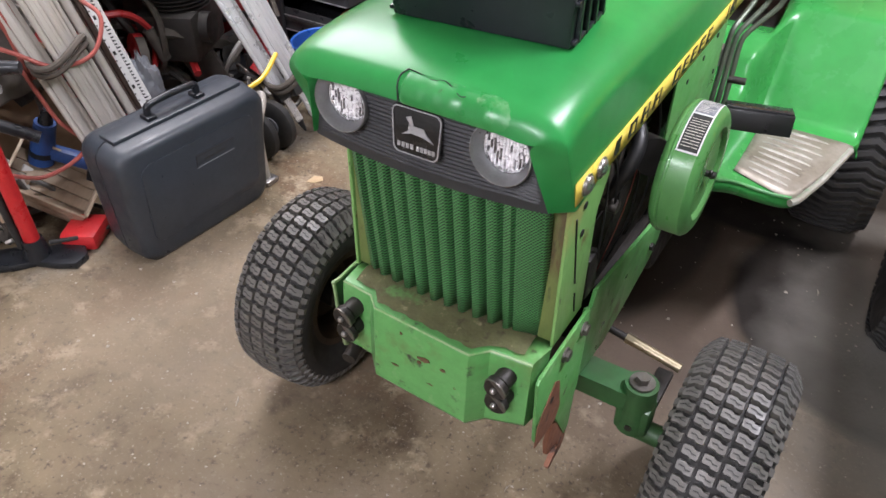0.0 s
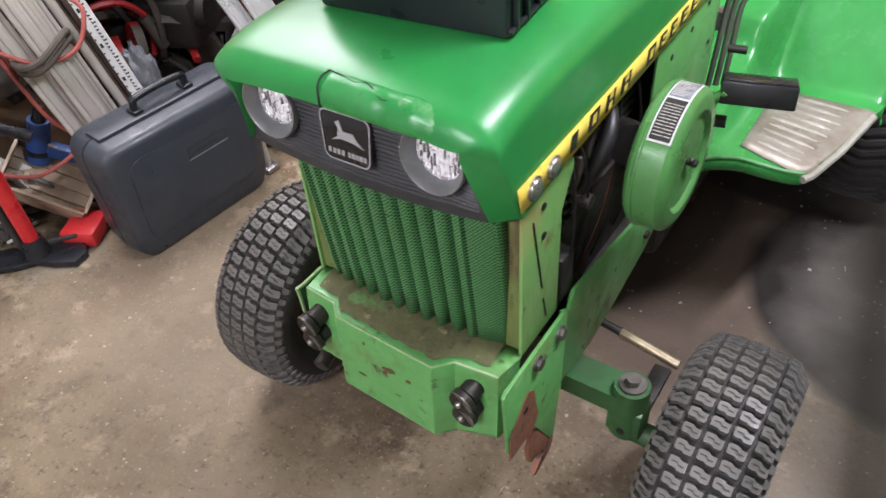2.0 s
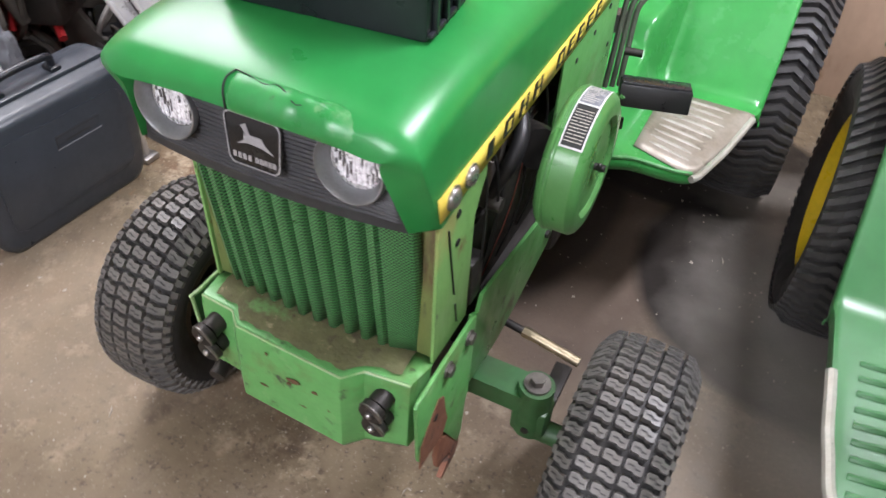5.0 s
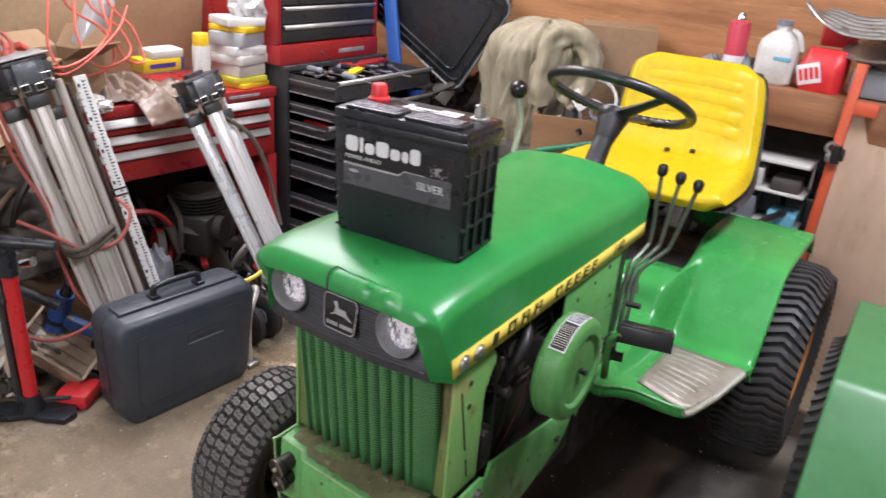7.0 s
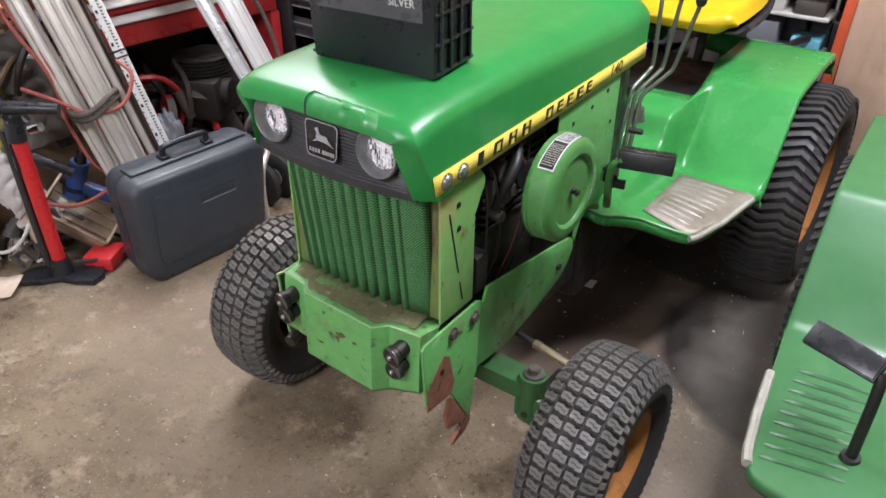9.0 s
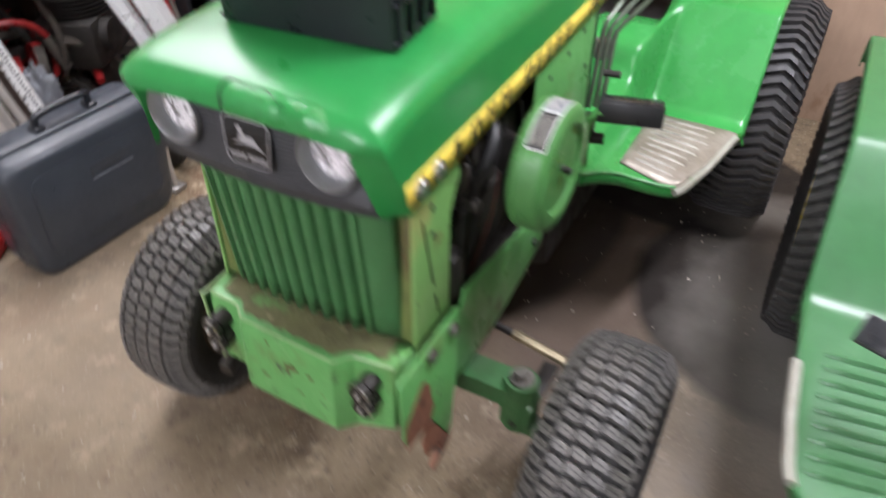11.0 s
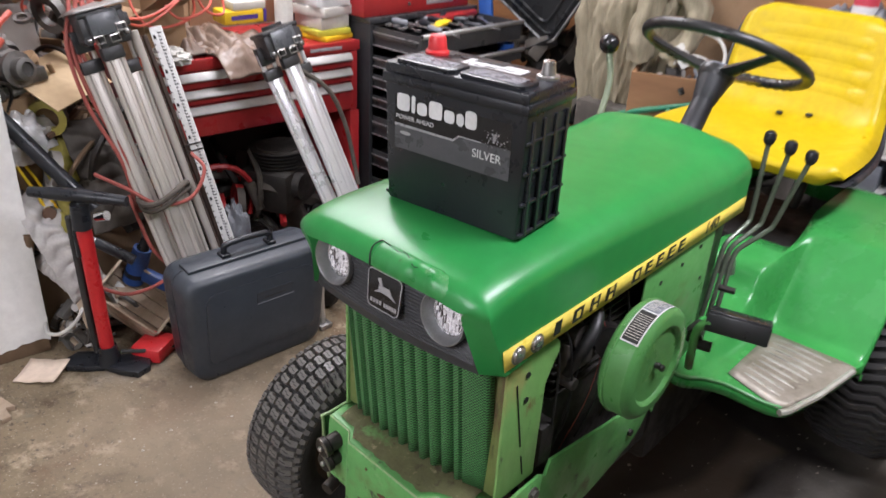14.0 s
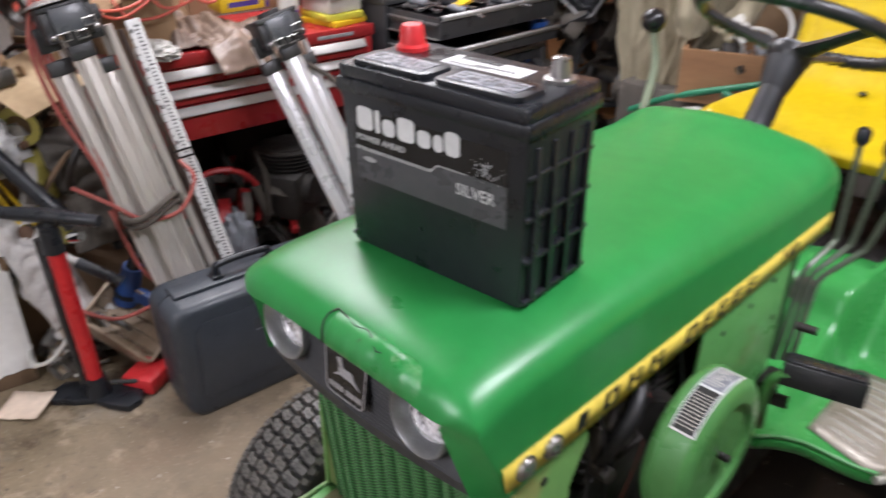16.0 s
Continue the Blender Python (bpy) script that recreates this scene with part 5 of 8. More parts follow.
def levers(t):
    tops = [(0.187, 0.822, 0.953), (0.232, 0.82, 0.945), (0.275, 0.818, 0.937)]
    for i, (x, y, z) in enumerate(tops):
        kink = Vector((0.194 + 0.0235 * i, 0.807, 0.777))
        bend = Vector((0.178 + 0.009 * i, 0.737 + 0.009 * i, 0.738 - 0.008 * i))
        low = Vector((0.178 + 0.011 * i, 0.70 + 0.008 * i, 0.58))
        top = Vector((x, y - 0.002, z - 0.008))
        pts = [low, low.lerp(bend, 0.5), low.lerp(bend, 0.9), bend.lerp(kink, 0.12), bend.lerp(kink, 0.5), bend.lerp(kink, 0.88), kink.lerp(top, 0.06), kink.lerp(top, 0.5), top]
        l = part("control_lever", tube(bm_new(), pts, 0.0052, 8), M["lever"], t, "bent dark rod lever with a black knob")
        bm = lathe(bm_new(), [(0, -0.015), (0.007, -0.014), (0.0112, -0.007), (0.0124, 0.003), (0.011, 0.0105), (0.006, 0.0145), (0, 0.016)], 18, Matrix.Translation((x, y, z)) @ pose(0, 0, 0, -12))
        part("knob", bm, M["black_plastic"], l)
    bm = bm_new()
    box(bm, (0.188, 0.61, 0.56), (0.212, 0.655, 0.60), 0.006)
    tube(bm, [(0.196, 0.60, 0.60), (0.212, 0.625, 0.575), (0.205, 0.65, 0.55)], 0.006, 8)
    box(bm, (0.155, 0.66, 0.58), (0.165, 0.72, 0.80), 0.003)
    cyl(bm, (0.2, 0.62, 0.56), (0.238, 0.63, 0.56), 0.011, seg=12)
    cyl(bm, (0.2, 0.70, 0.66), (0.232, 0.705, 0.66), 0.007, seg=12)
    part("lever_bracket", bm, M["dark_metal"], t, "dark lever bracket and linkages")
    bm = bm_new()
    cyl(bm, (0.135, 0.90, 0.60), (0.135, 0.90, 0.635), 0.024, 0.018, 18)
    part("linkage", bm, M["steel"], t, "bright metal linkage behind the levers")
    # tall lever on the far side
    bm = tube(bm_new(), [(-0.2, 0.76, 0.70), (-0.205, 0.80, 0.85), (-0.222, 0.87, 0.97), (-0.243, 0.885, 1.035)], 0.008, 10)
    l = part("throttle_lever", bm, M["lever_green"], t, "grey-green lever with a large black ball knob")
    part("knob", ball(bm_new(), (-0.246, 0.886, 1.057), 0.024, 20), M["black_gloss"], l)


def pedal(t, s, mat_arm, wide=False):
    """A long black pad on an arm; the one on the other side stands further back."""
    if s > 0:
        c = pose(0.280, 0.628, 0.633, -12, 0, 15)
        arm = [(0.235, 0.60, 0.635), (0.212, 0.60, 0.60), (0.205, 0.62, 0.50)]
    else:
        c = pose(-0.405, 0.665, 0.6, 42, 0, -21)
        arm = [(-0.352, 0.645, 0.594), (-0.346, 0.638, 0.575), (-0.346, 0.628, 0.50), (-0.347, 0.623, 0.42)]
    h = 0.022 if s > 0 else 0.008
    bm = box(bm_new(), (-0.06, -0.022, -h), (0.06, 0.022, h - 0.004), 0.003, c)
    p = part("pedal", bm, M["pedal_rubber"], t, "black rubber pedal pad")
    part("pedal_pad", box(bm_new(), (-0.0575, -0.0195, h - 0.0045), (0.0575, 0.0195, h), 0.0016, c), M["pedal_top"], p)
    part("pedal_arm", tube(bm_new(), arm, 0.009, 10), mat_arm, p)
    if s < 0:
        part("boot", cyl(bm_new(), (-0.347, 0.623, 0.435), (-0.347, 0.623, 0.443), 0.017, 0.015, 16), M["black_ink"], p)


def tractor(m, worn, rear_rim, label, axle=(0.437, 1.42), wide=False):
    t = thing("garden_tractor", m, label, "garden tractor", "garden tractors")
    hood(t)
    front_panel(t)
    grille(t)
    grille_posts(t)
    front_pan(t)
    for s in (1, -1):
        frame_side(t, s)
    front_axle(t)
    for s in (1, -1):
        w = part("front_wheel", cyl(bm_new(), (s * 0.38, 0.195, 0.215), (s * 0.45, 0.195, 0.215), 0.035, seg=20), M["dark_metal"], t, "turf-tread front wheel with a rusty yellow rim")
        # the left rim is coloured darker in place of the shade on it
        wheel(w, s * 0.426, 0.195, 0.212, 0.168, 0.104, M["rust_rim"] if s > 0 else M["shaded_rim"], s, 53, 5, "turf", M["rubber_dark"], M["rubber"], "dusty turf-tread tyre")
    for s in (1, -1):
        w = part("rear_wheel", cyl(bm_new(), (s * 0.28, axle[1], 0.3), (s * 0.45, axle[1], 0.3), 0.045, seg=20), M["dark_metal"], t, "large rear wheel with a wavy bar tread")
        wheel(w, s * axle[0], axle[1], 0.3, 0.215, 0.165, rear_rim, s, 64, 4, "wave", M["rubber_dark"], M["rubber_mid"], "dark rear tyre")
    engine(t)
    air_cleaner(t)
    for s in (1, -1):
        fender(t, s, M["tread_metal"], worn, wide and s < 0)
        if s > 0 or wide:
            pedal(t, s, M["green_old"] if s > 0 else M["dark_metal"])
    deck(t)
    seat(t)
    steering(t)
    levers(t)
    return t


M["green_lip"] = surf("rubbed_green_paint", (0.02, 0.215, 0.047), (0.034, 0.24, 0.062), 9, 0.34, bump=0.04, bscale=30, spots=[((0.15, 0.33, 0.15), 12, 0.36), ((0.24, 0.34, 0.2), 26, 0.29), ((0.05, 0.06, 0.03), 60, 0.24)], sspread=0.1)
M["green_post"] = surf("yellowed_green_paint", (0.16, 0.36, 0.10), (0.20, 0.37, 0.12), 9, 0.42, bump=0.12, bscale=60, spots=[((0.26, 0.29, 0.10), 7, 0.4), ((0.17, 0.12, 0.045), 11, 0.27), (RUST, 22, 0.22), ((0.04, 0.035, 0.02), 40, 0.26)], sspread=0.07, stretch=(1, 1, 0.5))
M["flange"] = surf("grimy_olive_paint", (0.11, 0.15, 0.045), (0.16, 0.20, 0.06), 14, 0.55, bump=0.2, spots=[((0.09, 0.055, 0.025), 12, 0.4), ((0.03, 0.027, 0.018), 26, 0.3)], sspread=0.08, stretch=(1, 1, 0.3))
M["rubbed_green"] = surf("rubbed_pale_green", (0.36, 0.44, 0.26), (0.2, 0.36, 0.13), 40, 0.45, bump=0.1, spots=[((0.12, 0.33, 0.09), 25, 0.4)], sspread=0.1)
M["rust_chip"] = surf("dark_rust", (0.10, 0.05, 0.025), (0.14, 0.075, 0.04), 60, 0.8, bump=0.3)
M["dirt"] = surf("caked_dirt", (0.085, 0.08, 0.036), (0.12, 0.125, 0.052), 30, 0.9, bump=0.6, bscale=160, spots=[((0.11, 0.22, 0.07), 14, 0.36), ((0.06, 0.045, 0.025), 40, 0.34), ((0.24, 0.2, 0.12), 60, 0.28)], sspread=0.06)
M["green_canister"] = surf("pale_green_enamel", (0.068, 0.21, 0.058), (0.082, 0.235, 0.072), 6, 0.34, bump=0.05, spots=[((0.05, 0.15, 0.05), 7, 0.12)], sspread=0.2)
M["worn_rib"] = surf("bright_worn_rib", (0.5, 0.48, 0.43), (0.36, 0.33, 0.28), 30, 0.4, metal=0.5)
M["worn_edge"] = surf("rubbed_bare_edge", (0.5, 0.5, 0.44), (0.36, 0.34, 0.28), 25, 0.4, metal=0.4, bump=0.1, spots=[((0.15, 0.12, 0.08), 14, 0.15), ((0.2, 0.36, 0.2), 9, 0.2)], sspread=0.08)
M["pedal_top"] = surf("dusty_pedal_rubber", (0.017, 0.018, 0.021), (0.023, 0.024, 0.027), 14, 0.27, bump=0.1, bscale=300)
M["green_fender"] = surf("green_fender_paint", (0.038, 0.27, 0.058), (0.05, 0.30, 0.072), 3, 0.25, bump=0.04, bscale=20, spots=[((0.10, 0.36, 0.13), 4, 0.3), ((0.04, 0.22, 0.05), 9, 0.2)], sspread=0.3, rvar=0.08)
# second tractor's fender green, its colour darkened for the weaker light there
M["green_dimmed"] = surf("dimmed_green_paint", (0.036, 0.14, 0.046), (0.048, 0.16, 0.058), 3, 0.38, bump=0.05, bscale=20, spots=[((0.12, 0.27, 0.13), 5, 0.26)], sspread=0.3, rvar=0.1)
M["lip_green"] = surf("rubbed_green_lip", (0.07, 0.3, 0.09), (0.14, 0.34, 0.14), 14, 0.35, spots=[((0.33, 0.38, 0.28), 16, 0.34)], sspread=0.15)
M["rubber_mid"] = surf("rear_tyre_rubber", (0.028, 0.028, 0.028), (0.044, 0.042, 0.04), 9, 0.6, bump=0.25, bscale=120, spots=[((0.13, 0.11, 0.09), 10, 0.16)], sspread=0.3)
M["ring_grey"] = surf("brushed_grey_ring", (0.36, 0.365, 0.375), (0.29, 0.295, 0.3), 40, 0.36, metal=0.75, rvar=0.08)
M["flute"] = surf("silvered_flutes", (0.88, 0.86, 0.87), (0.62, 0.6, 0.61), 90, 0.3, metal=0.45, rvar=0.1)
M["flute_shaded"] = surf("shaded_flutes", (0.2, 0.19, 0.2), (0.1, 0.095, 0.1), 60, 0.25, metal=0.6, rvar=0.1)
M["reflector"] = surf("lamp_reflector", (0.93, 0.93, 0.93), (0.86, 0.86, 0.87), 10, 0.16, metal=0.9, rvar=0.06)
M["wheel_black"] = surf("black_wheel_plastic", (0.018, 0.018, 0.019), (0.026, 0.026, 0.027), 12, 0.36, bump=0.05, bscale=200)
M["lever"] = surf("dark_green_rod", (0.085, 0.11, 0.075), (0.12, 0.145, 0.105), 18, 0.4, metal=0.3)
M["lever_green"] = surf("grey_green_rod", (0.25, 0.30, 0.2), (0.2, 0.24, 0.16), 18, 0.45, metal=0.2)
M["pedal_rubber"] = surf("black_pedal_rubber", (0.009, 0.009, 0.01), (0.013, 0.013, 0.014), 18, 0.4, bump=0.1, bscale=300)

tractor(Matrix(), True, M["rust_rim"], "old green garden tractor with a yellow seat and stripe, repainted hood")
tractor(pose(1.203, -0.401, 0, 0, 0, 2), False, M["yellow_rim"], "second green garden tractor with yellow wheel rims, parked alongside", (0.437, 1.42), True)


def battery():
    """Car battery that stands on the hood."""
    t = thing("car_battery", pose(0.012, 0.1, 0.9515, 1.4, 0, 4.8), "black car battery with a red terminal cap on the hood", "battery")
    W, D, H = 0.25, 0.126, 0.197
    w, d = W / 2, D / 2
    bm = bm_new()
    # the case widens a little towards the lid
    foot, head = round_rect(W - 0.015, D - 0.012, 0.004, 2), round_rect(W - 0.007, D - 0.0085, 0.004, 2)
    loft(bm, [[(x * 0.99, y * 0.985, 0.0) for x, y in foot], [(x, y, 0.003) for x, y in foot], [(x, y, H - 0.018) for x, y in head]], closed=True, caps=True)
    case = part("battery_case", bm, M["black_plastic"], t, "black ribbed plastic case")
    # ribs on the ends
    for s in (1, -1):
        for y in (-0.045, -0.018, 0.012, 0.042):
            part("rib", box(bm_new(), (min(s * (w - 0.008), s * (w - 0.001)), y, 0.004), (max(s * (w - 0.008), s * (w - 0.001)), y + 0.006, H - 0.028), 0.001), M["black_plastic"], case)
        for z in (0.004, 0.05, 0.095, 0.138):
            part("rib", box(bm_new(), (min(s * (w - 0.008), s * (w - 0.002)), -d + 0.008, z), (max(s * (w - 0.008), s * (w - 0.002)), d - 0.008, z + 0.005), 0.001), M["black_plastic"], case)
    bm = bm_new()
    box(bm, (-w, -d, H - 0.018), (w, d, H - 0.002), 0.004)
    box(bm, (-w + 0.003, -d + 0.003, H - 0.006), (w - 0.003, d - 0.003, H + 0.012), 0.004)
    lid = part("lid", bm, M["black_plastic"], t, "black lid with two cell covers")
    for s in (1, -1):
        bm = bm_new()
        # cell covers with cut corners
        x0, x1 = (0.004, 0.108) if s > 0 else (-0.108, -0.004)
        plate(bm, [(x0 + 0.006, -0.055), (x1 - 0.006, -0.055), (x1, -0.049), (x1, -0.016), (x1 - 0.01, -0.006), (x0 + 0.01, -0.006), (x0, -0.016), (x0, -0.049)], 0.006, Matrix.Translation((0, 0, H + 0.0115)), 0.0012)
        cov = part("cell_cover", bm, M["black_plastic"], lid)
        bm = bm_new()
        box(bm, (x0 + 0.012, -0.047, H + 0.0176), (x1 - 0.012, -0.018, H + 0.0182))
        part("cover_label", bm, M["lid_label"], lid, "dull grey printed label")
        for k in range(5):
            xx = x0 + 0.016 + k * 0.016
            for ya, yb, ww in ((-0.043 + 0.004 * (k % 2), -0.041 + 0.004 * (k % 2), 0.012), (-0.034, -0.031, 0.009), (-0.026, -0.0245, 0.013)):
                part("print_bar", box(bm_new(), (xx, ya, H + 0.0184), (xx + ww, yb, H + 0.0187)), M["grey_label"], lid)
    bm = bm_new()
    box(bm, (-0.038, 0.006, H + 0.012), (0.062, 0.038, H + 0.0126))
    part("top_label", bm, M["white"], lid, "white printed label")
    bm = bm_new()
    box(bm, (-0.026, 0.027, H + 0.0128), (0.024, 0.037, H + 0.0132))
    box(bm, (0.0, 0.016, H + 0.0128), (0.05, 0.018, H + 0.0132))
    box(bm, (-0.03, 0.011, H + 0.0128), (0.02, 0.0125, H + 0.0132))
    part("label_bars", bm, M["black_ink"], lid)
    # terminals
    bm = lathe(bm_new(), [(0.018, 0), (0.018, 0.005), (0.0145, 0.008), (0.013, 0.024), (0.011, 0.028), (0, 0.029)], 16, Matrix.Translation((-0.094, 0.026, H + 0.011)))
    part("terminal_cap", bm, M["red_plastic"], lid, "red plastic terminal cap")
    bm = lathe(bm_new(), [(0.016, 0), (0.016, 0.005), (0.0105, 0.006), (0.0085, 0.024), (0.007, 0.025), (0, 0.025)], 20, Matrix.Translation((0.097, 0.026, H + 0.011)))
    part("terminal_post", bm, M["steel"], lid, "bare lead terminal post")
    # front label: black field, grey band, silver line
    f = front_plane(-d + 0.0048)
    top = H - 0.0185
    part("label", plate(bm_new(), [(-0.102, top - 0.094), (0.1, top - 0.094), (0.1, top), (-0.102, top)], 0.0004, f), M["black_gloss"], t, "black and grey front label")
    bm = plate(bm_new(), [(-0.102, top - 0.094), (0.1, top - 0.094), (0.1, top - 0.05), (0.015, top - 0.05), (0.006, top - 0.058), (-0.102, top - 0.058)], 0.0004, f @ Matrix.Translation((0, 0, 0.0005)))
    part("label_band", bm, M["grey_label"], t, "dark grey label band")
    bm = plate(bm_new(), [(-0.102, top - 0.06), (0.005, top - 0.06), (0.015, top - 0.051), (0.052, top - 0.051), (0.052, top - 0.0495), (0.014, top - 0.0495), (0.004, top - 0.057), (-0.102, top - 0.056)], 0.0004, f @ Matrix.Translation((0, 0, 0.001)))
    part("silver_line", bm, M["silver_ink"], t)
    # the brand as plain white blocks, one for each letter
    for x, ww, h in ((-0.098, 0.021, 0.025), (-0.074, 0.006, 0.025), (-0.065, 0.016, 0.018), (-0.046, 0.021, 0.025), (-0.022, 0.016, 0.018), (-0.003, 0.011, 0.018), (0.010, 0.017, 0.025)):
        x, ww = -0.098 + (x + 0.098) * 1.13, ww * 1.13
        bm = plate(bm_new(), [(x + a + ww / 2, b + top - 0.036 + h / 2) for a, b in round_rect(ww, h, 0.0028 if ww < 0.01 else 0.006)], 0.0004, f @ Matrix.Translation((0, 0, 0.001)))
        part("brand_block", bm, M["white"], t)
    lettering("POWER AHEAD", 0.0092, f @ Matrix.Translation((-0.1, top - 0.046, 0.001)), M["white"], t, stretch=1.08)
    lettering("SILVER", 0.0175, f @ Matrix.Translation((0.038, top - 0.068, 0.0013)), M["white"], t, stretch=0.95)
    part("oval_mark", plate(bm_new(), [(-0.082 + 0.01 * math.cos(a), top - 0.069 + 0.0028 * math.sin(a)) for a in (2 * math.pi * i / 20 for i in range(20))], 0.0004, f @ Matrix.Translation((0, 0, 0.001))), M["silver_ink"], t)
    # pale splash print
    rnd = random.Random(3)
    bm = bm_new()
    for k in range(46):
        a, r = rnd.uniform(0, 6.28), rnd.uniform(0, 1) ** 0.7
        x, z = 0.075 + 0.026 * r * math.cos(a), top - 0.04 + 0.014 * r * math.sin(a)
        e = rnd.uniform(0.0008, 0.0026) * (1.2 - r)
        b = rnd.uniform(0, 6.28)
        plate(bm, [(x + e * 1.8 * math.cos(b), z + e * math.sin(b)), (x + e * math.cos(b + 2), z + e * math.sin(b + 2)), (x + e * math.cos(b + 4), z + e * 1.3 * math.sin(b + 4))], 0.0003, f @ Matrix.Translation((0, 0, 0.0011)))
    part("splash_print", bm, M["silver_ink"], t, "pale splash print")


battery()

# ---- materials of the clutter ----
M["yellow_green"] = surf("yellow_green_paper", (0.62, 0.58, 0.05), (0.52, 0.5, 0.06), 10, 0.5)
M["bag_brown"] = surf("brown_plastic_film", (0.14, 0.095, 0.072), (0.24, 0.175, 0.135), 14, 0.38, spec=0.4, spots=[((0.5, 0.44, 0.4), 20, 0.28)], sspread=0.2)
M["red_orange"] = surf("faded_red_panel", (0.42, 0.1, 0.06), (0.36, 0.08, 0.05), 3, 0.6)
M["cardboard_dark"] = surf("stained_cardboard", (0.2, 0.13, 0.075), (0.15, 0.095, 0.055), 4, 0.85)
M["cardboard_pale"] = surf("pale_cardboard", (0.68, 0.56, 0.45), (0.6, 0.48, 0.37), 6, 0.85)
M["pink"] = surf("red_aerosol_print", (0.55, 0.06, 0.09), (0.5, 0.05, 0.075), 10, 0.35)
M["grey_carton"] = surf("grey_carton", (0.42, 0.43, 0.45), (0.34, 0.35, 0.37), 9, 0.5)
M["purple"] = surf("purple_print", (0.06, 0.03, 0.22), (0.08, 0.05, 0.28), 14, 0.4)

# ---- along the west wall: tool chests and what lies on and under them ----
def rag(name, m, sx, sy, high, seed, material, label, category, fold=9.0, droop=0.0, n=60):
    """A crumpled sheet lying on its support, its edges down."""
    rows = []
    for i in range(n + 1):
        row = []
        for j in range(n + 1):
            u, v = -1 + 2 * i / n, -1 + 2 * j / n
            a = noise.noise(Vector((u * fold * 0.25 + seed, v * fold * 0.25, seed * 1.7)))
            b = noise.noise(Vector((u * fold * 0.6 + seed, v * fold * 0.2, seed * 0.7)))
            edge = max(0, 1 - max(abs(u), abs(v)) ** 4)
            z = high * (0.45 + 0.5 * a + 0.5 * abs(b)) * (0.25 + 0.75 * edge)
            wob = 1 + 0.16 * noise.noise(Vector((math.atan2(v, u) * 1.2 + seed, seed, 0)))
            z = max(z, 0.002)
            if droop and u > 0.45:
                z -= droop * (u - 0.45) ** 1.2
            row.append((u * sx * wob, v * sy * wob, z))
        rows.append(row)
    ob = solid(name, loft(bm_new(), rows), material, m, label, category, angle=70)
    return thicken(ob, 0.003, 0)


def crumple(name, m, size, seed, material, label, category):
    """A crumpled bag: a lump with sharp creases, flat where it rests."""
    rows = []
    for i in range(33):
        a = math.pi * (i / 32)
        row = []
        for j in range(49):
            b = 2 * math.pi * j / 48
            d = Vector((math.sin(a) * math.cos(b), math.sin(a) * math.sin(b), math.cos(a)))
            r = 0.78 + 0.5 * (0.5 - abs(noise.noise(d * 2.2 + Vector((seed, 0, 0))))) + 0.28 * (0.4 - abs(noise.noise(d * 4.6 + Vector((0, seed, 0)))))
            row.append((d.x * r * size[0], d.y * r * size[1], max(d.z * r, -0.55) * size[2] + 0.55 * size[2]))
        rows.append(row)
    bm = loft(bm_new(), rows)
    bmesh.ops.remove_doubles(bm, verts=bm.verts, dist=0.0002)
    return solid(name, bm, material, m, label, category, angle=50)


def crate_box(name, m, size, material, label, category, flaps=0.0, open_top=True, wall=0.006):
    """A box of five walls, with flaps where it is open."""
    t = thing(name, m, label, category)
    w, d, h = size
    bm = bm_new()
    box(bm, (-w / 2, -d / 2, 0), (w / 2, d / 2, wall))
    for s in (1, -1):
        box(bm, (min(s * w / 2, s * (w / 2 - wall)), -d / 2, wall), (max(s * w / 2, s * (w / 2 - wall)), d / 2, h))
        box(bm, (-w / 2 + wall, min(s * d / 2, s * (d / 2 - wall)), wall), (w / 2 - wall, max(s * d / 2, s * (d / 2 - wall)), h))
    part("box_body", bm, material, t)
    if flaps:
        for s in (1, -1):
            bm = box(bm_new(), (-0.003, -d / 2, 0), (0.003, d / 2, flaps), 0, Matrix.Translation((s * w / 2, 0, h)) @ pose(0, 0, 0, 0, s * 60))
            part("flap", bm, material, t)
            bm = box(bm_new(), (-w / 2, -0.003, 0), (w / 2, 0.003, flaps), 0, Matrix.Translation((0, s * d / 2, h)) @ pose(0, 0, 0, -s * (40 if s > 0 else 110)))
            part("flap", bm, material, t)
    elif not open_top:
        part("top", box(bm_new(), (-w / 2, -d / 2, h), (w / 2, d / 2, h + wall)), material, t)
    return t


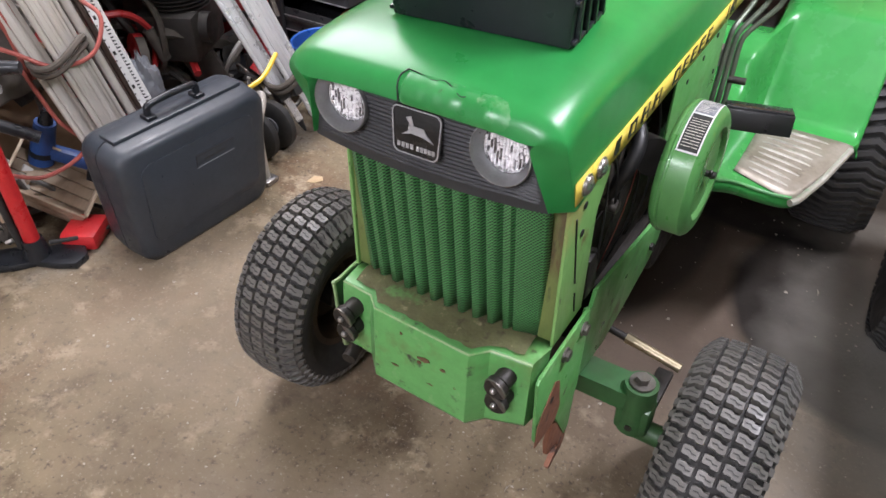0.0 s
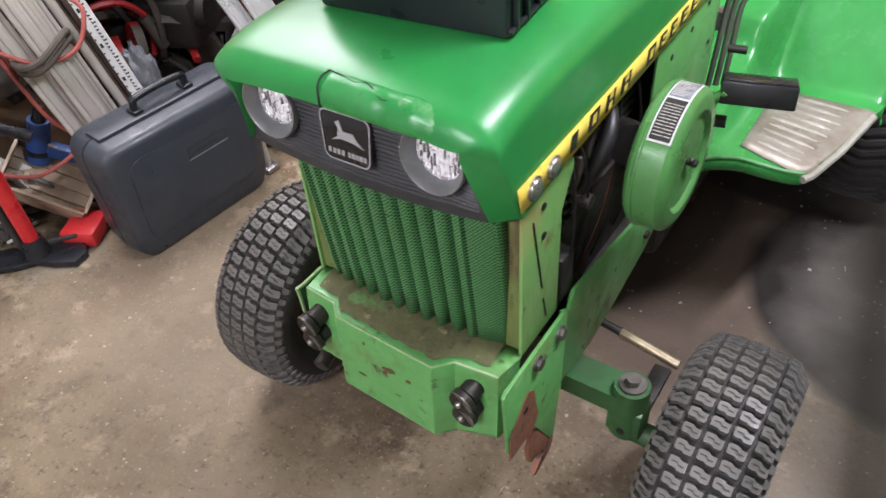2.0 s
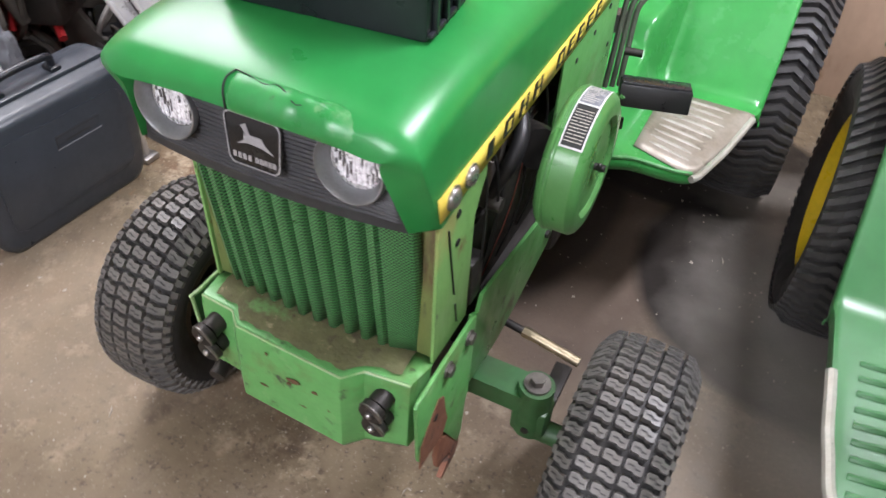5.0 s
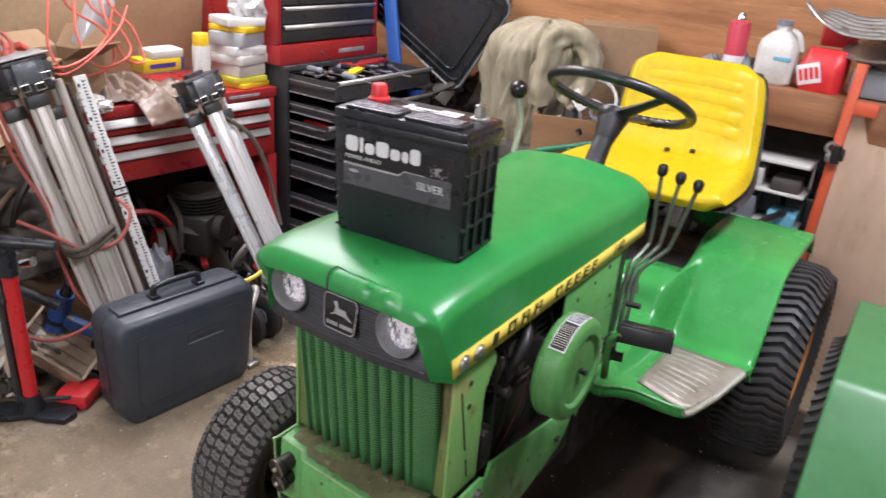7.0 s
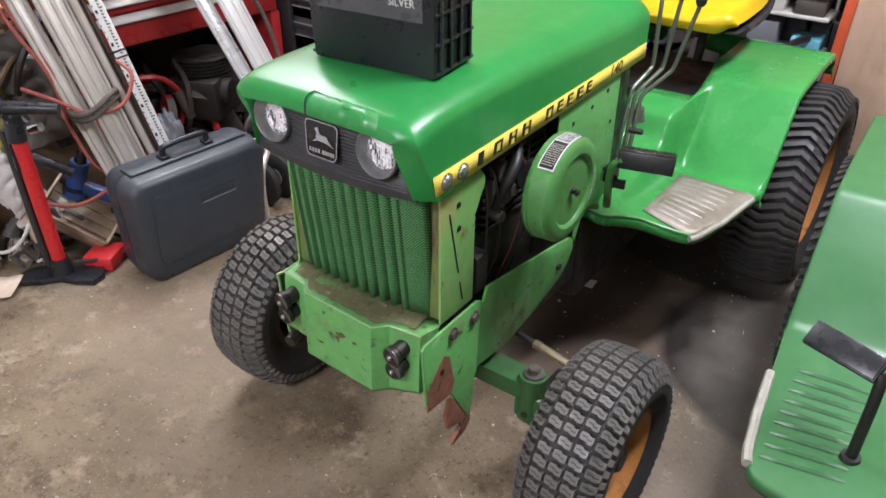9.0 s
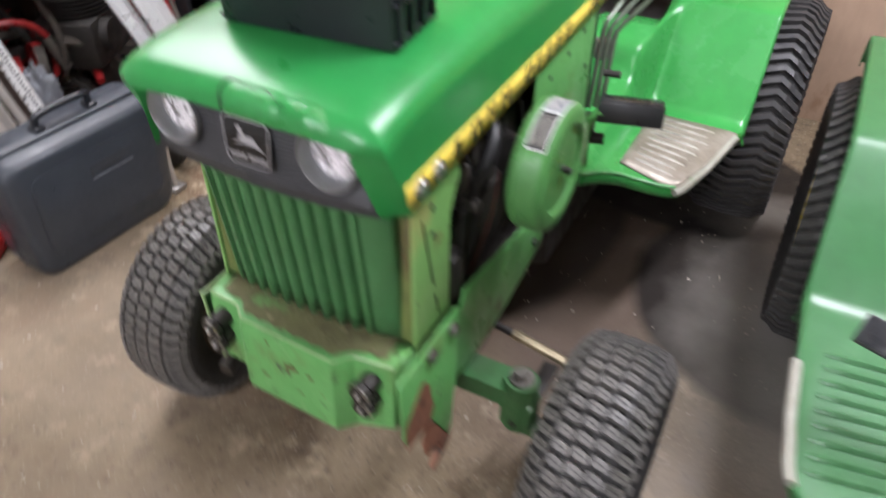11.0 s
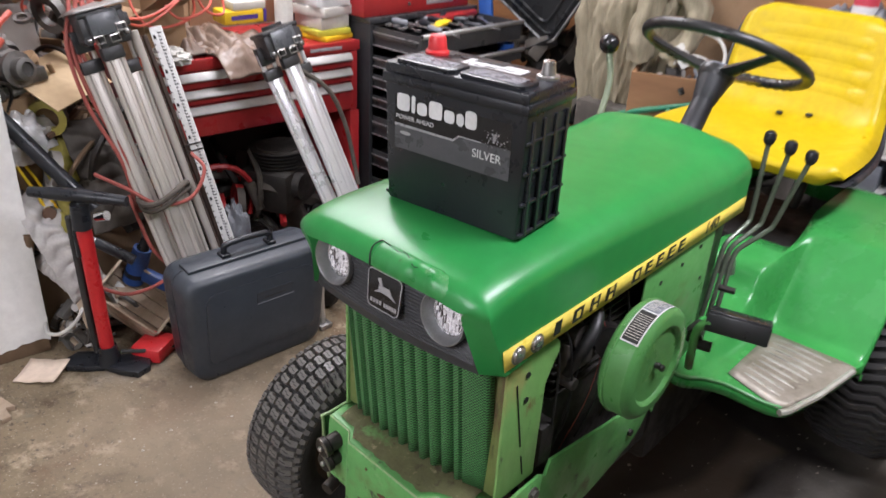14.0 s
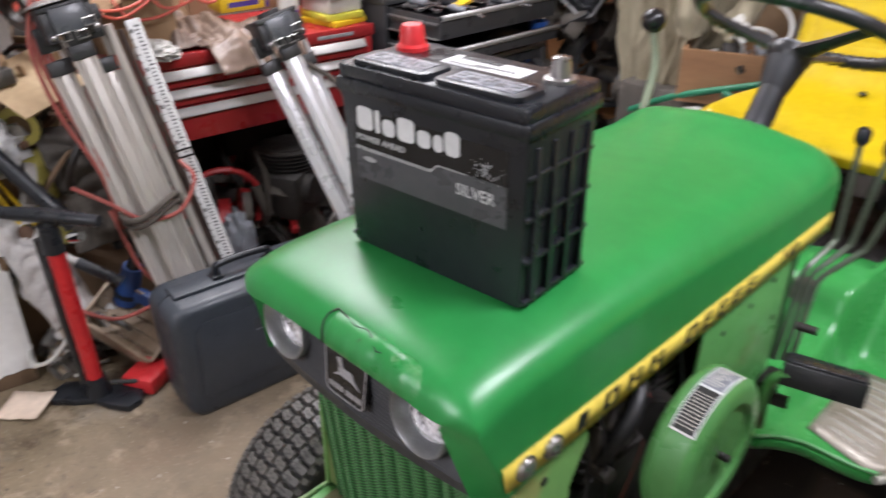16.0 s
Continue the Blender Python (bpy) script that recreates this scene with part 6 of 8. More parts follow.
def red_chest():
    x0, x1, y0, y1 = -1.98, -1.535, 0.40, 1.255
    t = thing("tool_chest", pose(x1, y1, 0, 0, 0, -5) @ Matrix.Translation((-x1, -y1, 0)), "red metal workshop chest with silver pulls and open lower bay", "tool chest")
    part("chest_body", box(bm_new(), (x0, y0, 0.53), (x1 - 0.012, y1, 0.80), 0.006), M["red_paint"], t)
    part("front_edge", box(bm_new(), (x1 - 0.014, y0, 0.763), (x1 + 0.003, y1, 0.801), 0.004), M["red_paint"], t)
    for ya in (y1 - 0.045, y0):
        part("side_panel", box(bm_new(), (x0, ya, 0.0), (x1, ya + 0.045, 0.5295), 0.006), M["red_paint"], t)
        part("front_post", box(bm_new(), (x1 - 0.0135, ya + 0.002, 0.531), (x1 + 0.002, ya + 0.03, 0.762), 0.002), M["red_paint"], t)
    part("back_panel", box(bm_new(), (x0, y0 + 0.0455, 0.05), (x0 + 0.015, y1 - 0.0455, 0.5295)), M["cabinet_side"], t, "dark back of the open bay")
    part("bottom_panel", box(bm_new(), (x0, y0 + 0.0455, 0.03), (x1 - 0.02, y1 - 0.0455, 0.0495)), M["cabinet_side"], t, "dark floor of the open bay")
    rows = ((0.706, 0.757, ((0.435, 0.92), (0.94, 1.222))), (0.65, 0.70, ((0.435, 0.92), (0.94, 1.222))), (0.538, 0.643, ((0.435, 1.222),)))
    for z0, z1, cols in rows:
        for a, b in cols:
            d = part("drawer", box(bm_new(), (x1 - 0.02, a, z0), (x1 + 0.004, b, z1), 0.003), M["red_paint"], t)
            bm = bm_new()
            loft(bm, [[(x1 + 0.004, y, z1 - 0.001), (x1 + 0.006, y, z1 - 0.002), (x1 + 0.0195, y, z1 - 0.021), (x1 + 0.0195, y, z1 - 0.024), (x1 + 0.012, y, z1 - 0.025)] for y in (a + 0.012, b - 0.012)])
            thicken(part("drawer_pull", bm, M["chrome_pull"], d, "dull silver full-width pull"), 0.002)
    part("brand_plate", box(bm_new(), (x1 + 0.0031, 1.03, 0.774), (x1 + 0.0055, 1.17, 0.786), 0.001), M["silver_ink"], t, "plain silver plate")


M["chrome_pull"] = surf("worn_silver_trim", (0.66, 0.64, 0.62), (0.54, 0.52, 0.5), 14, 0.45, metal=0.2)
M["drawer_black"] = surf("black_drawer_enamel", (0.036, 0.037, 0.04), (0.048, 0.049, 0.052), 8, 0.36, bump=0.05)
M["cabinet_side"] = surf("dull_black_enamel", (0.016, 0.016, 0.018), (0.024, 0.024, 0.026), 8, 0.5)
M["slide"] = surf("bright_slide_rail", (0.55, 0.55, 0.55), (0.3, 0.3, 0.3), 14, 0.35, metal=0.6)
M["drawer_edge"] = surf("worn_drawer_edge", (0.5, 0.49, 0.48), (0.36, 0.35, 0.34), 14, 0.4, metal=0.5)
red_chest()


def black_cabinet():
    y0, y1 = 1.275, 1.90
    t = thing("roller_cabinet", Matrix(), "black roller cabinet with its drawers pulled out and full of tools", "tool cabinet")
    x0, x1 = -2.0, -1.5
    part("cabinet_body", box(bm_new(), (x0, y0 + 0.0205, 0.1005), (x0 + 0.02, y1 - 0.0205, 0.8595)), M["drawer_black"], t)
    for y in (y0, y1 - 0.02):
        part("side_panel", box(bm_new(), (x0, y, 0.1), (x1, y + 0.02, 0.86), 0.002), M["cabinet_side"], t)
    for z in (0.8605, 0.08):
        part("cross_panel", box(bm_new(), (x0, y0, z), (x1, y1, z + 0.0195), 0.002), M["drawer_black"], t)
    for x in (x0 + 0.06, x1 - 0.06):
        for y in (y0 + 0.06, y1 - 0.06):
            part("caster", cyl(bm_new(), (x, y - 0.015, 0.04), (x, y + 0.015, 0.04), 0.04, seg=18), M["drawer_black"], t)
    rnd = random.Random(11)
    for k, (z, h, out) in enumerate(((0.782, 0.078, -1.25), (0.702, 0.05, -1.235), (0.622, 0.055, -1.30), (0.545, 0.05, -1.25), (0.43, 0.08, -1.245), (0.30, 0.07, -1.20), (0.16, 0.09, -1.20))):
        a, b = y0 + 0.025, y1 - 0.012
        xb = out - 0.40
        d = part("drawer", box(bm_new(), (xb, a + 0.0045, z), (out - 0.0065, b - 0.0045, z + 0.004)), M["drawer_black"], t, "black drawer with a worn silver edge")
        part("drawer_front", box(bm_new(), (out - 0.006, a, z), (out, b, z + h), 0.001), M["drawer_black"], d)
        for ya in (a, b - 0.004):
            part("drawer_side", box(bm_new(), (xb, ya, z), (out - 0.0065, ya + 0.004, z + h - 0.008)), M["drawer_black"], d)
        bm = bm_new()
        loft(bm, [[(out, y, z + h), (out + 0.012, y, z + h + 0.001), (out + 0.014, y, z + h - 0.006), (out + 0.010, y, z + h - 0.016), (out + 0.001, y, z + h - 0.018)] for y in (a - 0.004, b + 0.004)])
        thicken(part("drawer_edge", bm, M["drawer_edge"], d), 0.002)
        # slide rail on the near side
        part("slide", box(bm_new(), (xb + 0.02, a - 0.008, z + h * 0.4), (out - 0.02, a - 0.001, z + h * 0.4 + 0.012), 0.002), M["steel_dark"], d)
        for dz in (0.0, h * 0.62):
            part("slide_edge", box(bm_new(), (xb + 0.02, a - 0.0105, z + dz), (out - 0.004, a - 0.0082, z + dz + 0.0045), 0.0008), M["slide"], d)


M["steel_dark"] = surf("oiled_steel", (0.13, 0.125, 0.12), (0.08, 0.078, 0.075), 14, 0.4, metal=0.7)
black_cabinet()


def hand_tool(x, y, z, turn, length, kind_no):
    """A spanner or a screwdriver lying in a drawer."""
    m = pose(x, y, z, 0, 0, turn)
    if kind_no == 0:
        bm = bm_new()
        box(bm, (-length / 2, -0.006, 0), (length / 2, 0.006, 0.006), 0.002)
        for s in (1, -1):
            lathe(bm, [(0.007, 0), (0.014, 0), (0.014, 0.008), (0.007, 0.008), (0.007, 0)], 14, Matrix.Translation((s * length / 2, 0, 0)))
        return solid("spanner", bm, M["steel"], m, "steel spanner lying in an open drawer", "spanner", "tools in the drawer")
    t = thing("screwdriver", m, "screwdriver with a coloured handle in an open drawer", "screwdriver", "tools in the drawer")
    part("handle", lathe(bm_new(), [(0, 0), (0.011, 0.004), (0.014, 0.02), (0.011, 0.05), (0.013, 0.075), (0.008, 0.085), (0, 0.086)], 12, pose(0, 0, 0.014, 0, 90)), (M["black_plastic"], M["grey_plastic"], M["black_plastic"])[kind_no - 1], t)
    part("shaft", cyl(bm_new(), (0.085, 0, 0.014), (0.085 + length * 0.6, 0, 0.014), 0.0035, seg=8), M["steel"], t)


rnd = random.Random(21)
for k in range(22):
    hand_tool(rnd.uniform(-1.56, -1.33), rnd.uniform(1.38, 1.82), 0.835 + 0.004 * (k % 5), rnd.uniform(0, 360), rnd.uniform(0.1, 0.2), (0, 0, 1, 0, 2, 3)[k % 6])
solid("label_strip", box(bm_new(), (-0.02, -0.045, 0), (0.02, 0.045, 0.012), 0.002), M["yellow_plastic"], pose(-1.36, 1.52, 0.857, 8, 4, 10), "yellow boxed tool bit set in the drawer", "tool set")
solid("socket_tray", box(bm_new(), (-0.05, -0.16, 0), (0.05, 0.13, 0.022), 0.006), M["red_paint"], pose(-1.50, 1.74, 0.845, 0, 0, 12), "red plastic socket tray in the drawer", "tray")
solid("tool_roll", box(bm_new(), (-0.10, -0.2, 0), (0.1, 0.2, 0.03), 0.01), M["red_paint"], pose(-1.42, 1.58, 0.627, 0, 0, 4), "dark red tool roll in an open drawer", "tool roll")
solid("marker", cyl(bm_new(), (0, -0.04, 0), (0, 0.04, 0), 0.008, seg=10), M["yellow_plastic"], pose(-1.27, 1.72, 0.44, 0, 0, 10), "yellow marker lying in an open drawer", "marker")


def top_chest():
    x0, x1, y0, y1 = -2.0, -1.52, 1.262, 1.858
    t = thing("top_chest", Matrix.Translation((0, 0, 0.881)), "red top chest with black drawers on the roller cabinet", "tool chest")
    part("chest_body", box(bm_new(), (x0, y0, 0), (x1, y1, 0.0775), 0.005), M["red_paint"], t)
    for ya in (y0, y1 - 0.022):
        part("side_panel", box(bm_new(), (x0, ya, 0.078), (x1 - 0.01, ya + 0.022, 0.4995), 0.004), M["red_paint"], t)
    part("top_panel", box(bm_new(), (x0, y0, 0.5), (x1, y1, 0.52), 0.005), M["red_paint"], t)
    part("back_panel", box(bm_new(), (x0, y0 + 0.0225, 0.078), (x0 + 0.01, y1 - 0.0225, 0.4995)), M["red_paint"], t)
    for z in (0.084, 0.155, 0.226, 0.297, 0.368):
        d = part("drawer", box(bm_new(), (x1 - 0.4, y0 + 0.026, z), (x1 - 0.012, y1 - 0.026, z + 0.066), 0.002), M["drawer_black"], t)
        bm = loft(bm_new(), [[(x1 - 0.012, y, z + 0.066), (x1 + 0.002, y, z + 0.064), (x1 + 0.003, y, z + 0.054), (x1 - 0.009, y, z + 0.048)] for y in (y0 + 0.028, y1 - 0.028)])
        thicken(part("drawer_edge", bm, M["drawer_edge"], d), 0.002)
    part("brand_plate", box(bm_new(), (x1 - 0.001, 1.60, 0.024), (x1 + 0.003, 1.76, 0.042), 0.001), M["silver_ink"], t, "plain dark silver plate")
    part("lock", cyl(bm_new(), (x1 - 0.002, 1.50, 0.035), (x1 + 0.004, 1.50, 0.035), 0.008, seg=14), M["chrome"], t)


top_chest()


# ---- on the red chest ----
def spray_can(m, body, cap, band, label, r=0.033, h=0.15):
    t = thing("spray_can", m, label, "spray can")
    part("can", lathe(bm_new(), [(0, 0), (r, 0.002), (r, h), (r * 0.92, h + 0.012), (r * 0.6, h + 0.02), (0, h + 0.02)], 28), body, t)
    if band:
        part("band", lathe(bm_new(), [(r + 0.0006, h * 0.06), (r + 0.0008, h * 0.07), (r + 0.0008, h * 0.42), (r + 0.0006, h * 0.43)], 28), band, t)
    part("cap", lathe(bm_new(), [(r * 0.9, h + 0.006), (r * 0.92, h + 0.01), (r * 0.88, h + 0.05), (r * 0.8, h + 0.056), (0, h + 0.056)] if cap is not M["chrome"] else [(r * 0.6, h + 0.018), (r * 0.35, h + 0.03), (r * 0.3, h + 0.045), (0, h + 0.046)], 24), cap, t)


spray_can(pose(-1.66, 1.0, 0.80), M["white_plastic"], M["yellow_plastic"], M["purple"], "white spray can with a yellow cap")


def stack_item(name, z, sx, sy, sz, turn, material, label, category, x=-1.66, y=1.175):
    solid(name, box(bm_new(), (-sx / 2, -sy / 2, 0), (sx / 2, sy / 2, sz), 0.003), material, pose(x, y, z, 0, 0, turn), label, category, "stack on the chest")


lift = 0.80
for k, (sx, sy, sz, turn, mat, lab, cat) in enumerate((
    (0.18, 0.15, 0.018, 8, M["yellow_plastic"], "yellow pad at the foot of a stack", "note pad"),
    (0.17, 0.15, 0.022, -6, M["yellow_green"], "yellow booklet in a stack", "booklet"),
    (0.15, 0.14, 0.045, 3, M["paper"], "worn pale box in a stack", "box"),
    (0.17, 0.16, 0.034, 10, M["white_plastic"], "white carton in a stack", "carton"),
    (0.16, 0.15, 0.032, -4, M["white"], "white carton in a stack", "carton"),
    (0.15, 0.16, 0.05, 16, M["grey_carton"], "grey-white carton in a stack", "carton"),
    (0.17, 0.13, 0.022, 14, M["yellow_plastic"], "yellow booklet on top of a stack", "booklet"),
    (0.15, 0.16, 0.03, -12, M["white"], "white carton tilted on a stack", "carton"),
)):
    stack_item(cat.replace(" ", "_"), lift, sx, sy, sz, turn, mat, lab, cat)
    lift += sz + 0.0008
crumple("plastic_bag", pose(-1.66, 1.235, lift - 0.02, 0, 0, 30), (0.075, 0.085, 0.10), 4.2, M["clear_bag"], "crumpled clear white plastic bag on a stack", "plastic bag")
rag("plastic_bag", pose(-1.62, 0.80, 0.80, 0, 0, 5), 0.12, 0.16, 0.06, 7.3, M["bag_brown"], "crumpled brownish plastic sheet hanging over the chest edge", "plastic bag", 9, 0.13)
crumple("rag", pose(-1.60, 0.50, 0.80, 0, 0, 30), (0.075, 0.045, 0.035), 2.1, M["white_plastic"], "crumpled white rag on the chest", "rag")
rag("rag", pose(-1.78, 0.72, 0.80, 0, 0, 80), 0.13, 0.2, 0.085, 9.1, M["bag_brown"], "heap of tan film and rags on the chest", "rag", 8)
crate_box("cardboard_box", pose(-1.74, 0.50, 0.80, 0, 0, 14), (0.20, 0.17, 0.165), M["cardboard"], "open brown cardboard box on the chest", "cardboard box", 0.09)


def bottle(m, body, label_mat, cap, r, h, label):
    t = thing("bottle", m, label, "bottle")
    part("bottle_body", lathe(bm_new(), [(0, 0), (r, 0.004), (r, h * 0.68), (r * 0.85, h * 0.78), (r * 0.36, h * 0.88), (r * 0.34, h * 0.93), (0, h * 0.93)], 24), body, t)
    if label_mat:
        part("label", lathe(bm_new(), [(r + 0.0004, h * 0.15), (r + 0.0009, h * 0.16), (r + 0.0009, h * 0.58), (r + 0.0004, h * 0.59)], 24), label_mat, t)
    part("cap", lathe(bm_new(), [(r * 0.42, h * 0.9), (r * 0.44, h * 0.91), (r * 0.42, h), (0, h)], 16), cap, t)


M["clear"] = surf("cloudy_clear_plastic", (0.45, 0.46, 0.46), (0.3, 0.31, 0.31), 9, 0.15, spec=0.8)
t = thing("carton", pose(-1.74, 0.865, 0.875, 0, 4, 0), "yellow and white carton with a purple end lying on rags", "carton")
part("carton_body", box(bm_new(), (-0.04, -0.085, 0.0), (0.04, 0.075, 0.045), 0.004), M["yellow_plastic"], t)
part("carton_end", box(bm_new(), (-0.0405, 0.0755, 0.0), (0.0405, 0.088, 0.045), 0.003), M["purple"], t, "purple end")
part("carton_top", box(bm_new(), (-0.038, -0.05, 0.0455), (0.038, 0.086, 0.075), 0.004), M["paper"], t, "white upper panel")
part("print_bar", box(bm_new(), (0.0402, -0.06, 0.014), (0.041, 0.05, 0.03)), M["purple"], t)
bottle(pose(-1.80, 0.62, 0.96, -24, 10, 0), M["clear"], None, M["orange_post"], 0.045, 0.24, "clear plastic bottle with an orange cap")
# large cardboard behind
for m, s, mat, lab in (
    (pose(-2.05, 0.62, 0.80, 0, 8, 3), (0.012, 0.5, 0.55), M["cardboard_light"], "tan cardboard sheet standing behind the chest"),
    (pose(-2.03, 1.05, 0.80, 0, 8, -6), (0.012, 0.42, 0.42), M["cardboard"], "folded cardboard sheet behind the chest"),
):
    solid("cardboard_sheet", box(bm_new(), (0, -s[1] / 2, 0), (s[0], s[1] / 2, s[2])), mat, m, lab, "cardboard")
bm = bm_new()
box(bm, (-2.148, -0.3, 0.95), (-2.09, 0.42, 1.75), 0.01)
solid("wall_cabinet", bm, M["red_orange"], Matrix(), "faded red panel fixed to the wall", "panel")

# orange extension cords looped over everything
rnd = random.Random(8)


def cord(pts, r, material, label):
    solid("extension_cord", tube(bm_new(), pts, r, 7, 6), material, Matrix(), label, "extension cord", "loose cords")


for k in range(3):
    y = 0.50 + 0.09 * k + rnd.uniform(-0.03, 0.03)
    d = rnd.uniform(0.04, 0.12)
    cord([(-1.86, y, 1.75), (-1.80, y + 0.01, 1.4), (-1.72, y - 0.01, 1.16), (-1.64, y - d * 0.6, 1.0 + 0.03 * (k % 3)), (-1.60, y - d * 0.2, 0.915 + 0.02 * (k % 3)), (-1.60, y + d, 0.94 + 0.025 * (k % 2)), (-1.66, y + d * 1.1, 1.04), (-1.72, y + d * 0.4, 1.12), (-1.78, y + 0.03, 1.3), (-1.84, y + 0.02, 1.7)], 0.0044, M["orange_cord"], "orange extension cord hanging in loops over the clutter")
for k in range(2):
    cord([(-1.66, -0.05 + 0.11 * k, 1.2 + 0.04 * k), (-1.58, 0.10 + 0.05 * k, 1.10), (-1.52, 0.25 + 0.03 * k, 1.0), (-1.53, 0.40, 0.96 - 0.02 * k), (-1.56, 0.55 + 0.04 * k, 1.02 + 0.02 * k), (-1.60, 0.62 + 0.05 * k, 1.12)], 0.0044, M["orange_cord"], "orange extension cord slung across the clutter")
for k in range(4):
    o = 0.02 * k
    cord([(-1.60, 0.10 + o, 1.12), (-1.50, 0.17 + o, 1.05), (-1.45, 0.13 + o * 0.6, 0.92), (-1.42, 0.15 + o, 0.76), (-1.37, 0.20 + o * 0.7, 0.60), (-1.36, 0.22 + o * 0.5, 0.44)], 0.0058, M["dusty_cord"], "dusty red cord hanging down beside a tripod")
cord([(-1.43, 0.14, 0.56), (-1.36, 0.20, 0.52), (-1.30, 0.26, 0.475), (-1.255, 0.34, 0.49), (-1.27, 0.40, 0.56), (-1.32, 0.39, 0.60)], 0.0058, M["dusty_cord"], "dusty red cord wound round a tripod")
cord([(-1.36, 0.20, 0.50), (-1.33, 0.23, 0.34), (-1.30, 0.27, 0.24), (-1.33, 0.15, 0.20), (-1.40, 0.06, 0.24)], 0.0058, M["dusty_cord"], "dusty red cord hanging in a low loop")
for k in range(2):
    cord([(-1.58, -0.02 + 0.02 * k, 0.60), (-1.52, 0.03 + 0.03 * k, 0.42), (-1.47, 0.0 + 0.03 * k, 0.28), (-1.44, 0.06, 0.22 - 0.03 * k), (-1.50, 0.14, 0.20)], 0.0045, M["yellow_plastic"], "yellow cord in the clutter by the wall")


# ---- tripods, rod, case, pump ----
def along(a, b, f):
    return Vector(a).lerp(Vector(b), f)


def tripod(top, foot, side, dull, straps, name_label):
    """A folded surveyor's tripod: head plate, three paired legs, clamps, pointed feet."""
    t = thing("tripod", Matrix(), name_label, "tripod", "folded tripods")
    top, foot = Vector(top), Vector(foot)
    ax = (foot - top).normalized()
    side = (Vector(side) - ax * Vector(side).dot(ax)).normalized()
    dep = side.cross(ax)
    L = (foot - top).length
    metal = M["alu_dull"] if dull else M["alu"]
    # head
    bm = bm_new()
    rot = Matrix((side, dep, -ax)).transposed().to_4x4()
    hm = Matrix.Translation(top) @ rot
    box(bm, (-0.064, -0.056, -0.004), (0.064, 0.056, 0.010), 0.005, hm)
    box(bm, (-0.05, -0.05, -0.06), (0.05, 0.046, -0.004), 0.007, hm)
    for e in (-0.052, 0.052):
        cyl(bm, hm @ Vector((e, -0.05, -0.062)), hm @ Vector((e, 0.04, -0.062)), 0.0125, seg=14)
        box(bm, (e - 0.011, -0.048, -0.062), (e + 0.011, 0.038, -0.002), 0.004, hm)
    box(bm, (0.06, -0.02, -0.05), (0.084, 0.02, -0.012), 0.006, hm)
    cyl(bm, hm @ Vector((0, 0, 0.010)), hm @ Vector((0, 0, 0.022)), 0.034, seg=20)
    h = part("tripod_head", bm, M["head_plastic"], t, "dusty black head plate")
    part("front_plate", box(bm_new(), (-0.042, -0.06, -0.058), (0.042, -0.051, 0.002), 0.003, hm), M["head_panel"], h, "smooth grey front plate")
    for e, z in ((-0.03, -0.066), (0.012, -0.07), (0.038, -0.046)):
        ring = [hm @ Vector((e + u, -0.064, z + v)) for u, v in ((-0.013, -0.009), (0.013, -0.009), (0.013, 0.009), (-0.013, 0.009))]
        part("buckle", tube(bm_new(), ring, 0.002, 6, 1, True), M["steel"], h, "bright wire buckle")
    for e in (-0.052, 0.052):
        part("hinge_bolt", ball(bm_new(), hm @ Vector((e, -0.054, -0.062)), 0.007, 10), M["steel"], h, "steel hinge bolt")
    if dull:
        rows = []
        for i in range(15):
            row = []
            for j in range(15):
                u, v = -1 + i / 7, -1 + j / 7
                w = noise.noise(Vector((u * 1.9, v * 1.9, 4.2)))
                edge = max(abs(u), abs(v))
                row.append(hm @ Vector((u * 0.074 + 0.006 * w, v * 0.066, 0.026 + 0.008 * w - 0.034 * max(0, edge - 0.62) * (1 + 0.7 * w))))
            rows.append(row)
        thicken(part("cover", loft(bm_new(), rows), M["dusty_film"], h, "crumpled dusty grey cover on the head", 70), 0.002, 0)
    for k, o in enumerate((-0.054, 0.0, 0.054)):
        d = (0.018, -0.03, 0.018)[k]
        off = side * o + dep * d
        a = top + ax * 0.05 + off
        b = foot + off * 0.75 - ax * 0.05
        bm = bm_new()
        for e in (-0.0205, 0.0205):
            cyl(bm, a + side * e, along(a, b, 0.87) + side * e, 0.0075, seg=12)
        leg = part("leg", bm, metal, t, "paired aluminium tubes")
        ll = (b - a).length
        lm = Matrix.Translation(a) @ Matrix((side, dep, -(b - a).normalized())).transposed().to_4x4()
        start = (0.10, 0.075, 0.13)[k]
        bm = bm_new()
        box(bm, (-0.0135, -0.007, -ll), (0.0135, 0.007, -start * ll), 0.003, lm)
        for e in (-0.006, 0.006):
            box(bm, (e - 0.0022, -0.0085, -ll), (e + 0.0022, -0.0068, -start * ll), 0.0008, lm)
        part("lower_tube", bm, metal, leg, "ribbed flat lower leg")
        part("collar", box(bm_new(), (-0.03, -0.014, -start * ll - 0.006), (0.03, 0.014, -start * ll + 0.03), 0.004, lm), M["head_plastic"], leg, "black plastic leg collar")
        bm = bm_new()
        cm = Matrix.Translation(along(a, b, 0.87)) @ rot
        box(bm, (-0.03, -0.017, -0.02), (0.03, 0.017, 0.02), 0.005, cm)
        box(bm, (0.026, -0.012, -0.03), (0.036, 0.012, 0.006), 0.003, cm)
        part("clamp", bm, M["head_plastic"], leg)
        bm = bm_new()
        hm2 = Matrix.Translation(a + ax * 0.01) @ rot
        box(bm, (-0.026, -0.016, -0.03), (0.026, 0.016, 0.03), 0.005, hm2)
        part("hinge", bm, M["head_plastic"], leg)
        bm = bm_new()
        cyl(bm, b, b + ax * 0.04, 0.012, 0.004, 12)
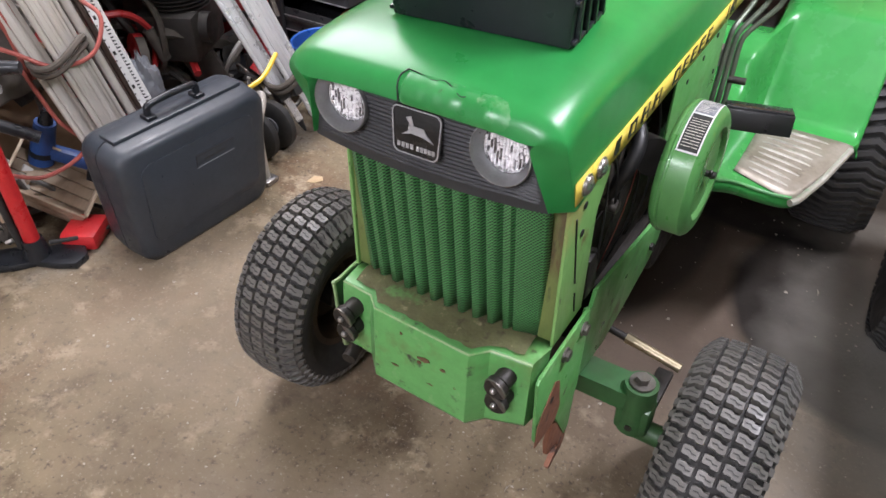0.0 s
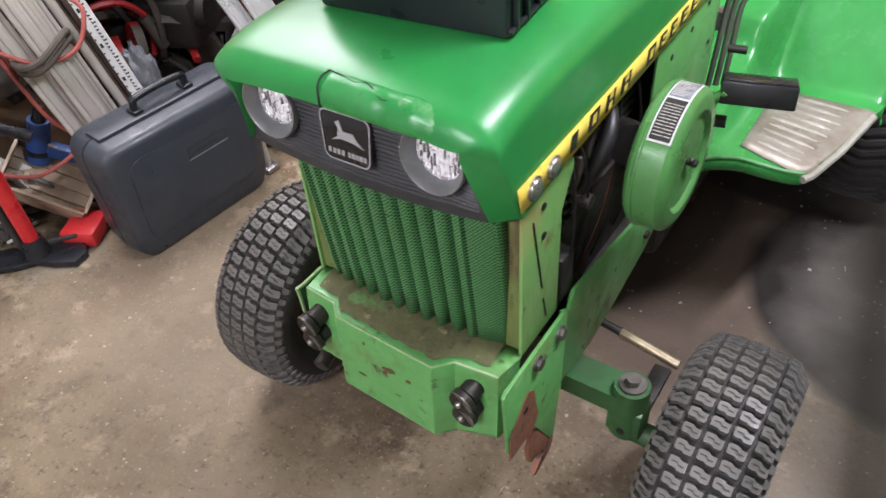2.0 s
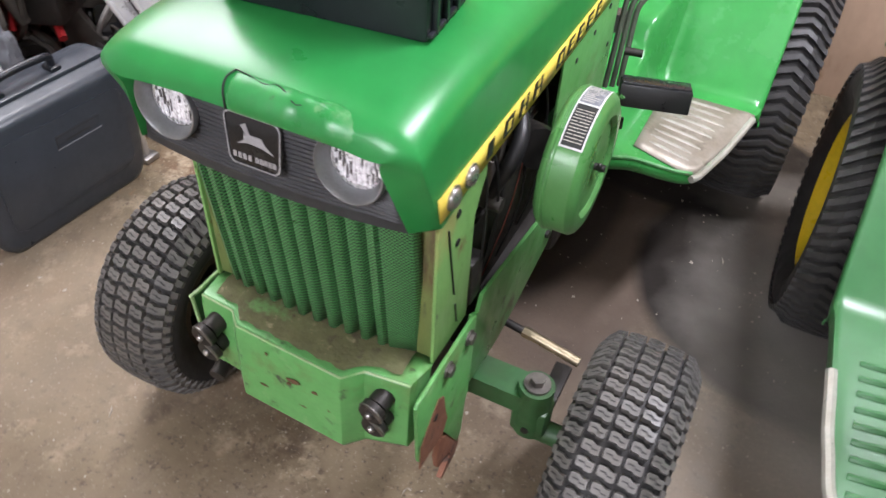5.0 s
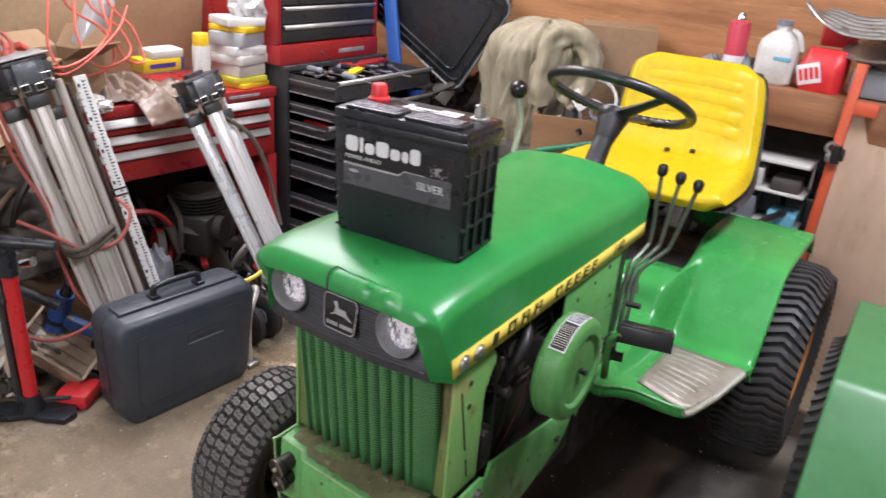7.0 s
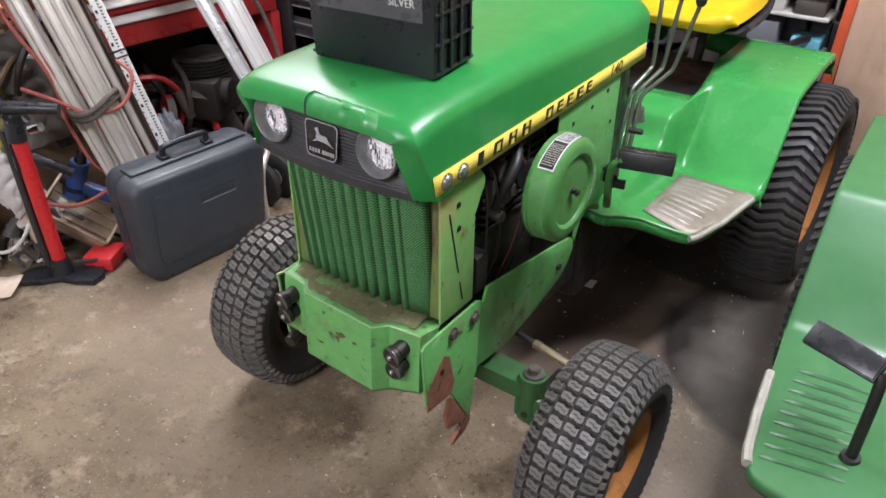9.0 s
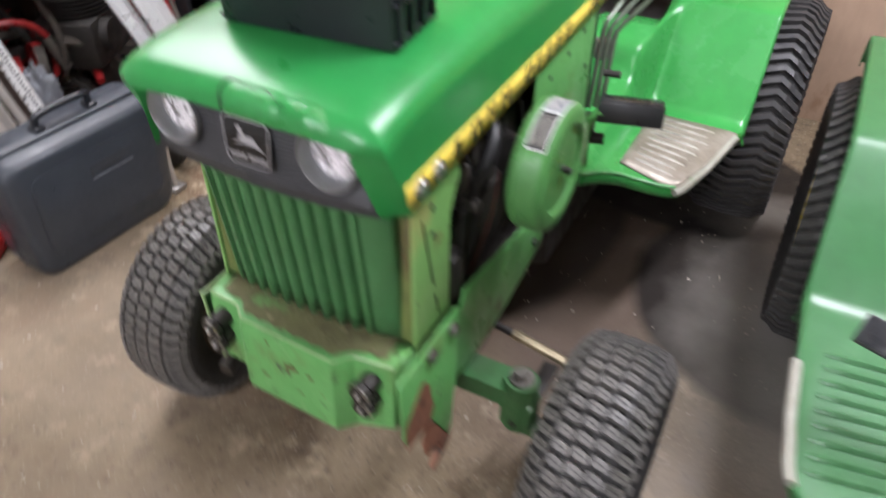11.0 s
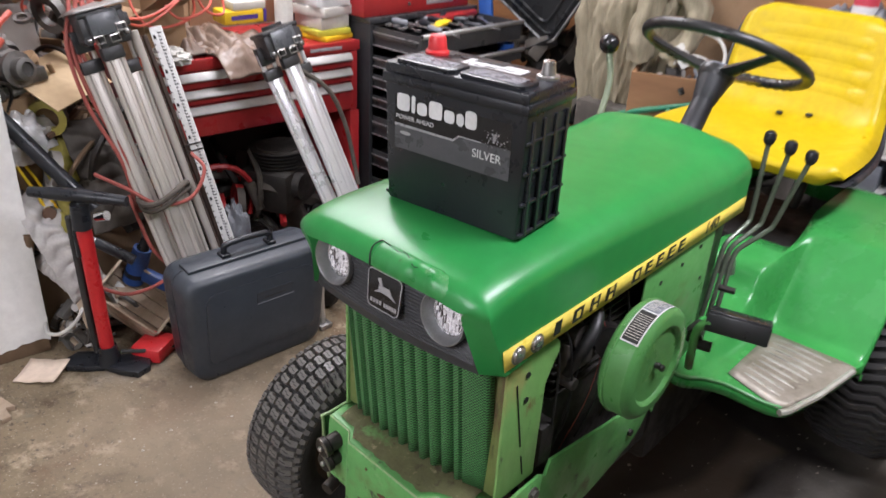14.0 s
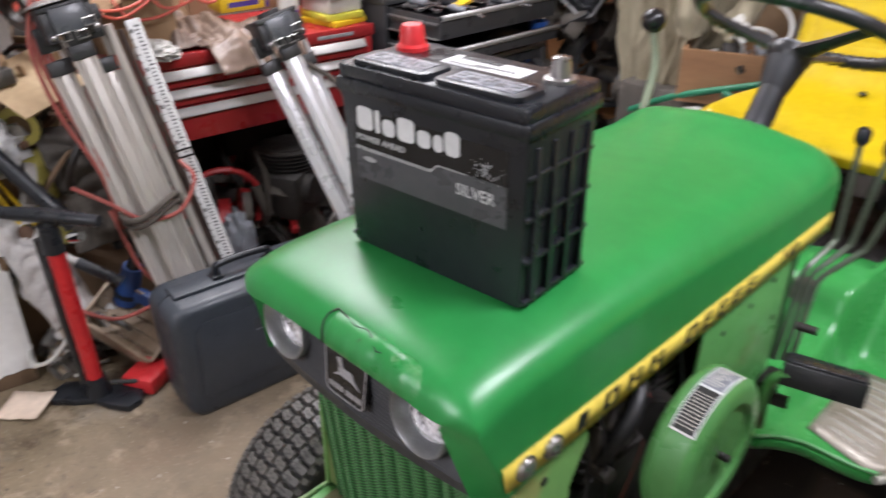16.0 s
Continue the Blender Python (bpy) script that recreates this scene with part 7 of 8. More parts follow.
        part("spike", bm, M["black_plastic"], leg)
    for f in straps:
        c = along(top, foot, f)
        bm = bm_new()
        ring = []
        for i in range(28):
            w = 2 * math.pi * i / 28
            ring.append(c + side * 0.075 * math.cos(w) + dep * 0.055 * math.sin(w) + ax * 0.012 * math.sin(w * 2))
        tube(bm, ring, 0.009, 8, 1, True)
        tube(bm, [p + ax * 0.02 + dep * 0.004 for p in ring], 0.007, 8, 1, True)
        part("strap", bm, M["strap"], t, "dark webbing strap")
    return t


M["head_plastic"] = surf("dusty_black_plastic", (0.024, 0.025, 0.028), (0.045, 0.044, 0.043), 16, 0.45, bump=0.1, spots=[((0.12, 0.115, 0.11), 14, 0.2)], sspread=0.2)
M["head_panel"] = surf("scuffed_grey_plate", (0.075, 0.082, 0.092), (0.11, 0.115, 0.122), 12, 0.32, spots=[((0.26, 0.26, 0.26), 26, 0.14)], sspread=0.12)
M["dusty_film"] = surf("dusty_grey_film", (0.13, 0.125, 0.12), (0.24, 0.23, 0.22), 18, 0.4, bump=0.3, bscale=60)
M["rod_brown"] = surf("dark_brown_rod", (0.075, 0.05, 0.04), (0.12, 0.085, 0.07), 20, 0.45, metal=0.2)
M["strap"] = surf("dirty_webbing", (0.06, 0.05, 0.04), (0.09, 0.075, 0.06), 30, 0.85, bump=0.3)
tripod((-1.45, 0.215, 1.0), (-1.205, 0.36, 0.03), (0.1, 1, 0), True, (0.52,), "old folded aluminium tripod leaning, bound with a cord")
tripod((-1.40, 0.765, 0.905), (-1.10, 0.965, 0.03), (0.2, 1, 0), False, (0.78,), "bright folded aluminium tripod leaning on the chest")
solid("lever_strap", tube(bm_new(), [(-1.36, 0.80, 0.80), (-1.30, 0.90, 0.72), (-1.27, 0.95, 0.60), (-1.25, 0.97, 0.48), (-1.22, 0.97, 0.38)], 0.008, 8), M["strap"], Matrix(), "black carrying strap hanging along a tripod", "strap")
# a thin pole beside the old tripod
solid("pole", cyl(bm_new(), (-1.43, 0.311, 0.95), (-1.236, 0.463, 0.03), 0.0125, seg=16), M["alu_dull"], Matrix(), "dull metal pole leaning beside a tripod", "pole")
for k, (y, r) in enumerate(((0.334, 0.006), (0.35, 0.0075))):
    solid("thin_rod", cyl(bm_new(), (-1.445, y, 0.93), (-1.232, y + 0.146, 0.02), r, seg=10), M["rod_brown"], Matrix(), "dark brown thin rod leaning between pole and measuring rod", "rod", "thin rods")
solid("clamp_knob", box(bm_new(), (-0.012, -0.012, -0.02), (0.012, 0.012, 0.02), 0.004), M["orange_post"], Matrix.Translation((-1.42, 0.322, 0.86)), "orange clamp on a pole", "clamp")


M["rod_white"] = surf("white_rod_enamel", (0.74, 0.74, 0.73), (0.62, 0.61, 0.59), 14, 0.4, spots=[((0.4, 0.37, 0.33), 20, 0.16)], sspread=0.15)


def measuring_rod():
    a, b = Vector((-1.425, 0.375, 0.955)), Vector((-1.20, 0.50, 0.02))
    t = thing("measuring_rod", Matrix(), "white measuring rod with black graduation marks, leaning", "measuring rod")
    ax = (a - b).normalized()
    front = Vector((0.8, -0.55, 0.3))
    front = (front - ax * front.dot(ax)).normalized()
    side = ax.cross(front)
    m = Matrix.Translation(b) @ Matrix((side, -front, ax)).transposed().to_4x4()
    L = (a - b).length
    part("rod", box(bm_new(), (-0.0175, -0.008, 0), (0.0175, 0.008, L), 0.002, m), M["rod_white"], t)
    bm = bm_new()
    n = int(L / 0.01)
    for i in range(1, n):
        z = i * 0.01
        w = 0.011 if i % 5 == 0 else 0.007
        box(bm, (0.001, -0.0086, z), (0.001 + w, -0.0079, z + 0.004), 0, m)
        box(bm, (0.001, -0.0086, z + 0.004), (0.003, -0.0079, z + (0.007 if i % 5 < 3 else 0.005)), 0, m)
        if i % 10 == 4:
            box(bm, (-0.013, -0.0086, z - 0.003), (-0.006, -0.0079, z + 0.008), 0, m)
        elif i % 2 == 0:
            box(bm, (-0.0165, -0.0086, z), (-0.0125, -0.0079, z + 0.004), 0, m)
    part("graduation", bm, M["black_ink"], t, "black graduation bars")
    clip = [m @ Vector((x, y, L * 0.62 + z)) for x, y, z in ((0.02, -0.011, 0), (-0.03, -0.011, 0), (-0.03, -0.011, 0.02), (0.02, -0.011, 0.02))]
    part("rod_clip", tube(bm_new(), clip, 0.003, 8, 1, True), M["dark_metal"], t, "thin dark wire clip")


measuring_rod()


def hard_case():
    """A moulded equipment case standing on its long edge."""
    m = pose(-1.093, 0.4, 0.0, 0, 0, 85.5) @ pose(0, 0, 0, 4)
    t = thing("hard_case", m, "scuffed black moulded plastic equipment case with a folding handle", "case")
    W, H, D = 0.482, 0.364, 0.165

    def shell(y0, y1, inset):
        secs = []
        for f, k in ((0.0, inset), (0.12, inset * 0.35), (0.3, 0.004), (1.0, 0.0)):
            y = y0 + (y1 - y0) * f
            pts = round_rect(W - 2 * k, H - 2 * k, 0.045 + k * 0.4, 5)
            row = []
            for x, z in pts:
                z += H / 2
                # narrower towards the bottom
                x *= 0.90 + 0.10 * z / H
                row.append((x, y, z))
            secs.append(row)
        bm = loft(bm_new(), secs, closed=True)
        bm.faces.new([v for v in bm.verts if abs(v.co.y - y0) < 1e-6])
        bm.faces.new([v for v in bm.verts if abs(v.co.y - y1) < 1e-6])
        return bm

    part("front_shell", shell(-D / 2, -0.002, 0.022), M["case"], t, "", 50)
    part("back_shell", shell(D / 2, 0.002, 0.022), M["case"], t, "", 50)
    part("seam", shell(-0.003, 0.003, 0.0), M["black_matte"], t)
    # raised panel on the lid
    bm = plate(bm_new(), [(x, z + 0.19) for x, z in round_rect(0.36, 0.24, 0.03)], 0.004, front_plane(-D / 2 + 0.001), 0.002)
    part("lid_panel", bm, M["case"], t)
    bm = bm_new()
    plate(bm, [(x + 0.04, z + 0.255) for x, z in round_rect(0.12, 0.028, 0.004)], 0.0052, front_plane(-D / 2 + 0.001))
    part("name_recess", bm, M["case"], t, "blank name field")
    part("scratch", box(bm_new(), (-0.02, -D / 2 - 0.0045, 0.228), (0.105, -D / 2 - 0.002, 0.2305)), M["grey_plastic"], t, "pale scratch")
    for x0, z0, x1, z1 in ((-0.02, 0.262, 0.105, 0.264), (-0.02, 0.2305, -0.018, 0.262), (0.005, 0.243, 0.075, 0.248)):
        part("name_edge", box(bm_new(), (x0, -D / 2 - 0.0048, z0), (x1, -D / 2 - 0.002, z1)), M["black_matte"], t)
    # top hinge strip and handle
    part("latch_strip", box(bm_new(), (-0.20, -0.03, H - 0.004), (0.2, 0.03, H + 0.008), 0.005), M["case"], t)
    bm = bm_new()
    tube(bm, [(-0.075, 0, H), (-0.075, 0, H + 0.03), (-0.066, 0, H + 0.042), (0.0, 0, H + 0.046), (0.066, 0, H + 0.042), (0.075, 0, H + 0.03), (0.075, 0, H)], 0.0095, 10, 4)
    part("handle", bm, M["black_plastic"], t, "black folding handle")
    for x in (-0.075, 0.075):
        part("handle_foot", box(bm_new(), (x - 0.014, -0.018, H + 0.004), (x + 0.014, 0.018, H + 0.018), 0.004), M["black_plastic"], t)


hard_case()


def floor_pump():
    t = thing("floor_pump", pose(-1.305, 0.045, 0.0), "red bicycle floor pump with a black handle and base", "floor pump")
    bm = bm_new()
    for s in (1, -1):
        pts = [(0.0, 0.03), (s * 0.05, 0.045), (s * 0.115, 0.03), (s * 0.13, -0.01), (s * 0.11, -0.05), (s * 0.05, -0.045), (0, -0.03)]
        plate(bm, pts if s > 0 else list(reversed(pts)), 0.022, pose(0, 0, 0, 0, 0, 38), 0.006)
    cyl(bm, (0, 0, 0.015), (0, 0, 0.075), 0.036, 0.026, 22)
    part("pump_base", bm, M["black_plastic"], t, "black plastic foot plate")
    top = Vector((0.05, -0.03, 0.53))
    part("barrel", cyl(bm_new(), (0, 0, 0.06), top, 0.0205, seg=22), M["red_pump"], t, "red barrel")
    bm = bm_new()
    cyl(bm, top - Vector((0.002, 0, 0.04)), top + Vector((0.002, 0, 0.03)), 0.026, 0.024, 20)
    box(bm, (0.028, -0.052, 0.40), (0.04, -0.03, 0.53), 0.004)
    part("collar", bm, M["black_plastic"], t)
    part("rod", cyl(bm_new(), top, top + Vector((0.003, 0, 0.06)), 0.006, seg=10), M["chrome"], t)
    bm = bm_new()
    h = top + Vector((0.003, 0, 0.055))
    grip = Vector((0.78, 0.62, 0.0))
    tube(bm, [h - grip * 0.132, h - grip * 0.07, h, h + grip * 0.07 - Vector((0, 0, 0.003)), h + grip * 0.132 - Vector((0, 0, 0.006))], [0.014, 0.017, 0.019, 0.017, 0.014], 12, 4)
    part("handle", bm, M["black_plastic"], t, "black two-hand grip")
    part("hose_run", tube(bm_new(), [(-0.024, -0.02, 0.05), (-0.01, -0.032, 0.2), (0.012, -0.044, 0.4), (0.026, -0.052, 0.52)], 0.011, 10), M["rubber_dark"], t, "black hose clipped along the barrel")
    part("gauge", cyl(bm_new(), (0.03, 0.02, 0.50), (0.06, 0.035, 0.51), 0.014, seg=14), M["chrome"], t)
    bm = tube(bm_new(), [(0.02, 0.03, 0.05), (0.06, 0.10, 0.04), (0.05, 0.2, 0.015), (-0.02, 0.24, 0.012), (-0.06, 0.2, 0.05)], 0.006, 8)
    part("hose", bm, M["rubber_dark"], t, "black air hose")


floor_pump()

# ---- clutter on the floor between pump, tripods and wall ----
def slatted_box():
    right, away, up = Vector((0.76, 0.65, 0.0)), Vector((-0.65, 0.76, 0.0)), Vector((0, 0, 1))
    ax = (right * 0.80 - up * 0.60).normalized()
    ay = right * 0.36 + up * 0.34 + away * 0.80
    ay = (ay - ax * ay.dot(ax)).normalized()
    m = Matrix((ax, ay, ax.cross(ay))).transposed().to_4x4()
    m.translation = (-1.42, 0.20, 0.112)
    t = thing("wooden_tray", m, "weathered slatted wooden tray tipped on its end", "wooden tray")
    for k in range(4):
        part("slat", box(bm_new(), (-0.11, -0.07 + k * 0.0355, 0), (0.11, -0.0375 + k * 0.0355, 0.007), 0.001), M["wood_grey"], t)
    for y in (-0.08, 0.072):
        for k in range(3):
            part("side_slat", box(bm_new(), (-0.115 + 0.004 * k, y, 0.001 + k * 0.026), (0.115 - 0.003 * k, y + 0.007, 0.0245 + k * 0.026), 0.001), M["wood_grey"], t)
    for x in (-0.115, 0.107):
        part("end_board", box(bm_new(), (x, -0.072, 0.008), (x + 0.008, 0.071, 0.075), 0.001), M["wood_pale"], t)


slatted_box()
solid("red_tray", box(bm_new(), (-0.05, -0.055, 0), (0.05, 0.055, 0.05), 0.012), M["red_plastic"], pose(-1.275, 0.175, 0.0, 0, 0, 30), "red plastic tray on the floor", "tray")


def drill():
    t = thing("power_tool", pose(-1.40, 0.262, 0.215, 0, -68, 35), "blue and black power tool among the clutter", "power tool")
    part("body", cyl(bm_new(), (-0.07, 0, 0.05), (0.06, 0, 0.05), 0.034, 0.028, 18), M["blue_dark"], t)
    part("grip", box(bm_new(), (-0.05, -0.018, -0.08), (-0.01, 0.018, 0.04), 0.01), M["blue_dark"], t)
    part("vent_band", cyl(bm_new(), (-0.045, 0, 0.05), (-0.03, 0, 0.05), 0.0345, 0.0338, 18), M["black_plastic"], t)
    part("chuck", cyl(bm_new(), (0.06, 0, 0.05), (0.10, 0, 0.05), 0.02, 0.012, 14), M["black_plastic"], t)
    part("battery_pack", box(bm_new(), (-0.075, -0.03, -0.115), (0.02, 0.03, -0.075), 0.008), M["black_plastic"], t)


drill()
M["cloth_pale"] = surf("pale_grey_rag", (0.5, 0.48, 0.46), (0.38, 0.36, 0.34), 14, 0.7, bump=0.5, bscale=120)
rag("rag", pose(-1.53, 0.045, 0.24, 0, 30, 20), 0.075, 0.07, 0.1, 5.5, M["cloth_pale"], "pale grey rag heaped in the clutter", "rag", 6)
rag("rag", pose(-1.50, 0.03, 0.35, 0, 62, 28), 0.17, 0.075, 0.06, 8.4, M["cloth_pale"], "pale grey cloth draped down over the clutter", "rag", 7)
rag("rag", pose(-1.56, 0.12, 0.50, 0, 72, 0), 0.13, 0.06, 0.04, 3.3, M["olive_yellow"], "olive yellow cloth hanging in the clutter", "rag", 5)
solid("pipe", cyl(bm_new(), (-1.62, -0.06, 0.78), (-1.42, 0.12, 0.46), 0.022, seg=16), M["black_plastic"], Matrix(), "black plastic pipe leaning in the clutter", "pipe")
t = thing("suction_wand", Matrix(), "short wand, bright tip and black grip, in clutter", "wand")
part("tip", cyl(bm_new(), (-1.46, 0.06, 0.40), (-1.415, 0.105, 0.36), 0.012, seg=14), M["steel"], t)
part("grip", cyl(bm_new(), (-1.415, 0.105, 0.36), (-1.34, 0.18, 0.30), 0.016, seg=14), M["black_plastic"], t)
solid("cardboard_flap", box(bm_new(), (-0.10, -0.10, 0), (0.10, 0.10, 0.004)), M["cardboard_light"], pose(-1.60, 0.155, 0.80, 14, 22, 20), "torn tan cardboard flap", "cardboard")
crate_box("cardboard_box", pose(-1.78, 0.08, 0.42, 0, 0, 8), (0.34, 0.36, 0.34), M["cardboard"], "battered brown cardboard box by the wall", "cardboard box")
crate_box("cardboard_box", pose(-1.72, 0.20, 0.0, 0, 0, -6), (0.34, 0.42, 0.418), M["cardboard_dark"], "stained cardboard box on the floor by the wall", "cardboard box", 0, False)


def machine_part():
    t = thing("machine_part", pose(-1.66, 0.03, 0.765, 8, -6, 0), "grey cast machine part with a motor housing", "machine part")
    mat = M["mid_cast"]
    bm = bm_new()
    lathe(bm, [(0, 0), (0.062, 0), (0.07, 0.01), (0.07, 0.03), (0.06, 0.035), (0.06, 0.085), (0.072, 0.09), (0.072, 0.102), (0.045, 0.12), (0.04, 0.15), (0.028, 0.16), (0.028, 0.20), (0.034, 0.202), (0.034, 0.215), (0.015, 0.22), (0, 0.22)], 30)
    box(bm, (0.02, -0.09, 0.0), (0.085, -0.03, 0.07), 0.008)
    box(bm, (-0.06, 0.04, 0.02), (0.07, 0.10, 0.06), 0.006)
    part("housing", bm, mat, t)
    bm = lathe(bm_new(), [(0.0, 0), (0.046, 0), (0.05, 0.008), (0.05, 0.02), (0.032, 0.024), (0.032, 0.05), (0.02, 0.055), (0.02, 0.045), (0, 0.045)], 26, pose(0.062, 0.02, 0.07, 0, 90, 20))
    part("flange", bm, mat, t)
    for k in range(6):
        a = 2 * math.pi * k / 6
        part("bolt", cyl(bm_new(), (0.060 * math.cos(a), 0.060 * math.sin(a), 0.10), (0.060 * math.cos(a), 0.060 * math.sin(a), 0.112), 0.006, seg=6), M["grimy_steel"], t)
    for k in range(5):
        part("fin", lathe(bm_new(), [(0.058, 0.042 + k * 0.0085), (0.068, 0.0425 + k * 0.0085), (0.068, 0.0455 + k * 0.0085), (0.058, 0.046 + k * 0.0085)], 26), mat, t)
    part("dial", cyl(bm_new(), (0.083, -0.06, 0.035), (0.088, -0.06, 0.035), 0.02, seg=20), M["black_plastic"], t)
    part("hose", tube(bm_new(), [(0.04, -0.06, 0.07), (0.05, -0.07, 0.13), (0.03, -0.02, 0.19), (0.0, 0.02, 0.21)], 0.007, 8), M["black_plastic"], t)


M["mid_cast"] = surf("oily_cast_metal", (0.17, 0.165, 0.155), (0.09, 0.085, 0.078), 16, 0.5, metal=0.4, bump=0.4, bscale=60, spots=[((0.04, 0.036, 0.03), 12, 0.36), ((0.28, 0.26, 0.24), 22, 0.28)], sspread=0.08)
machine_part()


def heap(name, lo, hi, count, seed, mats, label, size=(0.03, 0.1)):
    """Small parts nobody could count: boxes, rods and rings thrown together."""
    rnd = random.Random(seed)
    bm = bm_new()
    for k in range(count):
        p = Vector([rnd.uniform(a, b) for a, b in zip(lo, hi)])
        p.z = lo[2] + (hi[2] - lo[2]) * rnd.random() ** 1.6
        s = rnd.uniform(*size)
        m = Matrix.Translation(p) @ Euler((rnd.uniform(0, 6), rnd.uniform(0, 6), rnd.uniform(0, 6))).to_matrix().to_4x4()
        before = len(bm.faces)
        kind_no = k % 4
        if kind_no == 0:
            box(bm, (-s, -s * 0.6, -s * 0.35), (s, s * 0.6, s * 0.35), 0.004, m)
        elif kind_no == 1:
            cyl(bm, (-s, 0, 0), (s, 0, 0), s * 0.35, seg=12, m=m)
        elif kind_no == 2:
            lathe(bm, [(s * 0.6, -s * 0.2), (s, -s * 0.2), (s, s * 0.2), (s * 0.6, s * 0.2), (s * 0.6, -s * 0.2)], 16, m)
        else:
            tube(bm, [m @ Vector((s * 2 * math.cos(w), s * 2 * math.sin(w), s * 0.3 * w / 3)) for w in (0, 0.8, 1.6, 2.4, 3.2, 4)], s * 0.16, 6, 3)
        bm.faces.ensure_lookup_table()
        pick = rnd.randrange(len(mats))
        for f in bm.faces[before:]:
            f.material_index = pick
    return solid(name, bm, mats, Matrix(), label, "clutter", kind="stuff")


heap("scrap_heap", (-1.95, 0.47, 0.05), (-1.58, 1.18, 0.30), 60, 3, [M["junk_dark"], M["dark_metal"], M["mid_grey"], M["junk_dark"], M["red_paint"]], "dark heap of machine scrap in the open bay of the chest", (0.04, 0.11))
heap("scrap_heap", (-1.55, 0.55, 0.0), (-1.28, 1.15, 0.13), 60, 4, [M["junk_dark"], M["dark_metal"], M["mid_grey"], M["red_paint"], M["cloth_grey"]], "small machine scrap and rags on the floor before the chest", (0.02, 0.06))
crumple("plastic_bag", pose(-1.45, 0.60, 0.10, 0, 0, 30), (0.055, 0.06, 0.15), 4.4, M["grey_plastic"], "grey crumpled bag among the machine scrap", "plastic bag")
crumple("rag_ball", pose(-1.40, 0.63, 0.08, 0, 0, 10), (0.04, 0.045, 0.08), 9.1, M["red_paint"], "crumpled red rag among the machine scrap", "rag")
heap("scrap_heap", (-1.66, 0.0, 0.0), (-1.40, 0.24, 0.16), 60, 5, [M["junk_dark"], M["white_plastic"], M["mid_grey"], M["wood_grey"], M["paper"], M["cloth_pale"]], "small oddments heaped by the wall", (0.015, 0.05))
heap("oddments", (-1.72, -0.06, 0.30), (-1.52, 0.34, 0.80), 70, 31, [M["junk_dark"], M["cardboard_dark"], M["dark_metal"], M["cloth_grey"], M["brown"], M["olive_yellow"]], "dark oddments hung and stacked by the wall", (0.02, 0.07))
crumple("plastic_bag", pose(-1.62, 0.02, 0.58), (0.07, 0.10, 0.10), 12.4, M["clear_bag"], "crumpled clear plastic bag in the clutter", "plastic bag")
rag("rag", pose(-1.53, 0.22, 0.52, 0, 70, 0), 0.17, 0.09, 0.05, 15.1, M["junk_dark"], "dark rag hanging behind a tripod", "rag", 6)
heap("oddments", (-1.98, 0.0, 0.76), (-1.62, 0.38, 1.08), 46, 6, [M["mid_grey"], M["dark_metal"], M["cardboard"], M["cloth_grey"], M["orange_cord"]], "oddments and cable ends piled by the wall", (0.02, 0.06))


def small_engine():
    t = thing("engine_part", pose(-1.62, 0.92, 0.30, 0, 0, 25), "dirty grey finned engine part in the chest's bay", "engine part")
    bm = bm_new()
    box(bm, (-0.10, -0.13, -0.10), (0.10, 0.13, 0.06), 0.02)
    cyl(bm, (0, 0, 0.05), (0, 0, 0.13), 0.09, 0.08, 26)
    cyl(bm, (0.08, -0.05, 0), (0.13, -0.05, 0), 0.05, seg=20)
    part("block", bm, M["mid_dirty"], t)
    for k in range(6):
        part("fin", lathe(bm_new(), [(0.08, 0.055 + k * 0.013), (0.11, 0.056 + k * 0.013), (0.11, 0.060 + k * 0.013), (0.08, 0.061 + k * 0.013)], 24), M["mid_dirty"], t)


M["mid_dirty"] = surf("dirty_cast_metal", (0.045, 0.04, 0.035), (0.024, 0.022, 0.02), 10, 0.6, metal=0.3, bump=0.4, spots=[((0.12, 0.11, 0.1), 6, 0.26)], sspread=0.2)
small_engine()


def bucket():
    t = thing("bucket", pose(-1.17, 1.12, 0.0), "blue plastic bucket on the floor", "bucket")
    bm = lathe(bm_new(), [(0, 0.006), (0.078, 0.006), (0.105, 0.255), (0.112, 0.258), (0.112, 0.247), (0.107, 0.244), (0.081, 0.0), (0, 0.0)], 36)
    part("bucket_body", bm, M["blue_plastic"], t)
    part("bail", tube(bm_new(), [(0.108, 0, 0.235), (0.09, 0.06, 0.19), (0.0, 0.118, 0.17), (-0.09, 0.06, 0.19), (-0.108, 0, 0.235)], 0.0025, 6), M["steel"], t, "wire bail")


bucket()


def chainsaw():
    t = thing("chainsaw", pose(-1.24, 1.44, 0.0, 0, 0, 20), "orange-red motor saw body on the floor", "chainsaw")
    bm = bm_new()
    box(bm, (-0.12, -0.07, 0.0), (0.10, 0.07, 0.16), 0.025, seg=3)
    box(bm, (-0.10, -0.06, 0.15), (0.02, 0.06, 0.22), 0.02, seg=3)
    part("housing", bm, M["orange_post"], t)
    part("handle", tube(bm_new(), [(0.05, -0.07, 0.1), (0.06, -0.08, 0.2), (0.05, 0, 0.245), (0.05, 0.08, 0.2), (0.04, 0.075, 0.08)], 0.012, 10), M["black_plastic"], t)
    part("cover", box(bm_new(), (-0.02, -0.085, 0.02), (0.12, -0.07, 0.12), 0.012), M["red_plastic"], t)
    part("filler_cap", cyl(bm_new(), (-0.06, -0.07, 0.06), (-0.06, -0.083, 0.06), 0.022, seg=16), M["black_plastic"], t)


chainsaw()


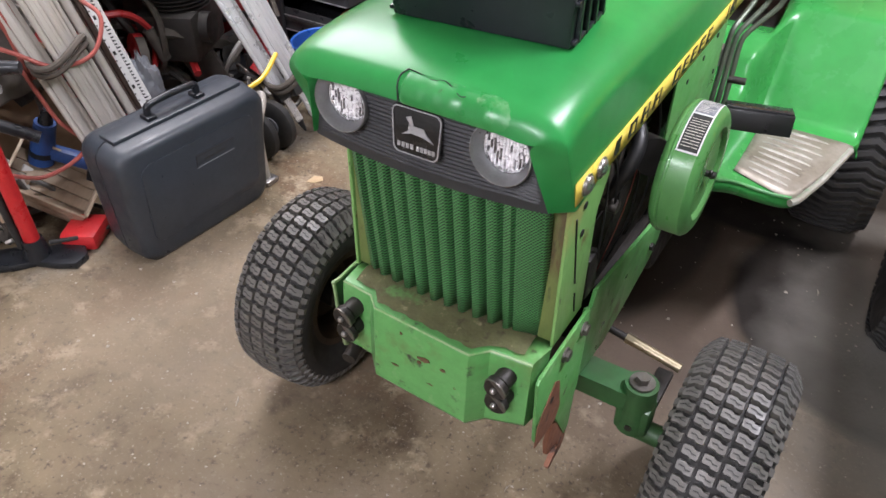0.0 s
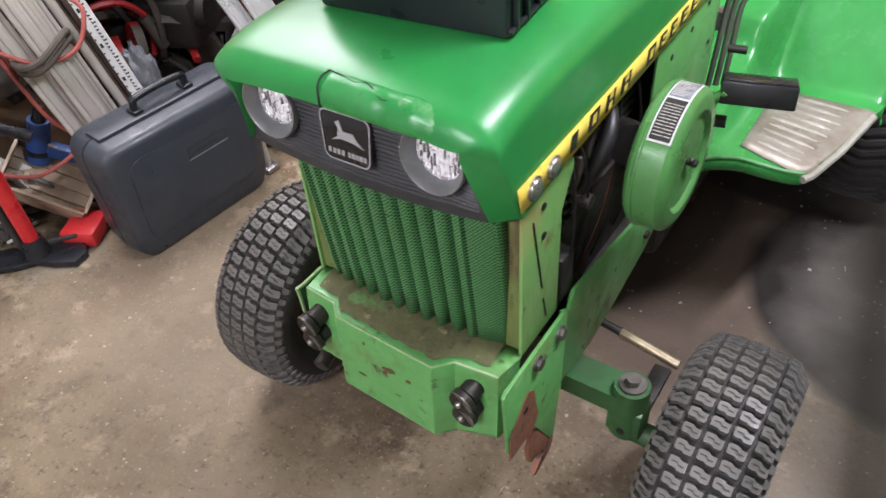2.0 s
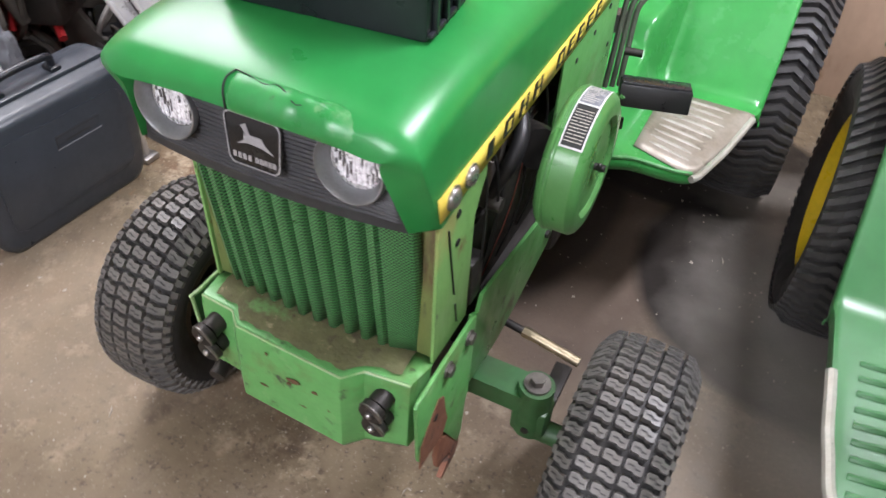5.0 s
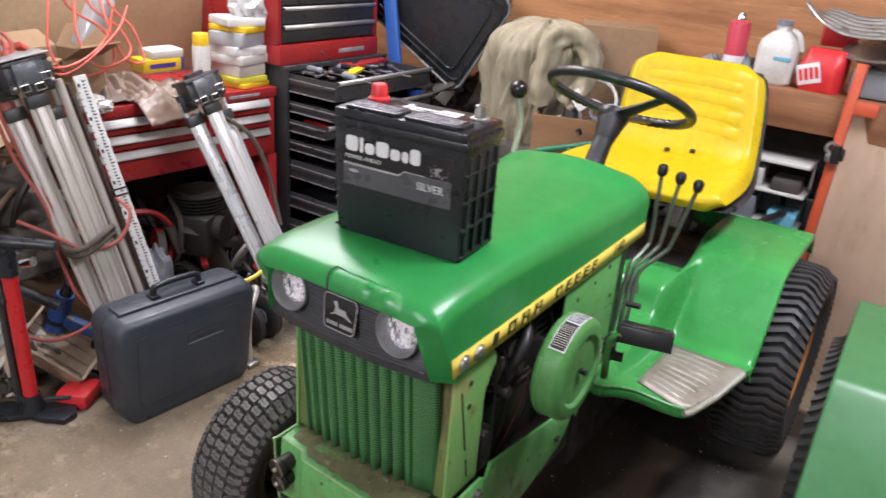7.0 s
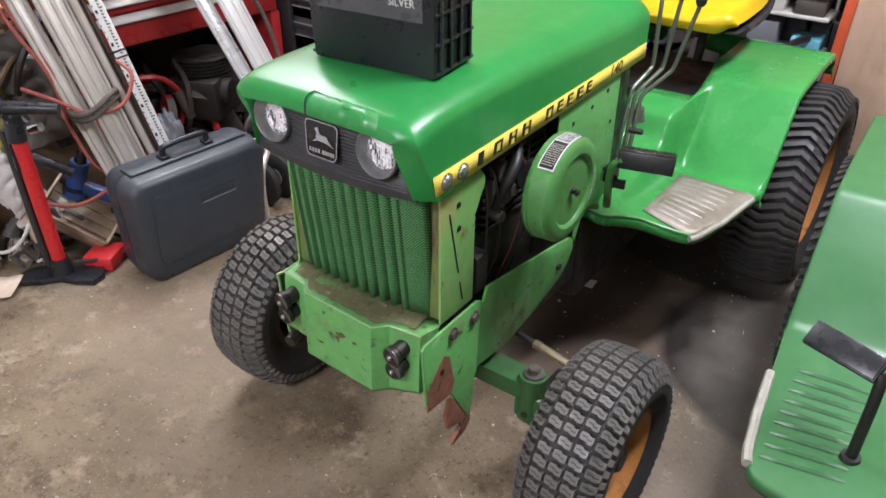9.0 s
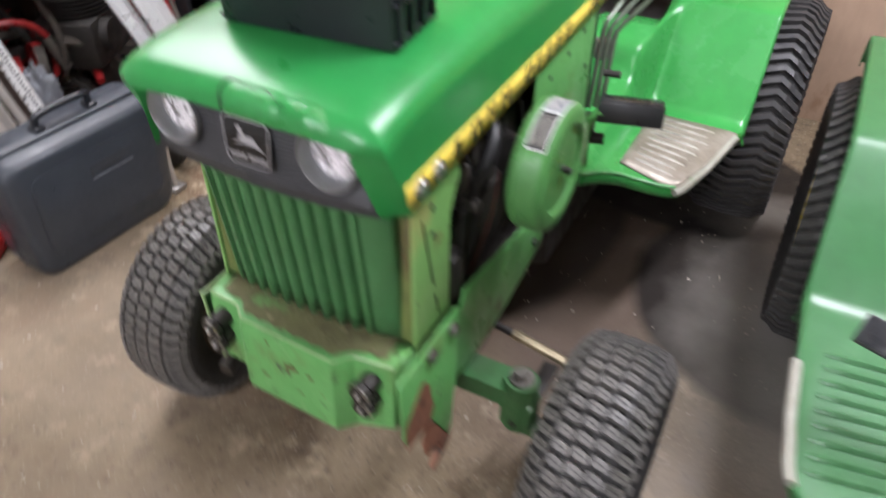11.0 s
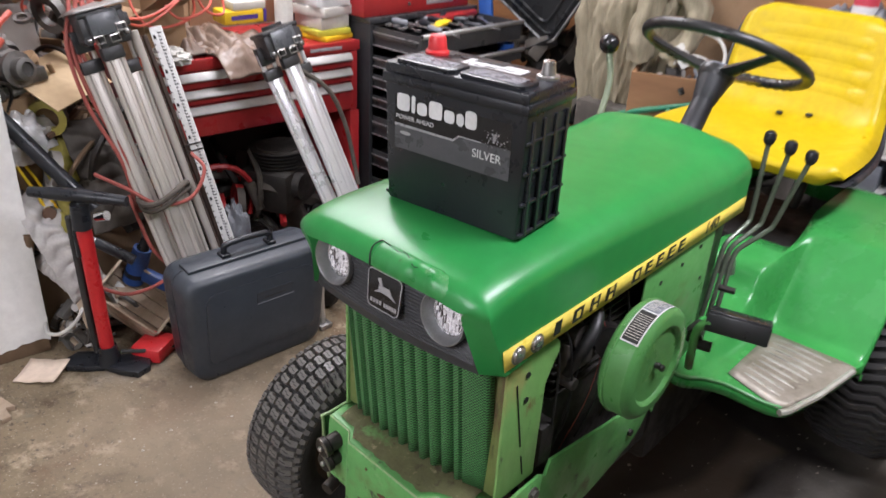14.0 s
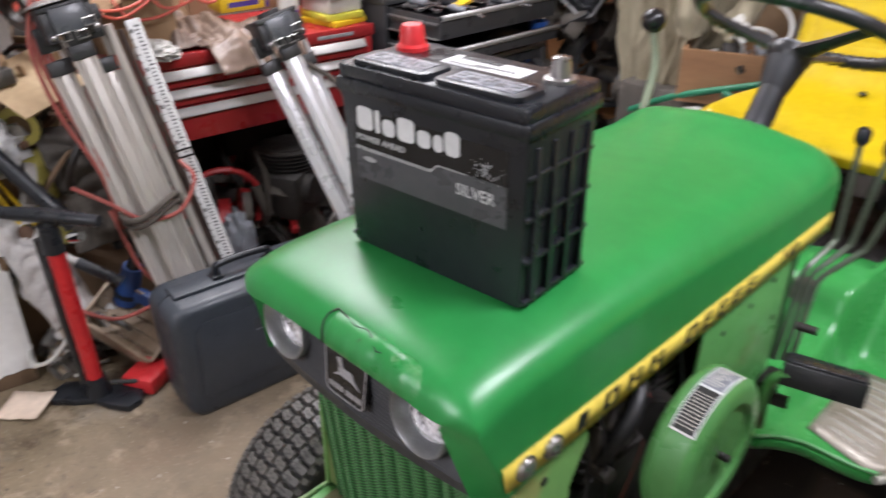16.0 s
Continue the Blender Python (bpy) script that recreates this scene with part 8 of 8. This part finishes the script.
def hand_truck():
    """A small folded trolley: tube frame and wheels."""
    t = thing("trolley", pose(-1.09, 0.73, 0.0), "small grey tube trolley with dark wheels behind the case", "trolley")
    bm = bm_new()
    tube(bm, [(0.045, -0.075, 0.015), (0.04, -0.075, 0.12), (0.035, -0.06, 0.2), (0.0, 0.0, 0.235), (-0.05, 0.03, 0.22), (-0.10, 0.03, 0.12)], 0.011, 10)
    part("tube_frame", bm, M["alu_dull"], t)
    part("foot", box(bm_new(), (0.02, -0.10, 0.0), (0.07, -0.05, 0.018), 0.005), M["steel"], t)
    for y in (0.02, 0.10):
        bm = lathe(bm_new(), [(0.03, -0.016), (0.07, -0.018), (0.082, -0.010), (0.082, 0.010), (0.07, 0.018), (0.03, 0.016), (0.03, -0.016)], 28, pose(-0.07, y, 0.082, 90))
        w = part("wheel", bm, M["rubber_dark"], t)
        part("hub", cyl(bm_new(), (-0.07, y - 0.02, 0.082), (-0.07, y + 0.02, 0.082), 0.03, seg=18), M["grey_plastic"], w)


hand_truck()
solid("yellow_strap", tube(bm_new(), [(-1.14, 0.60, 0.30), (-1.11, 0.66, 0.285), (-1.09, 0.74, 0.30), (-1.12, 0.84, 0.33)], 0.007, 8), M["yellow_plastic"], Matrix(), "yellow strap tied to the trolley", "strap")

# the white panel by the wall
t = thing("white_door", pose(-1.50, -0.042, 0.0, 0, 0, -8), "old white door leaf standing on edge, its foot flaking", "door leaf")
rnd = random.Random(12)
foot = [(-0.80 + 0.02 * k, 0.052 + 0.022 * noise.noise(Vector((k * 0.33, 1.3, 0))) + rnd.uniform(-0.006, 0.006)) for k in range(41)]
part("leaf", plate(bm_new(), foot + [(0.0, 1.9), (-0.80, 1.9)], 0.04, side_plane(-0.04)), M["white_paint"], t)
part("rotten_foot", box(bm_new(), (-0.036, -0.80, 0.0), (-0.005, -0.004, 0.09), 0.004), M["cardboard_dark"], t, "dark flaked bottom edge")

# scraps on the floor
def scrap(name, pts, z, material, m, label, category):
    solid(name, plate(bm_new(), pts, z, None, 0.0005), material, m, label, category)


rows = []
for i in range(9):
    u = -1 + i / 4
    rows.append([(u * 0.062, v * (0.05 + 0.012 * noise.noise(Vector((u * 2, v, 2.0)))), 0.004 + 0.012 * (u * 0.5 + 0.5) ** 2 + 0.012 * (v * 0.5 + 0.5) ** 2) for v in (-1, -0.5, 0, 0.5, 1)])
thicken(solid("cardboard_scrap", loft(bm_new(), rows), M["cardboard_pale"], pose(-1.395, -0.118, 0.0, 0, 0, 38), "torn curled pale cardboard scrap on the floor", "cardboard scrap"), 0.002, 1.0)
scrap("board_piece", [(-0.16, -0.03), (-0.02, -0.048), (0.07, -0.034), (0.075, -0.012), (0.03, 0.004), (0.045, 0.022), (-0.05, 0.03), (-0.16, 0.026)], 0.014, M["wood_grey"], pose(-1.32, -0.27, 0.0, 0, 0, 15), "dirty splintered board piece on the floor", "board")
scrap("paper_tag", [(-0.05, -0.02), (0.045, -0.024), (0.05, 0.02), (-0.046, 0.022)], 0.002, M["white"], pose(0.0, 0.985, 0.001, 0, 0, 12), "small white printed tag on the floor under the tractor", "paper tag")
scrap("paper_scrap", [(-0.045, -0.022), (0.0, -0.042), (0.044, 0.008), (-0.012, 0.028)], 0.002, M["paper"], pose(-0.83, 0.548, 0.001, 0, 0, 4), "white paper scrap on the floor beside a front tyre", "paper scrap")
scrap("leaf", [(-0.024, -0.012), (0.0, -0.018), (0.026, -0.006), (0.022, 0.014), (-0.006, 0.018)], 0.002, M["cardboard_light"], pose(-0.93, 0.74, 0.001, 4, 0, 30), "dry tan leaf on the floor", "leaf")
scrap("paper_scrap", [(-0.02, -0.012), (0.022, -0.01), (0.02, 0.012), (-0.018, 0.011)], 0.001, M["paper"], pose(-0.72, 0.62, 0.001, 0, 0, 70), "small white paper scrap", "paper scrap")


def chips():
    """Paint chips, crumbs and straw on the concrete."""
    rnd = random.Random(17)
    bm = bm_new()
    for k in range(1700):
        if k < 260:
            x, y = 0.8 + rnd.gauss(0, 0.17), 1.08 + rnd.gauss(0, 0.2)
        elif k < 480:
            x, y = 0.22 + rnd.gauss(0, 0.13), -0.05 + rnd.gauss(0, 0.14)
        else:
            x, y = rnd.uniform(-1.2, 0.75), rnd.uniform(-0.7, 1.4)
        s = 0.0006 + 0.0036 * rnd.random() ** 2.6 * (2.0 if rnd.random() < 0.12 else 1)
        a = rnd.uniform(0, 6.28)
        lng = rnd.uniform(0.6, 1.4) if k % 23 else 4.0
        pts = [(x + s * lng * math.cos(a), y + s * lng * math.sin(a)), (x + s * (0.5 if lng > 3 else 1) * math.cos(a + 1.7), y + s * (0.5 if lng > 3 else 1) * math.sin(a + 1.7)), (x - s * lng * math.cos(a + 0.3), y - s * lng * math.sin(a + 0.3)), (x + s * 0.6 * math.cos(a - 1.5), y + s * 0.6 * math.sin(a - 1.5))]
        vs = [bm.verts.new((px, py, 0.0008)) for px, py in pts] + [bm.verts.new((x, y, 0.0008 + s * 0.5))]
        for i in range(4):
            bm.faces.new((vs[i], vs[(i + 1) % 4], vs[4]))
    solid("floor_crumbs", bm, M["crumb"], Matrix(), "pale paint chips and crumbs scattered on the concrete", "crumbs", kind="stuff")


chips()

# ---- the back of the garage ----
def black_tub():
    m = pose(-1.35, 2.31, 1.20, -76, 34, 12) @ Matrix.Translation((0, 0, -0.1)) @ pose(0, 0, 0, 180)
    t = thing("plastic_tub", m, "large black plastic tub standing tilted against the wall", "tub")
    secs = []
    for w, d, z in ((0.46, 0.34, 0.0), (0.50, 0.38, 0.02), (0.58, 0.44, 0.22), (0.60, 0.46, 0.225), (0.64, 0.50, 0.225), (0.64, 0.50, 0.245)):
        secs.append([(x, y, z) for x, y in round_rect(w, d, 0.05)])
    bm = loft(bm_new(), secs, closed=True)
    bm.faces.new([v for v in bm.verts if abs(v.co.z) < 1e-6])
    part("tub_body", bm, M["tub_black"], t)
    part("lid", plate(bm_new(), round_rect(0.66, 0.52, 0.055), 0.016, Matrix.Translation((0, 0, 0.246)), 0.005), M["tub_black"], t)
    bm = bm_new()
    for k in (0.42, 0.36):
        ring = [Vector((x, y, 0.263)) for x, y in round_rect(k * 1.45, k * 1.05, 0.04)]
        tube(bm, ring, 0.006, 6, 1, True)
    part("lid_ribs", bm, M["tub_black"], t)
    rim = [Vector((x, y, 0.262)) for x, y in round_rect(0.655, 0.515, 0.055)]
    part("lid_rim", tube(bm_new(), rim, 0.006, 8, 1, True), M["tub_rim"], t, "scuffed pale rim")


M["tub_black"] = surf("black_tub_plastic", (0.02, 0.021, 0.022), (0.03, 0.031, 0.032), 6, 0.3, bump=0.06)
M["tub_rim"] = surf("scuffed_rim", (0.3, 0.3, 0.3), (0.1, 0.1, 0.1), 20, 0.35)
black_tub()
solid("blue_pole", box(bm_new(), (-0.03, -0.012, 0), (0.03, 0.012, 1.25), 0.005), M["blue_plastic"], pose(-1.345, 1.945, 0.0, 0, -8, 15), "blue plastic board leaning by the chest", "board")
solid("blue_cup", lathe(bm_new(), [(0, 0), (0.03, 0), (0.036, 0.06), (0.033, 0.06), (0, 0.01)], 18), M["blue_plastic"], pose(-1.30, 1.86, 0.70), "small blue cup in a drawer", "cup")


def canvas():
    """A heavy olive canvas bundled over a stand, hanging in folds."""
    rows = []
    n, k = 130, 300
    for i in range(n + 1):
        v = i / n
        z = 1.135 - 0.70 * v
        dome = math.sqrt(max(0.0, 1 - (1 - min(v / 0.24, 1)) ** 2))
        half = dome * (0.255 - 0.135 * max(0, v - 0.2) / 0.8) + 0.004
        x0 = -0.775 - 0.10 * v ** 0.8
        row = []
        for j in range(k):
            a = 2 * math.pi * j / k
            f = 0.10 * math.sin(7 * a + 2.6 * v + 1.2 * math.sin(3 * v)) - 0.10 * abs(math.sin(6.5 * a - 1.8 * v + 0.7 + 1.5 * noise.noise(Vector((a, v * 3, 4))))) - 0.07 * abs(math.sin(11 * a + 2.2 * v + 2 * noise.noise(Vector((a * 2, v * 4, 9))))) + 0.08 + 0.16 * noise.noise(Vector((3 * math.cos(a), 3 * math.sin(a), v * 2.5))) + 0.10 * noise.noise(Vector((8 * math.cos(a), 8 * math.sin(a), v * 5))) + 0.045 * noise.noise(Vector((19 * math.cos(a), 19 * math.sin(a), v * 13)))
            r = 1 + f * (0.35 + 0.65 * min(1, v * 3))
            row.append((x0 + half * r * math.cos(a), 2.06 + 0.62 * half * r * math.sin(a) + 0.01 * v, z + 0.05 * f * (1 - v) - 0.03 * (1 - dome)))
        rows.append(row)
    ob = solid("canvas_cover", loft(bm_new(), rows, closed=True, caps=True), M["canvas"], Matrix(), "heavy olive canvas bundled over a stand, hanging in folds", "canvas cover", angle=80)
    # a thick fold lying over the top
    for pts, r0 in (([(-0.70, 1.90, 0.80), (-0.70, 1.885, 0.93), (-0.665, 1.90, 1.05), (-0.60, 1.96, 1.07), (-0.545, 1.99, 0.99), (-0.555, 1.97, 0.88), (-0.60, 1.94, 0.80)], 0.042),):
        path = smooth_path(pts, 9)
        rows = []
        for i, p in enumerate(path):
            d = (path[min(i + 1, len(path) - 1)] - path[max(i - 1, 0)]).normalized()
            a = d.cross(Vector((0.3, 1, 0.2))).normalized()
            b = d.cross(a)
            rows.append([p + (r0 + 0.016 * noise.noise(Vector((i * 0.22, math.cos(w) * 1.6, math.sin(w) * 1.6))) + 0.006 * math.sin(3 * w + i * 0.25)) * (math.cos(w) * a + math.sin(w) * b) for w in (2 * math.pi * q / 28 for q in range(28))])
        solid("canvas_roll", loft(bm_new(), rows, closed=True, caps=True), M["canvas"], Matrix(), "thick fold of olive canvas lying over the cover", "canvas roll", angle=80)


canvas()
crate_box("wooden_box", pose(-0.56, 1.98, 0.60, 0, 0, 22), (0.34, 0.2, 0.17), M["wood"], "open wooden box filled with oddments", "wooden box", wall=0.014)
heap("oddments", (-0.68, 1.92, 0.70), (-0.44, 2.05, 0.86), 26, 12, [M["grey_plastic"], M["steel"], M["dark_metal"], M["white_plastic"]], "metal and plastic oddments in a wooden box", (0.015, 0.05))
solid("stand", box(bm_new(), (-0.95, 1.90, 0.0), (-0.36, 2.3, 0.598), 0.01), M["junk_dark"], Matrix(), "dark cluttered stand under the boxes", "stand")
for a, b, lab in (((-0.86, 1.85, 0.52), (-0.42, 1.86, 0.70), "green garden hose end"), ((-0.52, 1.83, 0.66), (-0.22, 1.84, 0.50), "green garden hose end")):
    solid("garden_hose", tube(bm_new(), [a, along(a, b, 0.4) + Vector((0, -0.02, 0.02)), b], 0.011, 10), M["green_hose"], Matrix(), "length of green garden hose over the clutter", "hose")
crumple("plastic_bag", pose(-0.34, 1.82, 0.40), (0.12, 0.10, 0.11), 6.6, M["clear_bag"], "white plastic bag in the clutter behind the tractor", "plastic bag")
crumple("plastic_bag", pose(-0.60, 1.84, 0.40), (0.11, 0.09, 0.12), 1.6, M["white_plastic"], "white plastic sack in the clutter", "plastic sack")
crate_box("cardboard_box", pose(-0.56, 2.27, 0.60, 0, 0, 25), (0.30, 0.24, 0.50), M["cardboard"], "tall brown cardboard box by the wall", "cardboard box", 0, False)
heap("oddments", (-0.36, 1.88, 0.0), (0.30, 2.25, 0.5), 60, 14, [M["junk_dark"], M["dark_metal"], M["grey_plastic"], M["junk_dark"]], "dark oddments under the shelf", (0.03, 0.09))
rag("cloth", pose(-0.05, 2.2, 0.995, 0, 0, 0), 0.13, 0.10, 0.09, 8.8, M["grey_plastic"], "dark folded cloth on the shelf", "cloth", 10)


heap("oddments", (-1.5, 2.0, 0.0), (-0.98, 2.40, 0.82), 90, 41, [M["junk_dark"], M["dark_metal"], M["drawer_black"], M["junk_dark"]], "dark oddments piled behind the cabinet", (0.04, 0.11))


def shelf():
    t = thing("wooden_shelf", Matrix(), "wooden workshop shelf with a brown front board", "shelf")
    part("shelf_board", box(bm_new(), (-0.40, 2.05, 0.965), (1.9, 2.48, 0.99), 0.002), M["shelf_wood"], t)
    part("front_board", box(bm_new(), (-0.40, 2.028, 0.86), (1.9, 2.049, 0.992), 0.003), M["shelf_wood"], t)
    part("back_board", box(bm_new(), (-0.40, 2.47, 0.0), (1.9, 2.485, 0.965)), M["junk_dark"], t)
    part("lower_board", box(bm_new(), (0.0, 2.06, 0.45), (1.9, 2.46, 0.47), 0.002), M["shelf_wood"], t)
    for x in (-0.38, 1.86):
        part("upright", box(bm_new(), (x, 2.06, 0.0), (x + 0.04, 2.10, 0.965), 0.002), M["shelf_wood"], t)


shelf()
spray_can(pose(-0.045, 2.14, 0.991), M["pink"], M["chrome"], M["white"], "tall red and white aerosol can on the shelf", 0.038, 0.185)


def jug():
    t = thing("jug", pose(0.105, 2.15, 0.991), "white plastic jug with a blue tape mark on the shelf", "jug")
    secs = []
    for w, d, z in ((0.12, 0.10, 0.0), (0.135, 0.115, 0.01), (0.138, 0.118, 0.12), (0.125, 0.10, 0.15), (0.075, 0.06, 0.175), (0.045, 0.045, 0.185), (0.045, 0.045, 0.205)):
        secs.append([(x, y, z) for x, y in round_rect(w, d, min(w, d) * 0.3)])
    bm = loft(bm_new(), secs, closed=True, caps=True)
    part("jug_body", bm, M["white_plastic"], t)
    part("jug_cap", cyl(bm_new(), (0, 0, 0.203), (0, 0, 0.222), 0.028, seg=20), M["grey_plastic"], t)
    part("tape", box(bm_new(), (0.0, -0.061, 0.088), (0.06, -0.0585, 0.10)), M["blue_tape"], t, "pale blue tape")
    part("jug_handle", tube(bm_new(), [(0.03, 0, 0.19), (0.06, 0, 0.17), (0.075, 0, 0.12)], 0.01, 8), M["white_plastic"], t)


M["blue_tape"] = surf("pale_blue_tape", (0.15, 0.42, 0.55), None, 10, 0.5)
jug()


def red_bag():
    t = thing("sack", pose(0.27, 2.14, 0.991, 0, 0, -10), "red and white paper sack on the shelf", "sack")
    secs = []
    for w, d, z in ((0.13, 0.09, 0.0), (0.15, 0.11, 0.02), (0.155, 0.11, 0.08), (0.14, 0.09, 0.12), (0.11, 0.03, 0.145)):
        secs.append([(x + 0.006 * math.sin(z * 90 + x * 40), y, z) for x, y in round_rect(w, d, min(w, d) * 0.35)])
    part("sack_body", loft(bm_new(), secs, closed=True, caps=True), M["red_plastic"], t)
    part("white_field", box(bm_new(), (-0.05, -0.0575, 0.03), (0.03, -0.0555, 0.10), 0.0005, pose(0, 0, 0, 0, -18)), M["white"], t, "white printed field")
    bm = bm_new()
    for k in range(4):
        box(bm, (-0.042 + k * 0.018, -0.0588, 0.045), (-0.030 + k * 0.018, -0.0578, 0.085), 0, pose(0, 0, 0, 0, -18))
    part("print_bars", bm, M["red_plastic"], t)


red_bag()


def chrome_strips():
    """A bundle of bent bright trim lying across the shelf."""
    for k in range(6):
        bm = bm_new()
        y = 2.16 + 0.03 * k
        secs = []
        for p in smooth_path([(0.16, y, 1.28 - 0.01 * k), (0.24, y, 1.215 + 0.008 * k), (0.36, y - 0.02, 1.19 + 0.01 * k), (0.62, y - 0.03, 1.225 + 0.012 * k), (1.0, y - 0.03, 1.30 + 0.01 * k)], 6):
            secs.append([p + Vector((0, -0.022, -0.004)), p + Vector((0, -0.010, 0.006)), p + Vector((0, 0.010, 0.006)), p + Vector((0, 0.022, -0.004))])
        loft(bm, secs)
        ob = solid("metal_trim", bm, M["trim"], Matrix(), "bent bright metal trim lying over the shelf", "metal trim", "trim on the shelf")
        thicken(ob, 0.003)


M["trim"] = surf("dull_bright_trim", (0.42, 0.40, 0.37), (0.3, 0.28, 0.26), 8, 0.35, metal=0.7)
chrome_strips()
solid("metal_pan", lathe(bm_new(), [(0, 0.0), (0.07, 0.0), (0.13, 0.05), (0.15, 0.055), (0.15, 0.06), (0.125, 0.056), (0.065, 0.008), (0, 0.008)], 32), M["trim"], pose(0.46, 2.2, 1.10, 12, -8, 0), "dull metal pan lying among the trim", "pan")
solid("rack", box(bm_new(), (0.36, 2.10, 0.991), (1.0, 2.40, 1.095), 0.02), M["grey_plastic"], Matrix(), "dark grey plastic bin on the shelf", "bin")
solid("parts_carton", box(bm_new(), (-0.06, -0.04, 0), (0.06, 0.04, 0.07), 0.003), M["red_plastic"], pose(0.27, 2.3, 1.14, 10, 0, 12), "red and yellow carton on the shelf", "carton")
for k in range(5):
    solid("bottle_case", box(bm_new(), (-0.07, -0.05, 0), (0.07, 0.05, 0.13), 0.01), M["drawer_black"], pose(0.02 + 0.15 * k, 2.2, 0.471), "black container on the lower shelf", "container", "containers on the lower shelf")


def organiser():
    t = thing("wire_rack", pose(0.20, 2.02, 0.36), "white wire rack with small boxes on its shelves", "rack")
    for z in (0.0, 0.13, 0.26, 0.37):
        part("shelf_rail", box(bm_new(), (-0.13, 0.0, z), (0.13, 0.16, z + 0.012), 0.004), M["white_plastic"], t)
    for x in (-0.128, 0.118):
        part("upright", box(bm_new(), (x, 0.13, 0.0125), (x + 0.01, 0.14, 0.3695), 0.002), M["white_plastic"], t)


organiser()
for x, z, sx, sz, mat, lab in ((0.11, 0.3725, 0.09, 0.10, "grey_carton", "grey box on a white rack"), (0.22, 0.3725, 0.05, 0.06, "paper", "white packet on a white rack"), (0.12, 0.5025, 0.10, 0.09, "grey_plastic", "dull grey tray on a white rack"), (0.27, 0.5025, 0.10, 0.05, "blue_tape", "blue packet on a white rack"), (0.13, 0.6325, 0.09, 0.07, "white_plastic", "white carton on a white rack"), (0.26, 0.6325, 0.10, 0.045, "junk_dark", "dark tin on a white rack")):
    solid("small_box", box(bm_new(), (-sx / 2, 0.0, 0.0), (sx / 2, 0.11, sz), 0.004), M[mat], pose(x, 2.03, z, 0, 0, 3), lab, "box", "boxes on the rack")


def orange_post():
    t = thing("orange_post", pose(0.365, 1.99, 0.0), "orange-red steel post with a clamp latch", "post")
    part("post", box(bm_new(), (-0.016, -0.016, 0.0), (0.016, 0.016, 1.12), 0.003, pose(0, 0, 0, 0, 2.0)), M["orange_post"], t)
    part("arm", box(bm_new(), (0.016, -0.012, 0.955), (0.12, 0.012, 1.0), 0.003), M["orange_post"], t)
    bm = bm_new()
    cyl(bm, (0.035, -0.03, 0.79), (0.035, -0.03, 0.85), 0.015, seg=14)
    box(bm, (0.018, -0.035, 0.80), (0.06, -0.012, 0.84), 0.004)
    part("latch", bm, M["dark_metal"], t, "dark metal latch")
    clasp = bm_new()
    lathe(clasp, [(0.012, -0.006), (0.02, -0.006), (0.022, 0.0), (0.02, 0.006), (0.012, 0.006), (0.012, -0.006)], 20, pose(0.016, -0.024, 0.838, 80, 0, 20))
    box(clasp, (0.004, -0.034, 0.79), (0.026, -0.022, 0.825), 0.004)
    part("clasp", clasp, M["steel"], t, "bright ring clasp")


orange_post()
t = thing("plywood_sheet", pose(0.40, 2.0, 0.0, -1.5, 0, 4), "stained brown plywood sheet standing on edge", "plywood sheet")
part("sheet", box(bm_new(), (0, 0, 0), (1.2, 0.016, 0.955), 0.001), M["ply_sheet"], t)
spare = thing("spare_wheel", pose(0.88, 1.80, 0.0, 0, 0, 28), "small black spoked wheel standing by the plywood", "wheel")
c = pose(0, 0, 0.19, 90)
part("tyre", lathe(bm_new(), [(0.14, -0.02), (0.165, -0.026), (0.188, -0.015), (0.192, 0), (0.188, 0.015), (0.165, 0.026), (0.14, 0.02), (0.14, -0.02)], 40, c), M["rubber_dark"], spare)
part("rim", lathe(bm_new(), [(0.139, -0.018), (0.125, -0.012), (0.125, 0.012), (0.139, 0.018)], 40, c), M["white_plastic"], spare)
for k in range(8):
    a = 2 * math.pi * k / 8
    part("spoke", cyl(bm_new(), c @ Vector((0.02 * math.cos(a), 0.02 * math.sin(a), 0)), c @ Vector((0.127 * math.cos(a), 0.127 * math.sin(a), 0)), 0.004, seg=8), M["white_plastic"], spare)
part("hub", cyl(bm_new(), c @ Vector((0, 0, -0.03)), c @ Vector((0, 0, 0.03)), 0.024, seg=18), M["grey_plastic"], spare)
